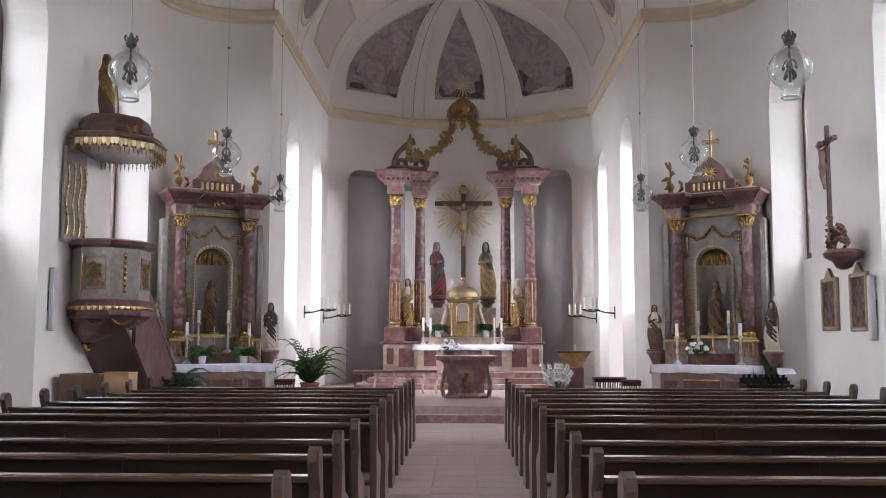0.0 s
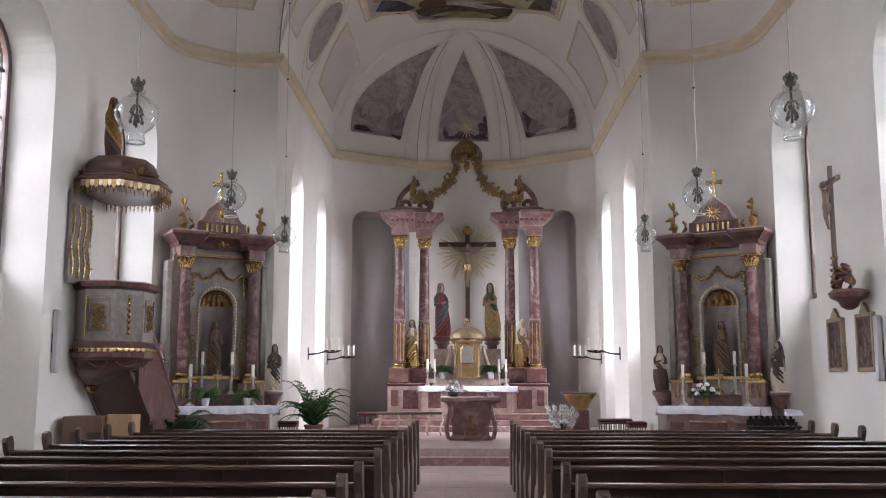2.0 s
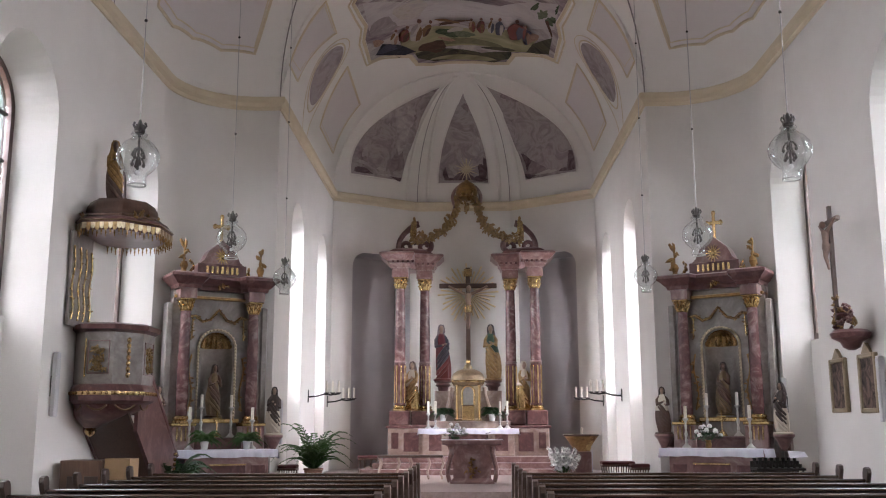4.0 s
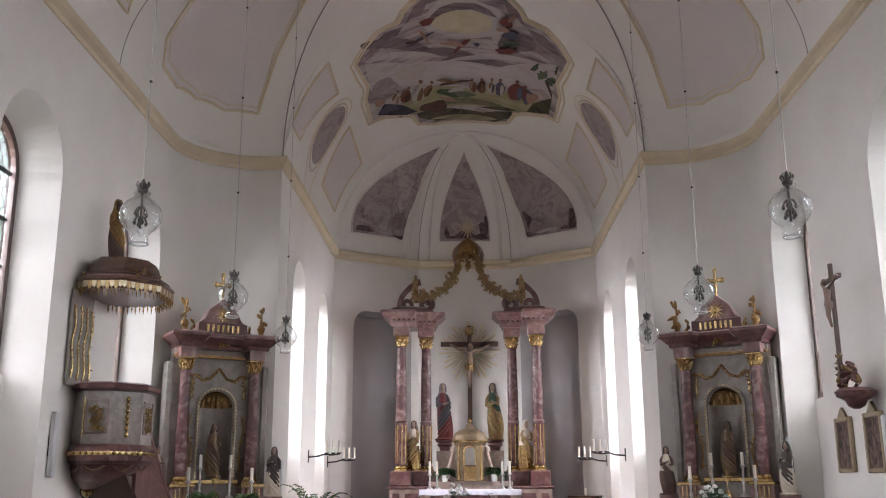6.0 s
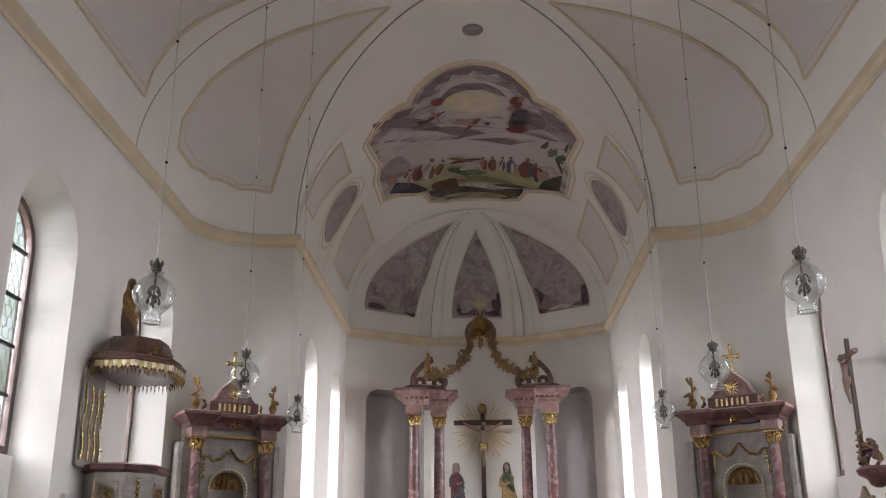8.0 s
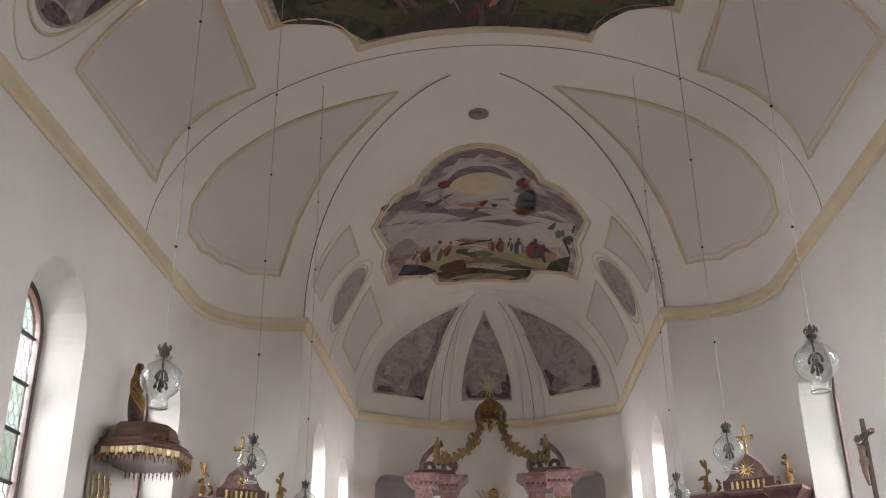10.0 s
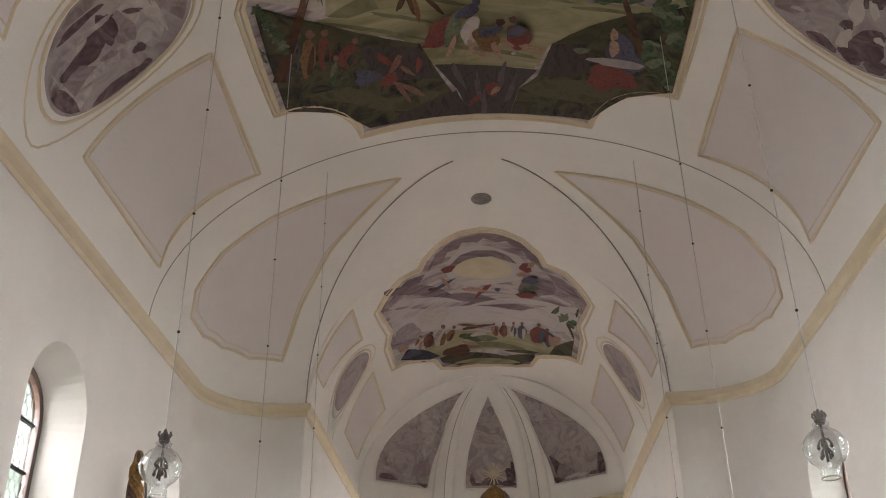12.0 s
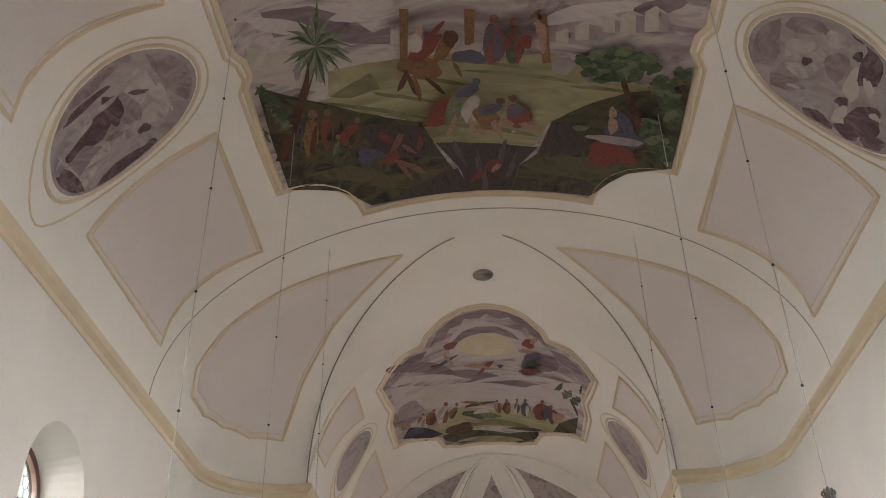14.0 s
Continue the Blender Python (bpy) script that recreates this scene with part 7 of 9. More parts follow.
def statue(name, h, mats, label, at, seed=0, turn=0.0, wide=1.0, group=""):
    """A carved standing statue as one plain mesh. mats: robe, cloak, head."""
    rnd = random.Random(seed)
    sh = Shape()
    n = 28
    ph = [rnd.uniform(0, 6.3) for _ in range(3)]
    rings = []
    for k in range(15):
        u = k / 14
        z = h * (0.03 + 0.80 * u)
        base = h * wide * (0.108 + 0.02 * math.sin(5 * u) if u < 0.74 else 0.098 * (1 - 0.66 * ((u - 0.74) / 0.26) ** 2))
        fold = 0.11 * (1 - u) + 0.03
        sway = 0.025 * h * math.sin(3.2 * u + ph[0])
        rings.append([(sway + base * (1 + fold * math.sin(7 * t + ph[1] + 1.5 * u) + 0.5 * fold * math.sin(11 * t + ph[2] - 2 * u)) * math.cos(t), 0.72 * base * (1 + fold * math.sin(6 * t + ph[2] + u)) * math.sin(t), z) for t in [2 * math.pi * i / n for i in range(n)]])
    sh.loft(rings[:9])
    sh.slot(3)
    sh.loft(rings[8:])
    sway = 0.025 * h * math.sin(3.2 + ph[0])
    sh.slot(1)
    for s in (-1, 1):
        e = (sway + s * h * 0.10 * wide, -h * 0.06, h * rnd.uniform(0.56, 0.62))
        w = (s * h * rnd.uniform(-0.02, 0.06), -h * 0.13, h * rnd.uniform(0.60, 0.68))
        sh.tube([(sway + s * h * 0.055, 0, h * 0.785), (sway + s * h * 0.092 * wide, -h * 0.012, h * 0.71), e, w], 0.1, 8, None, [h * 0.026, h * 0.036, h * 0.036, h * 0.018])
        sh.slot(2)
        sh.ball(w[0] - s * h * 0.015, w[1], w[2] + h * 0.012, h * 0.022, 7, 5)
        sh.slot(1)
    sh.slot(0)
    c = rnd.choice((-1, 1))
    for k in range(5):
        f = rnd.uniform(-0.01, 0.01)
        z0, z1 = 0.66 - 0.09 * k, 0.42 - 0.085 * k
        sh.slot(1 if k < 3 else 0)
        sh.tube([(-c * h * 0.10, -h * 0.055, h * (z0 + f)), (-c * h * 0.03, -h * 0.095, h * (z0 - 0.10)), (c * h * 0.06, -h * 0.085, h * (z1 + 0.02)), (c * h * 0.115, -h * 0.03, h * max(z1 - 0.06, 0.04))], 0.1, 7, None, [h * 0.02, h * 0.034, h * 0.03, h * 0.016])
    sh.slot(2)
    sh.tube([(sway, 0, h * 0.80), (sway, -h * 0.008, h * 0.87)], h * 0.03, 8)
    sh.ball(sway, -h * 0.018, h * 0.908, h * 0.049, 12, 9, 0.82, 0.95, 1.25)
    sh.tube([(sway, -h * 0.06, h * 0.925), (sway, -h * 0.072, h * 0.905)], h * 0.008, 5)
    sh.slot(4)
    sh.ball(sway, h * 0.012, h * 0.925, h * 0.06, 12, 8, 1.0, 0.9, 1.15)
    for s in (-1, 1):
        sh.tube([(sway + s * h * 0.025, -h * 0.02, h * 0.975), (sway + s * h * 0.05, -h * 0.012, h * 0.92), (sway + s * h * 0.055, h * 0.0, h * 0.84)], h * 0.016, 6)
    sh.tube([(sway, h * 0.03, h * 0.95), (sway, h * 0.045, h * 0.86), (sway, h * 0.05, h * 0.74)], 0.1, 10, None, [h * 0.045, h * 0.065, h * 0.085])
    sh.slot(0)
    sh.lathe([(h * 0.16 * wide, 0), (h * 0.17 * wide, h * 0.02), (h * 0.15 * wide, h * 0.04)], 12)
    ob = part(name, sh, (mats + [mats[1], mats[1]])[:5] if len(mats) == 3 else mats, None, "", 50, at @ pose(0, 0, 0, 0, 0, turn))
    return tagged(ob, label, "statue", group)


def candlestick(name, h, at, metal, label, wax_h=0.28, group=""):
    top = thing(name, label, "candlestick", at, group)
    s = h / 0.6
    part("stem", Shape().lathe([(0.09, 0), (0.085, 0.02), (0.05, 0.05), (0.022, 0.09), (0.03, 0.16 * s), (0.016, 0.2 * s), (0.034, 0.28 * s), (0.016, 0.36 * s), (0.026, 0.44 * s), (0.015, 0.5 * s), (0.03, h - 0.05), (0.055, h - 0.02), (0.055, h)], 12), metal, top)
    wax = part("candle", Shape().lathe([(0.032, 0), (0.032, wax_h - 0.01), (0.02, wax_h)], 10, 0, 0, h), WAX, top, "white wax candle")
    part("wick", Shape().tube([(0, 0, h + wax_h - 0.005), (0, 0.002, h + wax_h + 0.025)], 0.003, 4), IRON, wax)
    return top


def cloth(x0, x1, y0, y1, z, drop, seed=0, mat=None):
    """An altar cloth that hangs a little over the front and the ends, in soft folds."""
    sh = Shape()
    rnd = random.Random(seed)
    ph = rnd.uniform(0, 6)
    nx = 60
    ys = [(y0 - 0.014, -drop, 1.0), (y0 - 0.012, -drop * 0.5, 0.6), (y0 - 0.008, -0.012, 0.1), (y0, 0.002, 0), ((y0 + y1) / 2, 0.004, 0), (y1, 0.002, 0)]
    rows = []
    for y, dz, f in ys:
        row = []
        for i in range(nx + 1):
            x = x0 + (x1 - x0) * i / nx
            row.append((x, y - 0.012 * f * math.sin(26 * x + ph) - 0.006 * f * math.sin(61 * x), z + dz + 0.008 * f * math.sin(9 * x + ph)))
        rows.append(row)
    sh.loft(rows, False, None, False)
    for xe, k in ((x0, -1), (x1, 1)):
        q = [[(xe + k * (0.002 + 0.01 * j), y0 + (y1 - y0) * i / 8, z + 0.002 - drop * 1.2 * j / 3 - (0.012 * math.sin(i * 1.7) if j == 3 else 0)) for i in range(9)] for j in range(4)]
        sh.loft(q, False, None, False)
    return sh


def fern(name, at, label, leaf, n=26, length=0.42, pot=WHITE_POT, pot_r=0.09, seed=3, droop=1.0, category="plant", width=0.05, rise=0.35):
    """A pot plant: arching stems with paired leaflets."""
    rnd = random.Random(seed)
    top = thing(name, label, category, at)
    part("pot", Shape().lathe([(pot_r * 0.75, 0), (pot_r, pot_r * 1.7), (pot_r * 1.08, pot_r * 1.75), (pot_r * 1.08, pot_r * 1.95), (pot_r * 0.9, pot_r * 1.95), (pot_r * 0.85, pot_r * 1.7)], 16), pot, top)
    sh = Shape()
    z0 = pot_r * 1.7
    for i in range(n):
        t = 2 * math.pi * i / n * 2.4 + rnd.uniform(-0.3, 0.3)
        ln = length * rnd.uniform(0.65, 1.1)
        up = rnd.uniform(rise, rise + 0.75)
        pts = []
        for k in range(8):
            u = k / 7
            rad = ln * u * (0.55 + 0.45 * u) / (0.6 + up * 0.7)
            pts.append(Vector((rad * math.cos(t), rad * math.sin(t), z0 + ln * (up * u - droop * 0.75 * u * u * u))))
        sh.tube(pts, 0.006, 4, None, [0.008 * (1 - 0.8 * k / 7) * (length / 0.42) ** 0.5 for k in range(8)])
        for k in range(1, 16):
            u = k / 15
            f = u * 7
            a = pts[min(int(f), 6)].lerp(pts[min(int(f) + 1, 7)], f - int(f))
            d = (pts[min(int(f) + 1, 7)] - pts[min(int(f), 6)]).normalized()
            side = d.cross(Vector((0, 0, 1))).normalized()
            for s in (-1, 1):
                w = width * length / 0.42 * (1.25 - u) * rnd.uniform(2.2, 3.4)
                e = a + (side * s * 0.8 + d * 0.7 + Vector((0, 0, -0.25))).normalized() * w
                m = a.lerp(e, 0.45)
                q = d * w * 0.13 + Vector((0, 0, 0.01))
                sh.put([a, m + q, e, m - q], [(0, 1, 2), (0, 2, 3)])
    part("leaves", sh, leaf, top, "green arching leaves", 0)
    return top


def gladioli(name, at, label, n, spread, height, seed):
    """Tall flower spikes set with large open blossoms, leaf blades at their foot."""
    rnd = random.Random(seed)
    top = thing(name, label, "flowers", at)
    part("bucket", Shape().lathe([(0.11, 0), (0.14, 0.24), (0.13, 0.24), (0.10, 0.02)], 16), IRON, top, "dark bucket")
    lf = Shape()
    for i in range(n):
        t, r = 2.4 * i, spread * math.sqrt((i + 0.5) / n)
        tip = Vector((r * math.cos(t), 0.6 * r * math.sin(t), height * (1.0 - 0.3 * (r / spread) ** 2) * rnd.uniform(0.88, 1.08)))
        root = Vector((0.15 * tip.x, 0.15 * tip.y, 0.15))
        lf.tube([root, root.lerp(tip, 0.6) + Vector((0, 0, 0.02)), tip], 0.008, 5)
        fl = Shape()
        for k in range(13):
            u = 0.42 + 0.56 * k / 12
            c = root.lerp(tip, u)
            size = 0.088 * (1.25 - 0.75 * u)
            a = 2.4 * k + rnd.uniform(-0.3, 0.3)
            d = Vector((math.cos(a), math.sin(a), 0.35)).normalized()
            e = d.cross(Vector((0, 0, 1))).normalized()
            f = e.cross(d)
            m = c + d * size * 0.6
            for j in range(5):
                b = 2 * math.pi * j / 5
                w = e * math.cos(b) + f * math.sin(b)
                v = e * -math.sin(b) + f * math.cos(b)
                fl.put([c, m + w * size * 0.7 + v * size * 0.5, m + w * size * 1.1 + d * size * 0.35, m + w * size * 0.7 - v * size * 0.5], [(0, 1, 2), (0, 2, 3)])
        part("flower_spike", fl, PETAL, top, "white gladiolus spike", 0)
        for k in range(3):
            a = rnd.uniform(0, 6.283)
            o = Vector((math.cos(a), 0.6 * math.sin(a), 0)) * rnd.uniform(0.08, 0.24) + Vector((0, 0, rnd.uniform(0.2, 0.42)))
            s = Vector((-math.sin(a), math.cos(a), 0)) * 0.022
            q = root.lerp(root + o, 0.5) + Vector((0, 0, 0.06))
            lf.put([root - s, root + s, q + s, root + o, q - s], [(0, 1, 2, 4), (4, 2, 3)])
    part("leaves", lf, DARK_LEAF, top, "dark green leaf blades", 0)
    return top


def roses(name, at, label, n, spread, height, seed, vase=None):
    """A low bunch of round white blossoms in broad green leaves."""
    rnd = random.Random(seed)
    top = thing(name, label, "flowers", at)
    if vase:
        part("vase", Shape().lathe([(0.045, 0), (0.065, 0.05), (0.05, 0.12), (0.06, 0.15), (0.05, 0.15), (0.035, 0.1)], 14), vase, top)
    else:
        part("bowl", Shape().lathe([(0.08, 0), (0.11, 0.06), (0.10, 0.06), (0.07, 0.01)], 14), DARK_LEAF, top)
    z0 = 0.13 if vase else 0.05
    lf = Shape()
    for i in range(n * 16):
        t, u = rnd.uniform(0, 6.283), rnd.random() ** 0.6
        c = Vector((spread * u * math.cos(t), 0.7 * spread * u * math.sin(t), z0 + height * (1 - 0.8 * u * u) * rnd.uniform(0.3, 1.0)))
        d = Vector((math.cos(t), math.sin(t), rnd.uniform(-0.5, 0.6))).normalized() * rnd.uniform(0.06, 0.11)
        s = d.cross(Vector((0, 0, 1))).normalized() * 0.032
        lf.put([c, c + d * 0.5 + s, c + d, c + d * 0.5 - s], [(0, 1, 2), (0, 2, 3)])
    for i in range(n):
        t, u = 2.4 * i + 0.6, math.sqrt((i + 0.4) / n)
        c = Vector((spread * 0.95 * u * math.cos(t), 0.7 * spread * u * math.sin(t) - 0.03, z0 + height * (1.15 - 0.75 * u * u) * rnd.uniform(0.75, 1.05)))
        fl = Shape()
        for k in range(16):
            a, el = 2.4 * k, 1.2 - 1.3 * k / 16
            d = Vector((math.cos(a) * math.cos(el), math.sin(a) * math.cos(el), math.sin(el)))
            s = d.cross(Vector((0.1, 0, 1))).normalized() * 0.03
            w = s.cross(d).normalized() * 0.03
            q = c + d * 0.042
            fl.put([q + s, q + w, q - s, q - w, c], [(0, 1, 2, 3), (0, 1, 4), (2, 3, 4)])
        part("blossom", fl, PETAL, top, "white blossom", 0)
        lf.tube([Vector((0.1 * c.x, 0.1 * c.y, z0 * 0.6)), c], 0.004, 4)
    part("leaves", lf, DARK_LEAF, top, "green leaves", 0)
    return top

# ---- high altar ----
HX, HY = 0.10, 28.45
S = SANCT
for i, (w, y0) in enumerate(((2.9, 25.9), (2.6, 26.25), (2.35, 26.6))):
    sh = Shape().box(HX - w, HX + w, y0, 30.0, S + 0.15 * i + (0.001 if i else -0.005), S + 0.15 * (i + 1), 0.012)
    tagged(part("altar_step", sh, PINK_MARBLE), "red marble step before the high altar", "step", "steps of the high altar", "structure")
Z0 = S + 0.45

altar = thing("high_altar", "baroque high altar of red marble with gilded columns", "altar", pose(HX, HY, 0))
part("altar_table", Shape().box(-1.28, 1.28, -1.35, -0.45, Z0, 1.5, 0.02), SAND_MARBLE, altar, "sand-coloured marble altar table")
for x0, x1 in ((-1.1, -0.75), (-0.55, 0.55), (0.75, 1.1)):
    part("table_panel", Shape().box(x0, x1, -1.362, -1.35, Z0 + 0.15, 1.35, 0.005), RED_MARBLE, altar, "red marble inlay panel")
for s in (-1, 1):
    part("pedestal", Shape().box(min(s * 0.98, s * 2.3), max(s * 0.98, s * 2.3), -0.75, 0.3, Z0, 1.52, 0.02), SAND_MARBLE, altar, "sand-coloured marble pedestal")
    part("pedestal_panel", Shape().box(min(s * 1.42, s * 1.85), max(s * 1.42, s * 1.85), -0.765, -0.75, Z0 + 0.12, 1.4, 0.005), RED_MARBLE, altar, "red marble inlay panel")
    part("pedestal_panel", Shape().box(min(s * 2.0, s * 2.2), max(s * 2.0, s * 2.2), -0.765, -0.75, Z0 + 0.2, 1.4, 0.005), RED_MARBLE, altar, "red marble inlay panel")
    part("pedestal_cap", Shape().box(min(s * 0.95, s * 2.36), max(s * 0.95, s * 2.36), -0.82, 0.32, 1.52, 1.6, 0.025), RED_MARBLE, altar)
    part("plinth", Shape().box(min(s * 1.68, s * 2.28), max(s * 1.68, s * 2.28), -0.75, 0.3, 1.6, 2.02, 0.03), RED_MARBLE, altar)
    part("plinth", Shape().box(min(s * 0.98, s * 1.66), max(s * 0.98, s * 1.66), -0.45, 0.3, 1.6, 2.02, 0.03), RED_MARBLE, altar)
    for x, y in ((s * 1.98, -0.45), (s * 1.28, 0.0)):
        column(altar, x, y, 2.02, 5.98, 0.155, None, 1.38)
        part("frieze_block", Shape().box(x - 0.24, x + 0.24, y - 0.24, y + 0.24, 5.98, 6.28, 0.01), PINK_MARBLE, altar)
    q = lambda e: [(s * (1.0 - e), -0.3 - e), (s * (1.55 - 0.0 * e), -0.3 - e), (s * (1.7 - e * 0.5), -0.75 - e), (s * (2.27 + e), -0.75 - e), (s * (2.27 + e), 0.35), (s * (1.0 - e), 0.35)]
    sh = Shape()
    sh.loft([[(x, y, z) for x, y in q(e)] for e, z in ((0.0, 6.24), (0.02, 6.34), (0.06, 6.36), (0.08, 6.44), (0.16, 6.48), (0.26, 6.58), (0.30, 6.60), (0.30, 6.66), (0.24, 6.70))])
    ent = part("entablature", sh, PINK_MARBLE, altar, "pink marble moulded entablature")
    for i in range(9):
        x = s * (1.02 + 0.145 * i)
        y = -0.37 if abs(x) < 1.6 else -0.83
        part("dentil", Shape().box(x - 0.035, x + 0.035, y - 0.035, y + 0.04, 6.38, 6.45), RED_MARBLE, ent)
    sh = Shape()
    q2 = lambda k: [(s * (1.65 + k * (x - 1.65)), -0.25 + k * (y + 0.25)) for x, y in ((1.0, -0.45), (2.3, -0.95), (2.4, 0.3), (1.0, 0.3))]
    sh.loft([[(x, y, z) for x, y in q2(k)] for k, z in ((1.0, 6.70), (0.85, 6.78), (0.6, 6.86), (0.3, 6.9))])
    part("cap_roof", sh, RED_MARBLE, altar)
    # scrolls that rise to the crown
    def spiral(cx, cz, r, a0, a1, n=22):
        return [(cx + s * r * (1 - 0.7 * i / n) * math.cos(radians(a0 + (a1 - a0) * i / n)), -0.2, cz + r * (1 - 0.7 * i / n) * math.sin(radians(a0 + (a1 - a0) * i / n))) for i in range(n + 1)]
    big_scroll = [(s * 1.12 + s * 0.95 * math.sin(radians(a)), -0.2, 6.95 + 0.75 * math.cos(radians(a))) for a in range(20, 96, 6)]
    part("volute", scroll(big_scroll + spiral(1.86 * s, 6.98, 0.22, 0, -420)[1:], 0.085, 0.06), RED_MARBLE, altar, "red marble volute")
    part("volute", scroll(spiral(1.28 * s, 6.98, 0.22, 120, 560), 0.09, 0.06), RED_MARBLE, altar, "red marble volute")
    rib = [(s * x, -0.25, z) for x, z in ((1.62, 7.08), (1.3, 7.14), (1.05, 7.24), (0.82, 7.36), (0.62, 7.52), (0.46, 7.72), (0.36, 7.95), (0.29, 8.2), (0.24, 8.4))]
    part("crown_arm", scroll(rib, 0.07, 0.08), RED_MARBLE, altar, "curved red marble arm of the crown")
    sh = leafy(Shape(), [(x, -0.32, z) for x, y, z in rib[:7]], 0.12, 5 + s, 3.4)
    leafy(sh, [(x, -0.36, z + 0.04) for x, y, z in rib[1:8]], 0.14, 15 + s, 3.6)
    leafy(sh, [(x - s * 0.06, -0.34, z - 0.05) for x, y, z in rib[3:]], 0.10, 55 + s, 2.6)
    leafy(sh, [(s * 1.72, -0.32, 7.12), (s * 1.5, -0.34, 7.22), (s * 1.3, -0.34, 7.3)], 0.15, 25 + s, 4.0)
    part("gilded_garland", sh, OLD_GOLD, altar, "gilded carved garland", 50)
sh = Shape().lathe([(0.16, 0), (0.30, 0.06), (0.34, 0.2), (0.32, 0.36), (0.24, 0.5), (0.10, 0.58), (0.05, 0.64)], 20, 0, -0.25, 8.22)
part("crown_dome", sh, DARK_GOLD, altar, "gilded crown dome")
for s in (-1, 1):
    part("crown_volute", scroll([(s * (0.32 + 0.10 * math.sin(t)), -0.24, 8.12 + 0.13 * t - 0.06 * math.cos(t)) for t in [i * 0.3 for i in range(14)]], 0.075, 0.04), PINK_MARBLE, altar)
part("crown_leaves", leafy(Shape(), [(-0.2, -0.5, 8.3), (0.2, -0.5, 8.3)], 0.13, 8, 2.2), GOLD, altar, "gilded leaf cluster", 50)
part("crown_pendant", leafy(Shape().ball(0, -0.3, 8.02, 0.09, 10, 8), [(0, -0.3, 8.2), (0, -0.3, 7.9)], 0.1, 9, 2.0), OLD_GOLD, altar, "gilded hanging bud", 50)
sh = Shape().box(-0.025, 0.025, -0.27, -0.22, 8.62, 9.55, 0.005)
sh.box(-0.16, 0.16, -0.27, -0.22, 9.18, 9.23, 0.005)
for i in range(16):
    t = 2 * math.pi * i / 16
    ln = 0.4 if i % 2 else 0.27
    sh.tube([(0, -0.24, 9.2), (ln * math.cos(t), -0.24, 9.2 + ln * math.sin(t))], 0.02, 4, None, [0.032, 0.006])
part("crown_star", sh, PALE_GOLD, altar, "gilded cross with rays")
part("niche_back", Shape().box(-1.0, 1.0, 0.25, 0.32, Z0, 2.62, 0.01), SAND_MARBLE, altar)
part("gradine", Shape().box(-1.2, 1.2, -0.75, -0.3, 1.5, 1.72, 0.015), SAND_MARBLE, altar)

for ch in altar.children_recursive:
    for v in ch.data.vertices:
        if v.co.z > 2.02:
            z = v.co.z
            v.co.z = 2.02 + (z - 2.02) * 0.984 + 0.19 * min(1.0, max(0.0, (z - 7.5) / 0.7))

tab = thing("tabernacle", "gilded domed tabernacle on the high altar", "tabernacle", pose(HX, HY - 0.75, 1.722))
part("body", Shape().lathe([(0.44, 0), (0.44, 0.06), (0.40, 0.08), (0.40, 0.98), (0.46, 1.0), (0.5, 1.08), (0.46, 1.12)], 8, 0, 0, 0, None, True, math.pi / 8, 1, 0.75), DULL_GOLD, tab)
part("door", Shape().box(-0.17, 0.17, -0.40, -0.34, 0.02, 0.42, 0.01), GOLD, tab, "gilded tabernacle door")
part("niche", Shape().prism([(-0.14, 0.45), (0.14, 0.45)] + arc(0, 0.8, 0.14, 0, 180, 10), -0.385, -0.372), SILVER, tab, "silvery niche with a figure")
sh = Shape()
pts = [(-0.17, -0.39, 0.44)] + [(x, -0.39, z) for x, z in arc(0, 0.8, 0.17, 180, 0, 12)] + [(0.17, -0.39, 0.44)]
sh.tube(pts, 0.03, 8)
part("niche_frame", sh, GOLD, tab)
for s in (-1, 1):
    part("pilaster", Shape().lathe([(0.035, 0), (0.03, 0.05), (0.03, 0.9), (0.045, 0.96)], 10, s * 0.31, -0.29, 0.04), GOLD, tab, "gilded pilaster")
part("cornice", Shape().lathe([(0.47, 0), (0.53, 0.05), (0.5, 0.09)], 8, 0, 0, 1.06, None, True, math.pi / 8, 1, 0.75), GOLD, tab)
part("dome", Shape().lathe([(0.5, 0), (0.49, 0.09), (0.43, 0.2), (0.3, 0.29), (0.14, 0.34), (0.1, 0.44), (0.03, 0.48)], 16, 0, 0, 1.14, None, True, 0, 1, 0.75), DULL_GOLD, tab, "dull brown-gilded dome")
part("finial", Shape().ball(0, 0, 1.68, 0.07, 10, 8), GOLD, tab)
for s in (-1, 1):
    part("side_wing", scroll([(s * (0.46 + 0.22 * u), 0.05, 0.95 - 0.85 * u ** 0.7) for u in [i / 8 for i in range(9)]], 0.05, 0.08), SAND_MARBLE, tab)

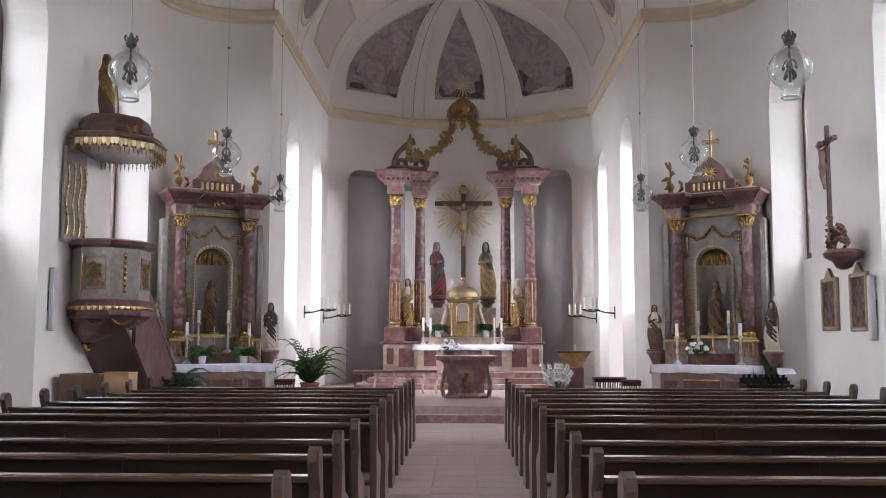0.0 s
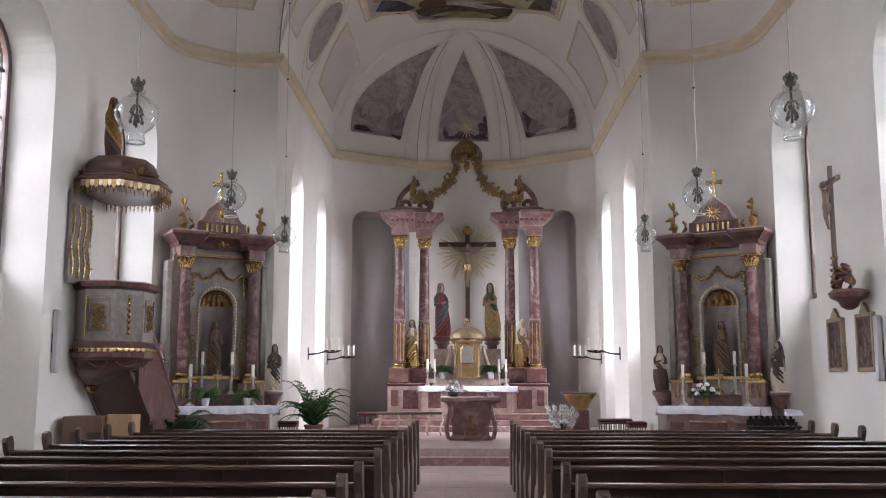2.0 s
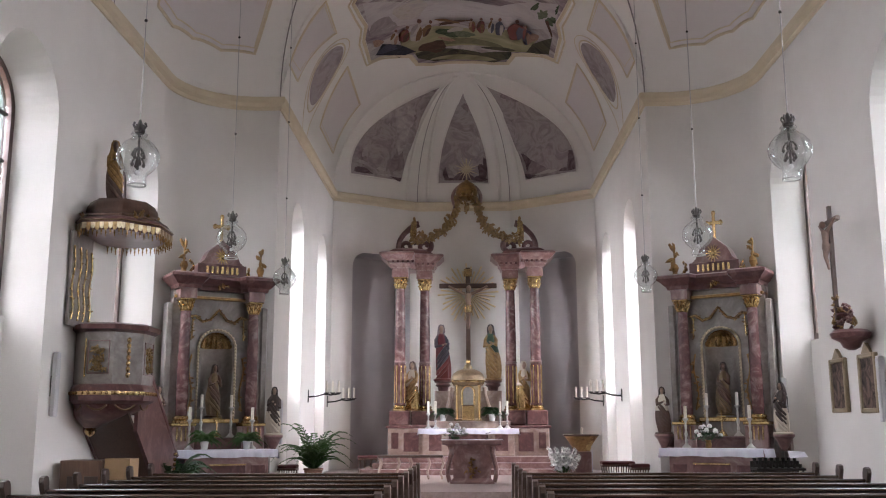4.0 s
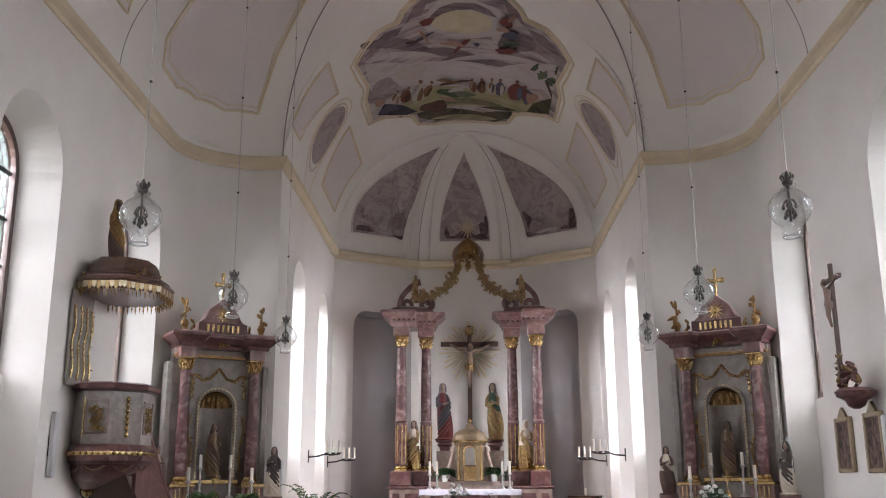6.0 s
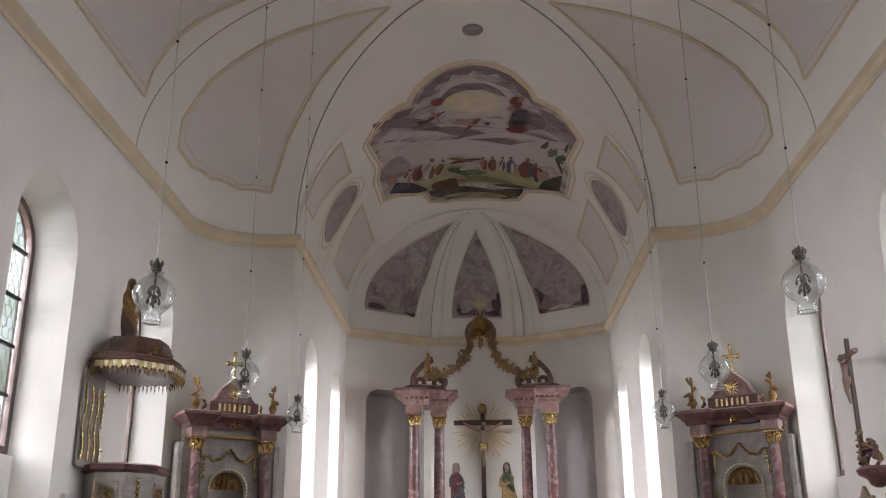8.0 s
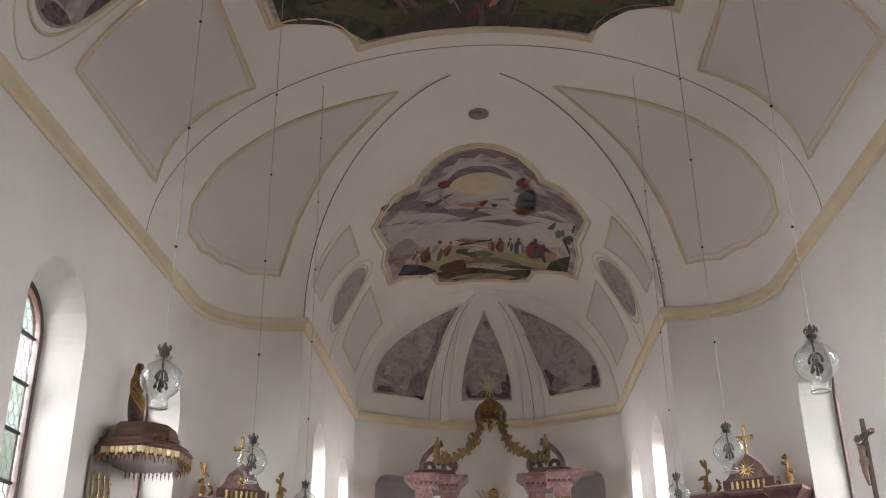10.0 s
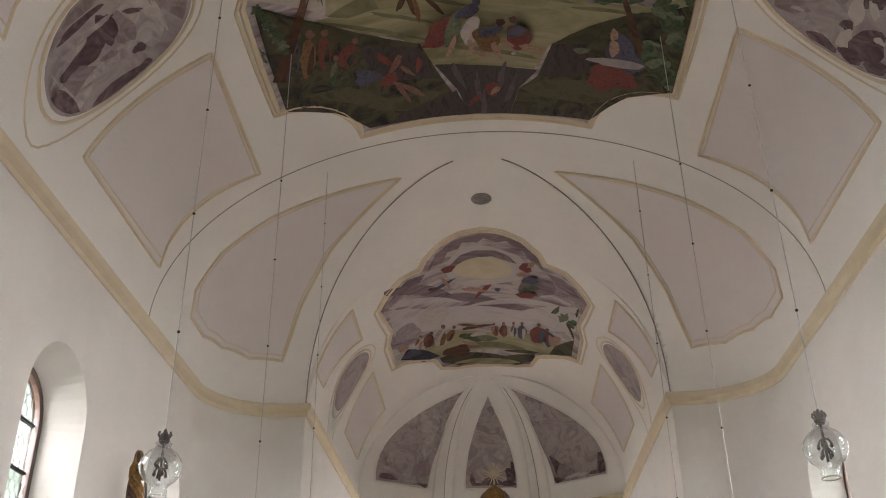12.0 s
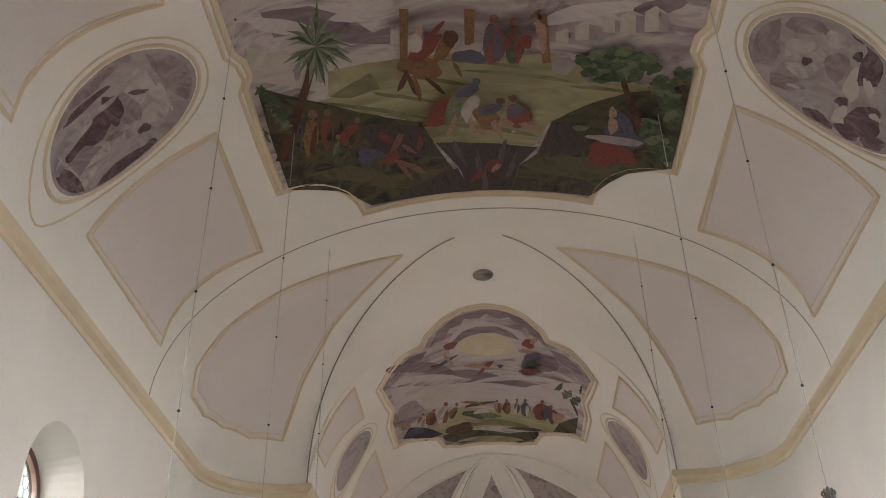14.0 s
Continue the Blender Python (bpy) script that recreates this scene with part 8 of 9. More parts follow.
# crucifix with rays above the tabernacle
cru = thing("crucifix", "wooden crucifix with pale carved figure and gilded rays", "crucifix", pose(HX + 0.02, 30.37, 0.16))
part("upright", Shape().box(-0.07, 0.07, 0, 0.09, 2.44, 6.45, 0.01), BROWN_WOOD, cru)
part("crossbeam", Shape().box(-0.92, 0.92, -0.01, 0.08, 5.78, 5.93, 0.01), BROWN_WOOD, cru)
part("scroll_sign", Shape().box(-0.13, 0.13, -0.03, 0.0, 6.15, 6.4, 0.01), GOLD, cru)
sh = Shape()
for i in range(36):
    t = 2 * math.pi * (i + 0.3) / 36
    ln = (0.98, 0.75, 0.88)[i % 3]
    a, b = 0.22, ln
    u, w = (math.cos(t), math.sin(t)), (-math.sin(t) * 0.028, math.cos(t) * 0.028)
    c = (0, 5.62)
    sh = Shape().put([(c[0] + u[0] * a + w[0] * 0.6, 0.10, c[1] + u[1] * a + w[1] * 0.6), (c[0] + u[0] * a - w[0] * 0.6, 0.10, c[1] + u[1] * a - w[1] * 0.6), (c[0] + u[0] * b - w[0], 0.10, c[1] + u[1] * b - w[1]), (c[0] + u[0] * b + w[0], 0.10, c[1] + u[1] * b + w[1]),
            (c[0] + u[0] * a, 0.07, c[1] + u[1] * a), (c[0] + u[0] * b, 0.07, c[1] + u[1] * b)], [(0, 1, 2, 3), (0, 4, 5, 3), (1, 4, 5, 2), (3, 5, 2), (0, 1, 4)])
    part("ray", sh, RAY_GOLD, cru, "gilded sunburst ray", 0)


def corpus(sc):
    """The carved figure of a crucifix as one plain shape, hung at the origin of the beam."""
    sh = Shape()
    sh.tube([(0, -0.06, -1.05 * sc), (0.01 * sc, -0.1, -0.75 * sc), (0, -0.08, -0.52 * sc), (0.01, -0.09, -0.36 * sc), (0, -0.08, -0.12 * sc)], 0.1, 10, None, [0.03 * sc, 0.055 * sc, 0.09 * sc, 0.07 * sc, 0.10 * sc])
    for s in (-1, 1):
        sh.tube([(s * 0.08 * sc, -0.07, -0.12 * sc), (s * 0.3 * sc, -0.06, -0.03 * sc), (s * 0.52 * sc, -0.04, 0.1 * sc)], 0.1, 8, None, [0.05 * sc, 0.036 * sc, 0.026 * sc])
    sh.ball(0.02 * sc, -0.12, 0.02 * sc, 0.075 * sc, 10, 8, 0.9, 1, 1.2)
    sh.slot(1)
    sh.lathe([(0.10 * sc, -0.1 * sc), (0.125 * sc, 0), (0.115 * sc, 0.09 * sc)], 12, 0, -0.08, -0.52 * sc, None, True, 0, 1, 0.8)
    return sh


part("carved_figure", corpus(1.2), [SKIN, GOLD], cru, "pale carved figure", 50).matrix_basis = pose(0, -0.02, 5.72)

statue("statue", 1.72, [WINE_CLOTH, BLUE_CLOTH, SKIN, RED_CLOTH, VEIL], "carved statue in red and dark robes beside the crucifix", pose(HX - 0.76, 28.95, 2.92), 3, 10)
statue("statue", 1.72, [OLD_GOLD, OLD_GOLD, SKIN, GREEN_CLOTH, BLACK_CLOTH], "carved statue in gilded robe and green cloak", pose(HX + 0.74, 28.95, 2.92), 8, -10)
for s in (-1, 1):
    br = thing("statue_bracket", "red marble bracket on sand-coloured stone under the statue", "bracket", pose(HX + s * 0.75, 28.95, 0), "brackets under the statues")
    part("console", Shape().lathe([(0.10, 2.3), (0.12, 2.5), (0.16, 2.72), (0.24, 2.78), (0.2, 2.84), (0.27, 2.88), (0.27, 2.92)], 14), RED_MARBLE, br)
    part("support", Shape().box(-0.18, 0.18, -0.18, 0.22, Z0, 2.32, 0.02), SAND_MARBLE, br)
statue("statue", 1.45, [GOLD, OLD_GOLD, SKIN, CREAM_CLOTH, BROWN_CLOTH], "gilded carved statue between the altar columns", pose(HX - 1.62, HY - 0.3, 2.022), 12, -20, 1.05, "gilded statues of the high altar")
statue("statue", 1.45, [GOLD, OLD_GOLD, SKIN, CREAM_CLOTH, CREAM_CLOTH], "gilded carved statue with pale hood between the columns", pose(HX + 1.62, HY - 0.3, 2.022), 17, 25, 1.15, "gilded statues of the high altar")
for s in (-1, 1):
    statue("statue", 0.62, [GOLD, OLD_GOLD, OLD_GOLD], "small gilded angel statue on the altar crown", pose(HX + s * 1.6, HY - 0.3, 7.18), 20 + s, 15 * s, 1.2, "small angels of the high altar")
lin = part("altar_cloth", cloth(-1.4, 1.4, -1.42, -0.5, 1.508, 0.15, 1), LINEN, None, "", 40, pose(HX, HY, 0))
tagged(lin, "white linen cloth on the high altar table", "altar cloth")
for x, y in ((-1.13, -1.05), (-0.93, -0.95), (0.9, -0.95), (1.1, -1.05)):
    candlestick("candlestick", 0.42, pose(HX + x, HY + y, 1.515), SILVER, "silver candlestick with white candle on the high altar", 0.34, "candlesticks of the high altar")
fern("potted_plant", pose(HX - 0.72, HY - 0.7, 1.722), "green leafy plant in white pot beside the tabernacle", DARK_LEAF, 44, 0.46, WHITE_POT, 0.1, 5)
fern("potted_plant", pose(HX + 0.68, HY - 0.7, 1.722), "green leafy plant in white pot beside the tabernacle", DARK_LEAF, 44, 0.46, WHITE_POT, 0.1, 6)

# ---- altar table in front ----
fa = thing("altar_table", "pink marble altar table with carved relief", "altar", pose(0.17, 22.3, S))
sh = Shape()
sh.loft([[(x * w, y * d, z) for x, y in ((-1, -0.9), (-0.7, -1), (0.7, -1), (1, -0.9), (1, 0.9), (0.7, 1), (-0.7, 1), (-1, 0.9))] for w, d, z in ((0.50, 0.36, 0), (0.50, 0.36, 0.05), (0.42, 0.30, 0.12), (0.42, 0.3, 0.3), (0.46, 0.33, 0.55), (0.54, 0.4, 0.80), (0.6, 0.44, 0.86))])
part("pedestal", sh, PINK_MARBLE, fa)
part("table_slab", Shape().box(-0.68, 0.68, -0.5, 0.5, 0.86, 0.96, 0.02), PINK_MARBLE, fa, "pink marble table slab")
part("cloth_strip", Shape().box(-0.70, 0.70, -0.45, 0.45, 0.962, 0.975, 0.004), LINEN, fa, "narrow white linen strip")
sh = leafy(Shape(), [(0, -0.34, 0.14), (0, -0.34, 0.3), (0, -0.36, 0.5), (0, -0.38, 0.6)], 0.07, 4, 2.2)
leafy(sh, [(-0.14, -0.34, 0.28), (0, -0.34, 0.38), (0.14, -0.34, 0.28)], 0.06, 7, 1.6)
part("carved_relief", sh, DARK_GOLD, fa, "gilded carved vine relief", 40)
for s in (-1, 1):
    part("corner_scroll", scroll([(s * (0.5 + 0.05 * math.sin(5 * u)), -0.36 + 0.0 * u, 0.04 + 0.78 * u) for u in [i / 12 for i in range(13)]], 0.05, 0.06), PINK_MARBLE, fa)
roses("altar_flowers", pose(-0.2, 22.0, S + 0.978), "white roses with green leaves on the altar table", 8, 0.25, 0.27, 4)
mic = thing("altar_microphone", "small black microphone stand on the altar table", "microphone", pose(0.52, 22.3, S + 0.975))
part("neck", Shape().tube([(0, 0, 0), (0, 0, 0.08), (-0.03, 0, 0.13), (0.08, 0, 0.15)], 0.008, 6), IRON, mic)
part("foot", Shape().lathe([(0.05, 0), (0.05, 0.012), (0.01, 0.02)], 12), IRON, mic)


# ---- side altars ----
def side_altar(x, y, turn, k):
    at = pose(x, y, 0, 0, 0, turn)
    al = thing("side_altar", "baroque side altar of red and grey marble with gilding", "altar", at @ Matrix.Diagonal((0.93, 1, 1, 1)), "side altars")
    part("step", Shape().box(-1.3, 1.3, -1.3, 0.3, 0.0, 0.16, 0.012), PINK_MARBLE, al)
    part("altar_table", Shape().box(-0.88, 0.88, -1.0, -0.3, 0.16, 1.13, 0.02), PINK_MARBLE, al)
    for x0, x1 in ((-0.8, -0.5), (-0.38, 0.38), (0.5, 0.8)):
        part("table_panel", Shape().box(x0, x1, -1.012, -1.0, 0.3, 0.85, 0.005), RED_MARBLE, al, "red marble inlay panel")
    part("gilded_strip", Shape().box(-0.38, 0.38, -1.022, -1.012, 0.85, 0.88), GOLD, al)
    part("gradine", Shape().box(-1.0, 1.0, -0.36, 0.2, 0.16, 1.36, 0.02), RED_MARBLE, al)
    for s in (-1, 1):
        part("pedestal", Shape().box(s * 0.75 - 0.24, s * 0.75 + 0.24, -0.42, 0.2, 0.16, 1.58, 0.02), PINK_MARBLE, al)
        part("pedestal_strip", Shape().box(s * 0.75 - 0.26, s * 0.75 + 0.26, -0.45, 0.2, 1.58, 1.64, 0.01), GOLD, al, "gilded strip")
        for i in range(4):
            part("flute", Shape().box(s * 0.75 - 0.15 + 0.09 * i, s * 0.75 - 0.12 + 0.09 * i, -0.435, -0.42, 1.3, 1.56), GOLD, al)
        column(al, s * 0.75, -0.2, 1.64, 4.38, 0.125, COLUMN_MARBLE)
        part("frieze_block", Shape().box(s * 0.75 - 0.18, s * 0.75 + 0.18, -0.38, 0.15, 4.38, 4.62, 0.01), PINK_MARBLE, al)
        part("wing", Shape().box(min(s * 0.98, s * 1.12), max(s * 0.98, s * 1.12), -0.1, 0.2, 0.16, 4.3, 0.02), GREY_MARBLE, al)
    # back board with its arched niche
    line = opening(0, 0.36, 1.72, 3.32, 14)
    sh = Shape()
    sh.weld = True
    sh.box(-0.98, -0.36, -0.05, 0.2, 1.28, 4.62)
    sh.box(0.36, 0.98, -0.05, 0.2, 1.28, 4.62)
    sh.box(-0.36, 0.36, -0.05, 0.2, 1.28, 1.72)
    arch = line[1:-1]
    for (a, za), (b, zb) in zip(arch, arch[1:]):
        sh.put([(a, -0.05, za), (b, -0.05, zb), (b, -0.05, 4.62), (a, -0.05, 4.62), (a, 0.2, za), (b, 0.2, zb)], [(0, 1, 2, 3), (0, 1, 5, 4)])
    part("back_board", sh, GREY_MARBLE, al, "grey marbled back board", 0)
    half = [[(0.36 * math.cos(t), -0.02 + 0.3 * math.sin(t), z) for t in [math.pi * i / 14 for i in range(15)]] for z in (1.70, 2.4, 3.32)]
    sh = Shape().loft(half, False, None, False)
    part("niche", sh, GREY_MARBLE, al, "grey rounded niche")
    shell = [[(0.36 * math.cos(t) * c * (1 + 0.02 * (i % 2)), -0.02 + 0.3 * math.sin(t) * (1 + 0.1 * (i % 2)) * c, 3.32 + 0.36 * math.sqrt(max(0, 1 - c * c))) for i, t in enumerate([math.pi * i / 18 for i in range(19)])] for c in (1, 0.95, 0.85, 0.7, 0.5, 0.25, 0.02)]
    part("niche_shell", Shape().loft(shell, False, None, False), GOLD, al, "gilded shell vault of the niche")
    pts = [(a, -0.075, z) for a, z in [(-0.41, 1.72)] + [(0.41 * math.cos(math.pi * (1 - i / 16)), 3.32 + 0.41 * math.sin(math.pi * (1 - i / 16))) for i in range(17)] + [(0.41, 1.72)]]
    sh = Shape().tube(pts, 0.022, 8)
    for (xa, ya, za), (xb, yb, zb) in zip(pts, pts[1:]):
        k = max(1, round(math.hypot(xb - xa, zb - za) / 0.075))
        for i in range(k):
            sh.ball(xa + (xb - xa) * i / k, ya - 0.02, za + (zb - za) * i / k, 0.03, 7, 5)
    part("niche_frame", sh, PALE_GOLD, al, "pale gilded beaded niche frame")
    part("niche_sill", Shape().box(-0.52, 0.52, -0.16, 0.0, 1.64, 1.74, 0.015), GOLD, al)
    gar = Shape()
    sw = [(-0.62, -0.1, 4.0), (-0.5, -0.1, 4.02), (-0.35, -0.1, 3.9), (-0.18, -0.1, 3.95), (0, -0.1, 4.18), (0.18, -0.1, 3.95), (0.35, -0.1, 3.9), (0.5, -0.1, 4.02), (0.62, -0.1, 4.0)]
    gar.tube(sw, 0.035, 7)
    leafy(gar, sw, 0.045, 31, 1.2)
    for s in (-1, 1):
        dn = [(s * 0.56, -0.1, 3.95), (s * 0.57, -0.1, 3.5)]
        leafy(gar, dn, 0.05, 33 + s, 1.4)
        gar.tube(dn, 0.02, 6)
    part("garland", gar, GOLD, al, "gilded draped garland", 40)
    for s in (-1, 1):
        tend = [(s * (0.56 + 0.04 * math.sin(7 * u)), -0.09, 3.1 - 1.2 * u) for u in [i / 14 for i in range(15)]]
        sh = Shape().tube(tend, 0.02, 6)
        leafy(sh, tend, 0.07, 35 + s, 0.8)
        part("leaf_tendril", sh, DARK_GOLD, al, "gilded leaf tendril", 40)
    part("architrave", Shape().box(-0.98, 0.98, -0.16, 0.2, 4.40, 4.47, 0.01), DARK_GOLD, al)
    q = lambda e: [(-0.98 - e, -0.42 - e), (-0.52 + e * 0.6, -0.42 - e), (-0.46 + e * 0.6, -0.18 - e), (0.46 - e * 0.6, -0.18 - e), (0.52 - e * 0.6, -0.42 - e), (0.98 + e, -0.42 - e), (0.98 + e, 0.2), (-0.98 - e, 0.2)]
    sh = Shape().loft([[(px, py, z) for px, py in q(e)] for e, z in ((0.0, 4.60), (0.02, 4.68), (0.06, 4.70), (0.10, 4.76), (0.18, 4.82), (0.20, 4.84), (0.20, 4.90), (0.14, 4.94))])
    part("entablature", sh, RED_MARBLE, al, "red marble moulded entablature")
    part("pediment", Shape().prism([(-0.52, 4.94), (0.52, 4.94), (0.52, 5.12), (0.40, 5.2), (0.30, 5.36), (0, 5.56), (-0.30, 5.36), (-0.40, 5.2), (-0.52, 5.12)], -0.2, 0.15), PINK_MARBLE, al, "pink marble pediment")
    band = part("pediment_band", Shape().box(-0.54, 0.54, -0.23, -0.2, 4.94, 5.14, 0.01), RED_MARBLE, al)
    for i in range(7):
        part("gilded_bar", Shape().box(-0.36 + 0.11 * i, -0.31 + 0.11 * i, -0.245, -0.23, 4.98, 5.10), GOLD, band, "gilded bar ornament")
    sh = Shape()
    for i in range(14):
        t = math.pi * 2 * i / 14
        sh.tube([(0, -0.22, 5.28), (0.17 * math.cos(t), -0.22, 5.28 + 0.15 * math.sin(t))], 0.02, 4, None, [0.03, 0.006])
    sh.ball(0, -0.23, 5.28, 0.06, 10, 6, 1, 0.5, 1)
    part("gilded_sunburst", sh, GOLD, al, "gilded sunburst ornament", 40)
    for s in (-1, 1):
        part("leaf_ornament", leafy(Shape(), [(s * 0.62, -0.15, 4.95), (s * 0.62, -0.15, 5.12)], 0.1, 41 + s, 2.2), GOLD, al, "gilded leaf ornament", 40)
    part("cartouche", leafy(Shape(), [(-0.08, -0.25, 4.72), (0.08, -0.25, 4.72)], 0.1, 44, 3), GOLD, al, "gilded leaf cartouche", 40)
    sh = Shape().box(-0.03, 0.03, -0.1, -0.04, 5.54, 5.98, 0.008)
    sh.box(-0.15, 0.15, -0.1, -0.04, 5.78, 5.84, 0.008)
    for px, pz in ((-0.15, 5.81), (0.15, 5.81), (0, 5.98)):
        sh.ball(px, -0.07, pz, 0.05, 8, 5, 1, 0.6, 1)
    part("cross", sh, GOLD, al, "gilded cross")
    for s in (-1, 1):
        sh = Shape().lathe([(0.09, 0), (0.05, 0.06), (0.09, 0.14), (0.06, 0.2)], 10, s * 0.85, -0.25, 4.94)
        part("vase", sh, DARK_GOLD, al, "gilded vase")
        part("vase_leaves", leafy(Shape().tube([(s * 0.85, -0.25, 5.1), (s * 0.85, -0.25, 5.42)], 0.02, 6), [(s * 0.85, -0.25, 5.12), (s * 0.85, -0.25, 5.4)], 0.12, 50 + s + k, 2.5), DARK_GOLD, al, "gilded leaves", 40)
    for ch in al.children_recursive:
        for v in ch.data.vertices:
            if v.co.z > 1.64:
                z = v.co.z
                v.co.z = 1.64 + (z - 1.64) * 0.885 + max(0.0, z - 4.94) * 0.32
    # things that stand on it
    statue("statue", 1.06, [DULL_GOLD, BROWN_CLOTH, DARK_SKIN, DULL_GOLD if k else BLACK_CLOTH, BLACK_CLOTH], "carved statue in gilded robe in the altar niche", at @ pose(0.0, 0.02, 1.76), 60 + k, 0, 1.0, "niche statues")
    for s, mats, hh, lab in ((-1, [BROWN_CLOTH, BROWN_CLOTH, SKIN, CREAM_CLOTH, BLACK_CLOTH], 0.95, "carved statue in brown habit beside the altar"), (1, [CREAM_CLOTH if k else BROWN_CLOTH, BLACK_CLOTH if k else CREAM_CLOTH, SKIN], 0.98, "carved statue in pale robe with dark cloak")):
        statue("statue", hh, mats, lab, at @ pose(s * 1.16, -0.3, 1.40), 70 + 3 * k + s, -25 * s, 1.15)
        cb = thing("statue_console", "small pink marble console under a statue", "console", at @ pose(s * 1.16, -0.28, 0), "consoles of the side altars")
        part("bracket", Shape().lathe([(0.05, 1.12), (0.1, 1.2), (0.16, 1.32), (0.2, 1.36), (0.2, 1.4)], 12), PINK_MARBLE, cb)
        part("back_plate", Shape().box(-0.1, 0.1, 0.05, 0.3, 1.1, 1.4, 0.01), PINK_MARBLE, cb)
    c = part("altar_cloth", cloth(-0.98, 0.98, -1.06, -0.34, 1.138, 0.14, 5 + k), LINEN, None, "", 40, at.copy())
    tagged(c, "white linen cloth on the side altar", "altar cloth", "cloths of the side altars")
    for cx, cy, hh in ((-0.62, -0.55, 0.62), (-0.3, -0.2, 0.75), (0.3, -0.2, 0.75), (0.62, -0.55, 0.62)):
        candlestick("candlestick", hh - 0.06 if cy < -0.3 else hh - 0.16, at @ pose(cx, cy, 1.145 if cy < -0.3 else 1.365), SILVER, "silver candlestick with white candle on the side altar", 0.24, "candlesticks of the side altars")
    sc = thing("standing_cross", "small gilded standing cross on the altar", "cross", at @ pose(0, -0.25, 1.365))
    part("foot", Shape().lathe([(0.1, 0), (0.08, 0.05), (0.03, 0.12)], 10), GOLD, sc)
    part("shaft", Shape().box(-0.012, 0.012, -0.012, 0.012, 0.1, 0.5), GOLD, sc)
    part("arms", Shape().box(-0.09, 0.09, -0.012, 0.012, 0.36, 0.385), GOLD, sc)
    return at


la = side_altar(-4.98, 19.15, 32, 0)
ra = side_altar(5.14, 19.15, -32, 1)
fern("altar_fern", la @ pose(-0.38, -0.75, 1.145), "green fern in white pot on the side altar", LEAF, 30, 0.42, WHITE_POT, 0.08, 11)
fern("altar_fern", la @ pose(0.45, -0.75, 1.145), "green fern in white pot on the side altar", LEAF, 30, 0.40, WHITE_POT, 0.08, 12)
fern("floor_fern", pose(-5.25, 17.35, 0.0), "dark green plant in pot beside the side altar", DARK_LEAF, 44, 1.1, POT, 0.22, 13, 0.9, "plant", 0.04, 0.6)
roses("altar_flowers", ra @ pose(-0.12, -0.75, 1.145), "white flowers in dark vase on the side altar", 14, 0.26, 0.28, 14, DARK_GOLD)

# ---- pulpit ----
PX, PY = -5.52, 15.25
pul = thing("pulpit", "marbled wooden pulpit with gilded reliefs and canopy", "pulpit", pose(PX - 0.07, PY, 0) @ Matrix.Diagonal((0.86, 1, 1, 1)))


def oct_prof(sh, prof, rx=1.0, ry=1.0):
    return sh.lathe(prof, 8, 0, 0, 0, None, True, math.pi / 8, rx, ry)


part("basket", oct_prof(Shape(), [(0.68, 2.2), (0.70, 2.24), (0.70, 3.02), (0.68, 3.04)]), GREY_MARBLE, pul, "grey marbled pulpit basket")
part("rail", oct_prof(Shape(), [(0.70, 3.02), (0.80, 3.06), (0.82, 3.13), (0.74, 3.16)]), RED_MARBLE, pul, "red marbled rail")
lowm = part("lower_moulding", oct_prof(Shape(), [(0.66, 1.92), (0.76, 1.97), (0.78, 2.08), (0.74, 2.18), (0.69, 2.22)]), RED_MARBLE, pul)
part("gilded_band", oct_prof(Shape(), [(0.785, 2.05), (0.795, 2.08), (0.785, 2.11)]), GOLD, pul)
rings = []
for r, z, dx in ((0.08, 1.55, -0.36), (0.16, 1.58, -0.35), (0.30, 1.66, -0.28), (0.47, 1.74, -0.17), (0.60, 1.84, -0.06), (0.66, 1.94, 0.0)):
    rings.append([(dx + r * math.cos(math.pi / 8 + math.pi / 4 * i), r * math.sin(math.pi / 8 + math.pi / 4 * i), z) for i in range(8)])
part("console", Shape().loft(rings), RED_MARBLE, pul, "curved marbled console")
for k in (5, 6, 7, 0):
    a, b = [(rings[4][(k + j) % 8], rings[5][(k + j) % 8]) for j in (-1, 0)]
    pts = [Vector(a[1]).lerp(Vector(b[1]), 0.15 + 0.7 * u) * 1.03 + Vector((0, 0, -0.1 - 0.28 * u * (1 - u) - 0.0)) for u in [i / 8 for i in range(9)]]
    pts = [Vector((p.x * 0.97, p.y * 0.97, p.z)) for p in pts]
    part("gilded_swag", Shape().tube(pts, 0.016, 6), DULL_GOLD, pul, "dull gilded swag")
part("pendant", Shape().lathe([(0.02, 1.42), (0.08, 1.45), (0.11, 1.51), (0.07, 1.57)], 12, -0.36), GOLD, pul, "gilded pendant")
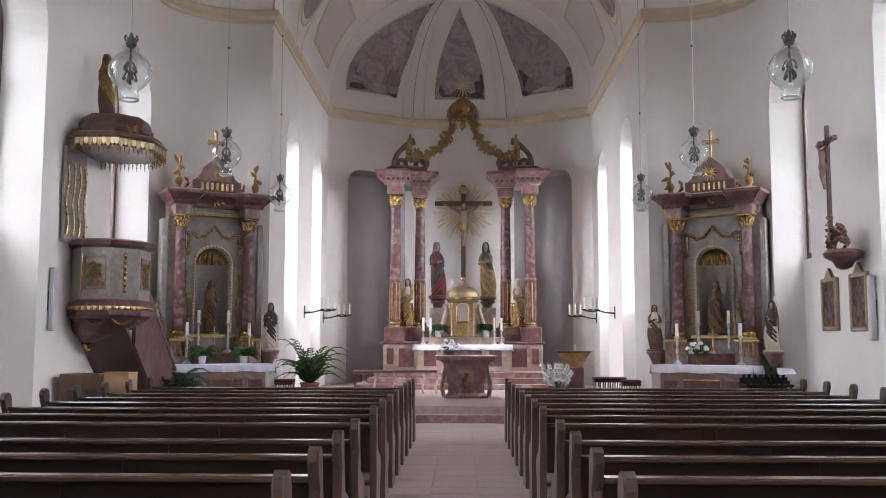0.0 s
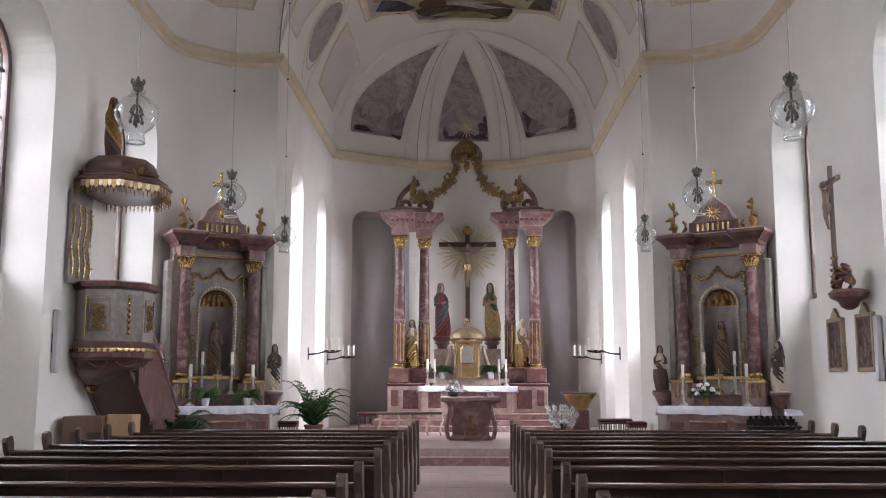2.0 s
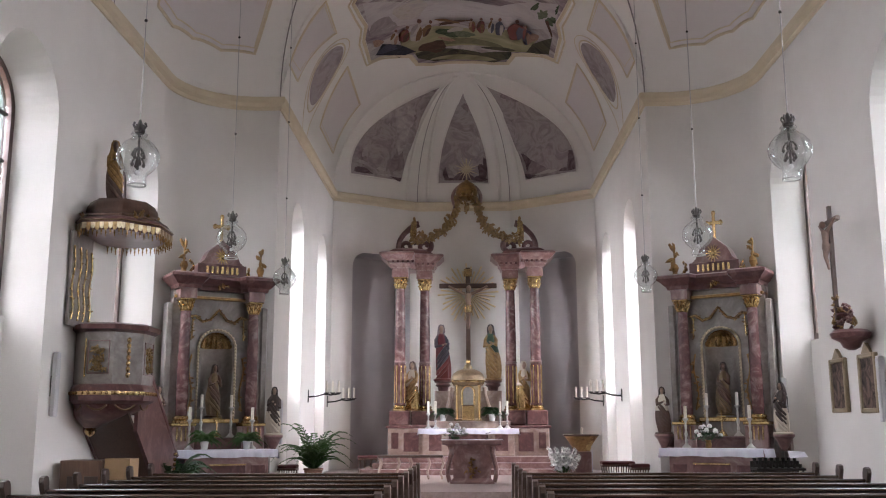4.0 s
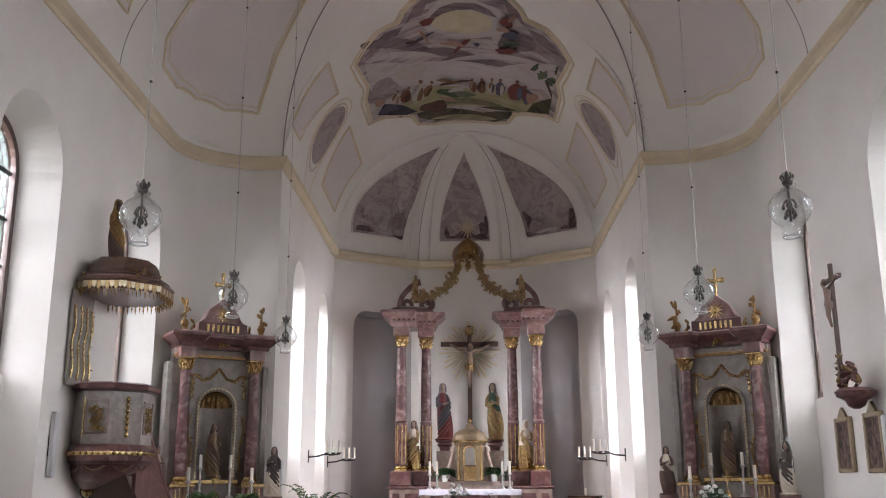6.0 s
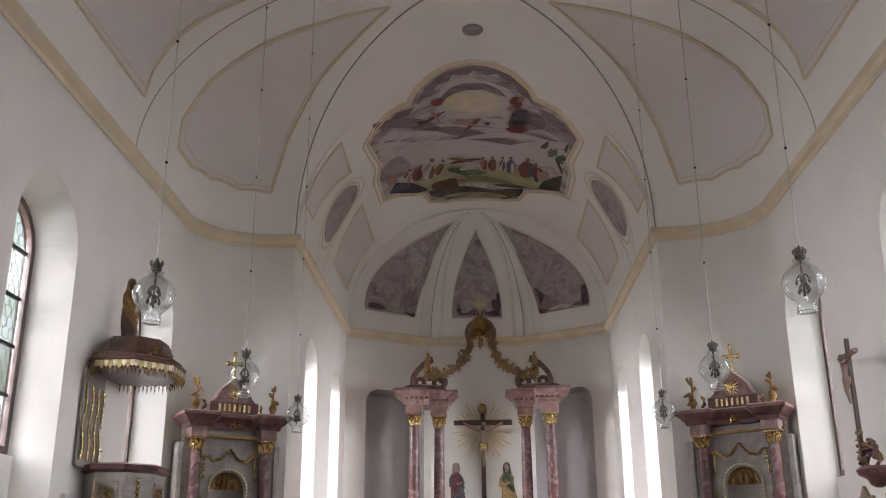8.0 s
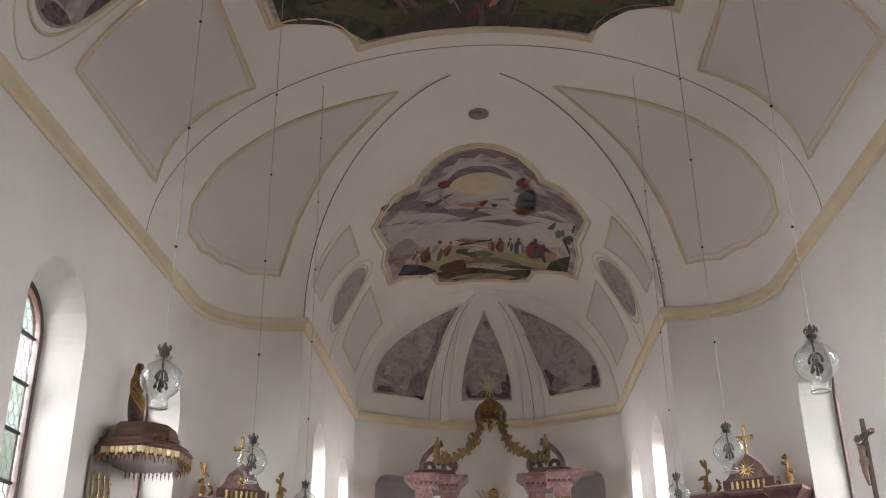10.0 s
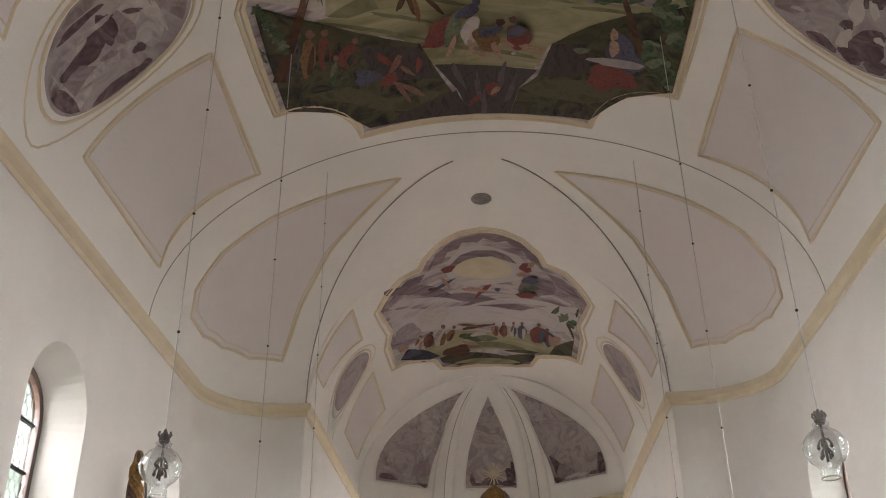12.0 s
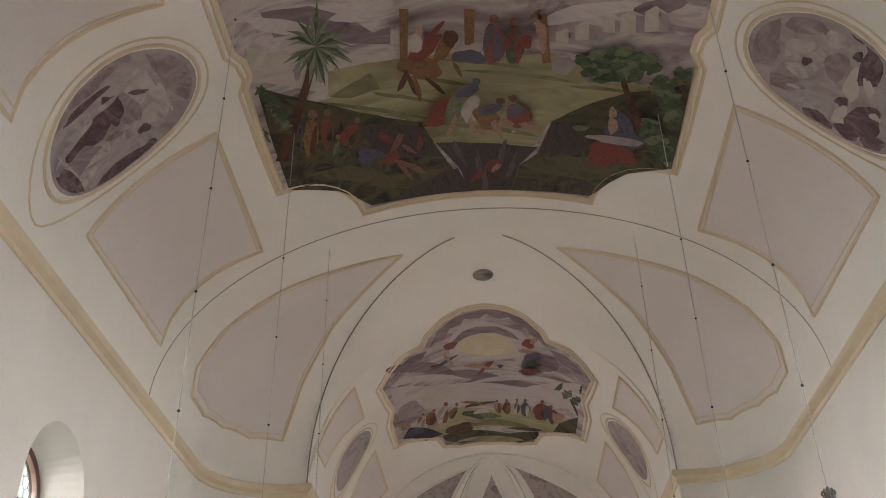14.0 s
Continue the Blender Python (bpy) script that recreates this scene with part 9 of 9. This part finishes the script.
for k in range(8):
    t = 2 * math.pi * k / 8
    n = Vector((math.cos(t), math.sin(t), 0))
    side = Vector((-n.y, n.x, 0))
    if n.x < -0.8:
        continue
    c = n * 0.655
    sh = Shape()
    if k in (6, 0):
        leafy(sh, [c + Vector((0, 0, z)) + side * dx for z in (2.45, 2.6, 2.75) for dx in (-0.1, 0.1)], 0.06, 80 + k, 4.0)
        part("gilded_relief", sh, OLD_GOLD, pul, "gilded carved relief", 40)
        m = Matrix.Translation(c) @ Matrix.Rotation(t + math.pi / 2, 4, "Z")
        part("panel_frame", Shape().tube([m @ Vector(p) for p in ((-0.19, 0, 2.38), (0.19, 0, 2.38), (0.19, 0, 2.88), (-0.19, 0, 2.88), (-0.19, 0, 2.38), (-0.15, 0, 2.38))], 0.012, 5), PINK_MARBLE, pul)
    if k == 7:
        for i in range(7):
            p = c + Vector((0, 0, 2.36 + 0.09 * i))
            part("gilded_husk", Shape().ball(p.x, p.y, p.z, 0.04, 8, 5, 1, 1, 1.2), GOLD, pul)
    if k in (5, 6):
        p = c + side * (-0.24)
        part("gilded_strip", Shape().tube([p + Vector((0, 0, 2.32)), p + Vector((0, 0, 2.92))], 0.014, 6), GOLD, pul)
    for i in range(5):
        p = n * 0.735 + side * (-0.22 + 0.11 * i) + Vector((0, 0, 2.08))
        part("gilded_bead", Shape().ball(p.x, p.y, p.z, 0.028, 7, 4), GOLD, lowm)
# back panel between basket and canopy
part("back_panel", Shape().box(-0.565, -0.50, -0.85, -0.05, 3.1, 4.59, 0.01), GREY_MARBLE, pul, "grey marbled back panel")
for y in (-0.8, -0.56, -0.34, -0.12):
    tend = [(-0.48 + 0.01 * math.sin(9 * u), y + 0.03 * math.sin(11 * u), 3.2 + 1.15 * u) for u in [i / 12 for i in range(13)]]
    sh = Shape().tube(tend, 0.018, 6)
    leafy(sh, tend, 0.04, int(90 + 10 * y), 0.8)
    part("gilded_tendril", sh, GOLD, pul, "gilded carved tendril", 40)
# canopy
rim = part("canopy_rim", oct_prof(Shape(), [(0.86, 4.60), (0.89, 4.62), (0.90, 4.70), (0.94, 4.75), (0.92, 4.79), (0.85, 4.83)]), RED_MARBLE, pul, "red marbled canopy rim")
part("gilded_band", oct_prof(Shape(), [(0.935, 4.735), (0.95, 4.75), (0.935, 4.765)]), DULL_GOLD, rim, "dull gilded band")
part("canopy_roof", oct_prof(Shape(), [(0.86, 4.83), (0.83, 4.87), (0.74, 4.89), (0.68, 4.94), (0.65, 5.02), (0.63, 5.10), (0.60, 5.13), (0.58, 5.17), (0.20, 5.18)]), BROWN_WOOD, pul, "brown curved canopy roof")
part("canopy_ceiling", oct_prof(Shape(), [(0.84, 4.63), (0.84, 4.66)]), BLACK_CLOTH, pul)
for k in range(8):
    t = 2 * math.pi * k / 8
    n = Vector((math.cos(t), math.sin(t), 0))
    side = Vector((-n.y, n.x, 0))
    for i in range(9):
        p = n * 0.83 + side * (-0.32 + 0.08 * i)
        deep = 0.03 if i % 2 else 0.0
        tongue = [(-0.036, 4.71), (0.036, 4.71), (0.036, 4.645 - deep), (0.022, 4.62 - deep), (0, 4.61 - deep), (-0.022, 4.62 - deep), (-0.036, 4.645 - deep)]
        sh = Shape().loft([[tuple(p + side * a + n * b + Vector((0, 0, z))) for a, z in tongue] for b in (0.018, 0.036)])
        q = p + n * 0.025
        part("lambrequin_tongue", sh, OLD_GOLD if i % 2 else PALE_GOLD, rim, "gilded lambrequin tongue", 30)
        part("drop", Shape().lathe([(0.004, 4.62), (0.010, 4.60), (0.018, 4.565), (0.005, 4.535), (0.011, 4.52), (0.003, 4.505)], 7, q.x, q.y, -deep), DARK_GOLD, rim, "small dark gilded drop")
for pts, seed, r in (([(0.40, -0.62, 4.84), (0.55, -0.5, 4.86), (0.62, -0.32, 4.84)], 99, 0.1), ([(-0.5, -0.6, 4.84), (-0.35, -0.72, 4.84)], 98, 0.06), ([(0.66, 0.0, 4.86), (0.7, 0.2, 4.86)], 97, 0.09)):
    part("canopy_ornament", leafy(Shape(), pts, r, seed, 2.4), OLD_GOLD, pul, "gilded leaf ornament", 40)
statue("statue", 1.12, [BROWN_CLOTH, DARK_GOLD, BROWN_CLOTH], "dark carved statue on the pulpit canopy", pose(PX - 0.24, PY, 5.182), 25, 30, 0.85)

# stairs of the pulpit, along the wall
st = thing("pulpit_stairs", "marbled wooden stairs leading up to the pulpit", "stairs", pose(-5.66, 15.35, 0))
for i in range(10):
    y0 = 0.25 + 0.2 * i
    part("step", Shape().box(-0.42, 0.38, y0, y0 + 0.24, 1.95 - 0.19 * i, 1.99 - 0.19 * i, 0.006), BROWN_WOOD, st)
for x in (-0.46, 0.38):
    part("stringer", Shape().loft([[(x + d, 0.1, 1.5), (x + d, 0.1, 2.2), (x + d, 2.35, 0.25), (x + d, 2.35, 0.0), (x + d, 1.95, 0.0)] for d in (0, 0.06)]), RED_MARBLE, st, "red marbled stringer")
part("soffit", Shape().loft([[(x, -0.3, 1.86), (x, -0.3, 1.93), (x, 2.1, 0.07), (x, 2.0, 0.0)] for x in (-0.4, 0.38)]), BROWN_WOOD, st, "dark brown wooden underside")
part("balustrade", Shape().loft([[(x, 0.0, 2.15), (x, 0.0, 2.95), (x, 2.3, 1.05), (x, 2.3, 0.25)] for x in (0.395, 0.43)]), RED_MARBLE, st)
part("handrail", Shape().tube([(0.41, -0.05, 3.02), (0.41, 2.35, 1.05)], 0.05, 8), RED_MARBLE, st, "red marbled handrail")
for i in range(8):
    part("gilded_husk", Shape().ball(0.45, 2.15, 0.55 + 0.09 * i - 0.1, 0.035, 7, 5), GOLD, st)
cup = thing("wooden_cabinet", "low brown wooden cabinet under the pulpit", "cabinet", pose(-5.55, 14.6, 0))
part("body", Shape().box(-0.42, 0.2, -0.25, 0.25, 0, 1.08, 0.01), MID_BROWN, cup)
for x in (-0.2, 0.06):
    part("door", Shape().box(x - 0.1, x + 0.1, -0.265, -0.25, 0.15, 0.85, 0.005), PEW_END, cup)
box = thing("cardboard_box", "light brown cardboard box beside the cabinet", "box", pose(-5.12, 14.62, 0))
part("carton", Shape().box(-0.21, 0.17, -0.2, 0.2, 0.0, 1.10, 0.004), CARD, box)
part("flap", Shape().box(-0.21, 0.17, -0.202, 0.0, 1.102, 1.106), CARD, box)


# ---- hanging lamps ----
def hanging_lamp(x, y, zb=3.80):
    zt = vault(x, y)
    top = thing("hanging_lamp", "clear glass globe lamp hanging on a thin rod", "lamp", pose(x, y, zb), "hanging glass lamps")
    gl = part("globe", Shape().lathe([(0.082, 0.0), (0.086, 0.035), (0.075, 0.07), (0.09, 0.10), (0.15, 0.15), (0.19, 0.22), (0.2, 0.28), (0.185, 0.34), (0.14, 0.405), (0.085, 0.445), (0.062, 0.47), (0.08, 0.495), (0.062, 0.52)], 28, 0, 0, 0, None, False), GLOBE_GLASS, top, "clear glass globe", 60)
    gl.visible_shadow = False
    part("rim", Shape().tube([(0.082 * math.cos(t), 0.082 * math.sin(t), 0.0) for t in [2 * math.pi * i / 24 for i in range(25)]], 0.008, 6), SILVER, top)
    part("crown", Shape().lathe([(0.04, 0.5), (0.055, 0.53), (0.045, 0.56), (0.025, 0.6), (0.01, 0.64)], 12), LAMP_METAL, top, "dark metal crown")
    sh = Shape()
    for k in range(5):
        t = 2 * math.pi * k / 5
        sh.tube([(0.035 * math.cos(t), 0.035 * math.sin(t), 0.54), (0.062 * math.cos(t), 0.062 * math.sin(t), 0.58), (0.05 * math.cos(t), 0.05 * math.sin(t), 0.61)], 0.012, 5)
    part("crown_leaves", sh, LAMP_METAL, top)
    sh = Shape().tube([(0, 0, 0.12), (0, 0, 0.5)], 0.012, 6)
    for zz, rr in ((0.22, 0.055), (0.31, 0.06)):
        for k in range(4):
            t = math.pi / 2 * k + zz * 3
            sh.tube([(0, 0, zz + 0.05), (rr * 0.6 * math.cos(t), rr * 0.6 * math.sin(t), zz + 0.04), (rr * math.cos(t), rr * math.sin(t), zz)], 0.01, 5)
            sh.lathe([(0.008, 0), (0.019, 0.02), (0.008, 0.045)], 7, rr * math.cos(t), rr * math.sin(t), zz - 0.045)
    part("inner_arms", sh, LAMP_METAL, top, "dark metal arms with sockets")
    part("bulb", Shape().ball(0, 0, 0.12, 0.025, 8, 6), WHITE_POT, top)
    part("rod", Shape().tube([(0, 0, 0.62), (0, 0, zt - zb)], 0.006, 6), ROD_GREY, top, "thin grey metal rod")
    z = 5.45 - zb
    while z < zt - zb:
        part("rod_joint", Shape().ball(0, 0, z, 0.017, 8, 6), IRON, top)
        z += 1.38


for x in (-3.02, 3.1):
    for y, zb in ((8.65, 3.80), (12.3, 3.74), (16.0, 3.78)):
        hanging_lamp(x, y, zb)

# ---- sanctuary furniture ----
def wall_candle_bracket(x, y, z, side):
    top = thing("wall_candle_bracket", "black iron wall bracket with white candles", "candle holder", pose(x, y, z, 0, 0, 0 if side < 0 else 180), "candle brackets on the chancel walls")
    part("wall_plate", Shape().box(-0.005, 0.02, -0.04, 0.04, -0.16, 0.16, 0.004), IRON, top)
    part("arm", Shape().tube([(0.01, 0, -0.02), (0.25, 0, 0.0), (0.42, 0, 0.05), (0.6, 0, 0.03), (0.82, 0, 0.06)], 0.022, 7), IRON, top)
    for k, dx in enumerate((0.48, 0.64, 0.80)):
        part("drip_tray", Shape().lathe([(0.02, 0.05), (0.065, 0.075), (0.07, 0.09), (0.03, 0.085)], 10, dx, 0.0, 0), IRON, top)
        part("candle", Shape().lathe([(0.028, 0), (0.028, 0.30), (0.015, 0.31)], 10, dx, 0, 0.085), WAX, top, "white wax candle")


for y, z in ((24.9, 2.35), (28.3, 2.3)):
    wall_candle_bracket(-CHANCEL_W, y, z, -1)
    wall_candle_bracket(CHANCEL_W, y, z, 1)

am = thing("gilded_bowl_stand", "stone pillar with wide gilded bowl and candle", "pedestal", pose(2.62, 21.9, S))
part("pillar", Shape().box(-0.2, 0.2, -0.2, 0.2, 0, 0.72, 0.02), PINK_MARBLE, am)
part("bowl", Shape().lathe([(0.2, 0.7), (0.22, 0.8), (0.3, 0.92), (0.36, 1.0), (0.40, 1.04), (0.36, 1.05)], 8, 0, 0, 0, None, True, math.pi / 8), GOLD, am, "gilded faceted bowl")
part("lid", Shape().lathe([(0.42, 1.05), (0.43, 1.07), (0.40, 1.085)], 8, 0, 0, 0, None, True, math.pi / 8), BROWN_WOOD, am)
part("candle", Shape().lathe([(0.03, 0), (0.03, 0.14), (0.015, 0.15)], 10, 0.02, 0, 1.085), WAX, am, "short white candle")
part("white_strip", Shape().box(0.202, 0.22, -0.215, -0.19, 0.0, 0.74), LINEN, am)
gladioli("floor_flowers", pose(2.12, 21.2, S), "large bunch of white gladioli beside the pillar", 9, 0.42, 0.88, 21)
fern("palm_plant", pose(-3.25, 21.0, S), "tall potted palm with arching green fronds", LEAF, 38, 1.25, POT, 0.2, 22, 0.92, "plant", 0.022, 0.72)


def stool(at, label, r=0.42, legs=7):
    top = thing("stool", label, "stool", at, "stools in the sanctuary")
    part("seat", Shape().box(-r, r, -0.2, 0.2, 0.40, 0.47, 0.02), RED_SEAT, top, "dark red cushion")
    part("seat_frame", Shape().box(-r, r, -0.19, 0.19, 0.35, 0.40, 0.01), BROWN_WOOD, top)
    for i in range(legs):
        x = -r + 0.04 + (2 * r - 0.08) * i / (legs - 1)
        for y in (-0.16, 0.16):
            part("leg", Shape().tube([(x, y, 0), (x * 0.97, y, 0.2), (x, y, 0.36)], 0.015, 6), BROWN_WOOD, top)


stool(pose(3.52, 22.6, S), "dark wooden stool bench with red cushion", 0.38)
stool(pose(3.72, 20.9, S), "dark wooden stool bench with red cushion", 0.2, 4)
stool(pose(-3.78, 20.9, S), "dark wooden stool bench with red cushion", 0.2, 4)
stool(pose(-2.75, 27.6, S), "dark wooden stool beside the high altar", 0.28, 4)
bn = thing("credence_bench", "white-legged bench with dark wooden seat", "bench", pose(-1.15, 24.0, S), "")
part("seat", Shape().box(-0.98, 0.62, -0.22, 0.22, 0.52, 0.58, 0.015), PEW_END, bn, "dark wooden seat")
for x in (-0.95, -0.5, -0.2, 0.25, 0.58):
    for y in (-0.17, 0.17):
        part("leg", scroll([(x, y, 0.52), (x + 0.05, y, 0.38), (x - 0.02, y, 0.16), (x + 0.02, y, 0.0)], 0.03, 0.02), SAND_MARBLE, bn, "pale curved leg")


def loudspeaker(x, y, z, side):
    top = thing("column_loudspeaker", "slim grey column loudspeaker on the wall", "loudspeaker", pose(x, y, z, 0, 0, 0 if side < 0 else 180), "column loudspeakers")
    part("case", Shape().box(0.02, 0.10, -0.06, 0.06, 0, 0.95, 0.012), SPEAKER_GREY, top)
    part("grille", Shape().box(0.10, 0.106, -0.045, 0.045, 0.04, 0.91, 0.003), SPEAKER_GREY, top)
    part("wall_mount", Shape().box(0.0, 0.02, -0.03, 0.03, 0.3, 0.6), IRON, top)


loudspeaker(-NAVE_W, 14.15, 1.72, -1)
loudspeaker(NAVE_W, 18.35, 1.5, 1)
loudspeaker(NAVE_W, 14.02, 1.6, 1)
loudspeaker(-CHANCEL_W, 20.98, 1.2, -1)

# ---- right nave wall ----
cx = thing("wall_crucifix", "painted wooden crucifix on a carved red bracket", "crucifix", pose(NAVE_W, 14.4, 0.2, 0, 0, -90))
# its front faces -x; local -y is into the room after the turn
part("upright", Shape().box(-0.03, 0.03, -0.50, -0.44, 2.9, 4.66, 0.006), BROWN_WOOD, cx)
part("crossbeam", Shape().box(-0.33, 0.33, -0.50, -0.44, 4.38, 4.45, 0.006), BROWN_WOOD, cx)
# the shade on this figure is put into its wood colour
part("carved_figure", corpus(0.64), [DARK_SKIN, DARK_SKIN], cx, "brownish carved figure", 50).matrix_basis = pose(0, -0.47, 4.35)
sh = leafy(Shape(), [(-0.24, -0.3, 2.78), (-0.2, -0.32, 3.0), (0.2, -0.32, 3.0), (0.24, -0.3, 2.78)], 0.1, 61, 2.2)
leafy(sh, [(0, -0.43, 2.8), (0, -0.45, 3.3)], 0.08, 62, 3)
part("carved_group", sh, [OLD_GOLD], cx, "gilded carved leaves", 40)
sh = Shape().lathe([(0.05, 2.46), (0.12, 2.5), (0.16, 2.58), (0.27, 2.64), (0.30, 2.71), (0.24, 2.76)], 16, 0, -0.29, 0, None, True, 0, 1.0, 1.0)
part("bracket", sh, RED_MARBLE, cx, "red carved bracket")
sh = Shape()
leafy(sh, [(-0.22, -0.34, 2.76), (-0.2, -0.34, 3.08), (0, -0.42, 2.8), (0.2, -0.34, 3.08), (0.22, -0.34, 2.76)], 0.11, 63, 2.2)
part("carved_clouds", sh, [RED_MARBLE], cx, "", 40)


def wall_picture(y, z0, z1):
    w = 0.32
    top = thing("framed_picture", "dark devotional picture in pale gilded frame", "picture", pose(NAVE_W, y, 0, 0, 0, -90), "framed pictures on the nave wall")
    part("canvas", Shape().box(-w + 0.06, w - 0.06, -0.04, -0.02, z0 + 0.06, z1 - 0.06), STATION, top, "dark painted canvas")
    for x0, x1, a, b in ((-w, -w + 0.07, z0, z1), (w - 0.07, w, z0, z1), (-w + 0.07, w - 0.07, z0, z0 + 0.07), (-w + 0.07, w - 0.07, z1 - 0.07, z1)):
        part("frame_bar", Shape().box(x0, x1, -0.07, -0.003, a, b, 0.012), FRAME_GOLD, top, "pale gilded frame")
    part("frame_top", Shape().prism([(-0.16, z1), (0.16, z1), (0.07, z1 + 0.1), (0, z1 + 0.16), (-0.07, z1 + 0.1)], -0.06, -0.01), FRAME_GOLD, top)


STATION = painted("dark_picture_paint", [(0.02, 0.014, 0.012), (0.07, 0.05, 0.04), (0.16, 0.11, 0.085), (0.05, 0.03, 0.03)], 3.5, 2.0)
FRAME_GOLD = simple("pale_gilded_wood", (0.22, 0.17, 0.10), (0.36, 0.29, 0.19), 8, 0.5, 0.2, 0.2)
wall_picture(15.66, 1.76, 2.62)
wall_picture(14.5, 1.74, 2.62)

# votive candle rack
vr = thing("votive_candle_rack", "black iron rack with rows of votive cups", "candle rack", pose(5.45, 17.1, 0))
for x in (-0.38, 0.38):
    for y in (-0.15, 0.15):
        part("leg", Shape().box(x - 0.015, x + 0.015, y - 0.015, y + 0.015, 0, 0.85), IRON, vr)
part("tray", Shape().box(-0.42, 0.42, -0.2, 0.2, 0.8, 0.84, 0.005), IRON, vr)
part("backboard", Shape().box(-0.42, 0.42, 0.18, 0.2, 0.5, 0.95, 0.005), IRON, vr)
for j in range(3):
    for i in range(8):
        part("votive_cup", Shape().lathe([(0.025, 0), (0.035, 0.07), (0.03, 0.07), (0.02, 0.01)], 8, -0.36 + 0.1 * i, -0.13 + 0.13 * j, 0.84 + 0.05 * j), IRON, vr)
pb = thing("leaflet_box", "white leaflet on the votive rack", "leaflet", pose(5.72, 16.9, 0.915))
part("sheet", Shape().put([(-0.15, -0.1, 0.1), (0.15, -0.12, 0.12), (0.17, 0.1, 0.2), (-0.12, 0.1, 0.22), (-0.15, -0.1, 0.095), (0.15, -0.12, 0.115), (0.17, 0.1, 0.195), (-0.12, 0.1, 0.215)], [(0, 1, 2, 3), (4, 5, 6, 7), (0, 1, 5, 4), (1, 2, 6, 5), (2, 3, 7, 6), (3, 0, 4, 7)]), LINEN, pb)
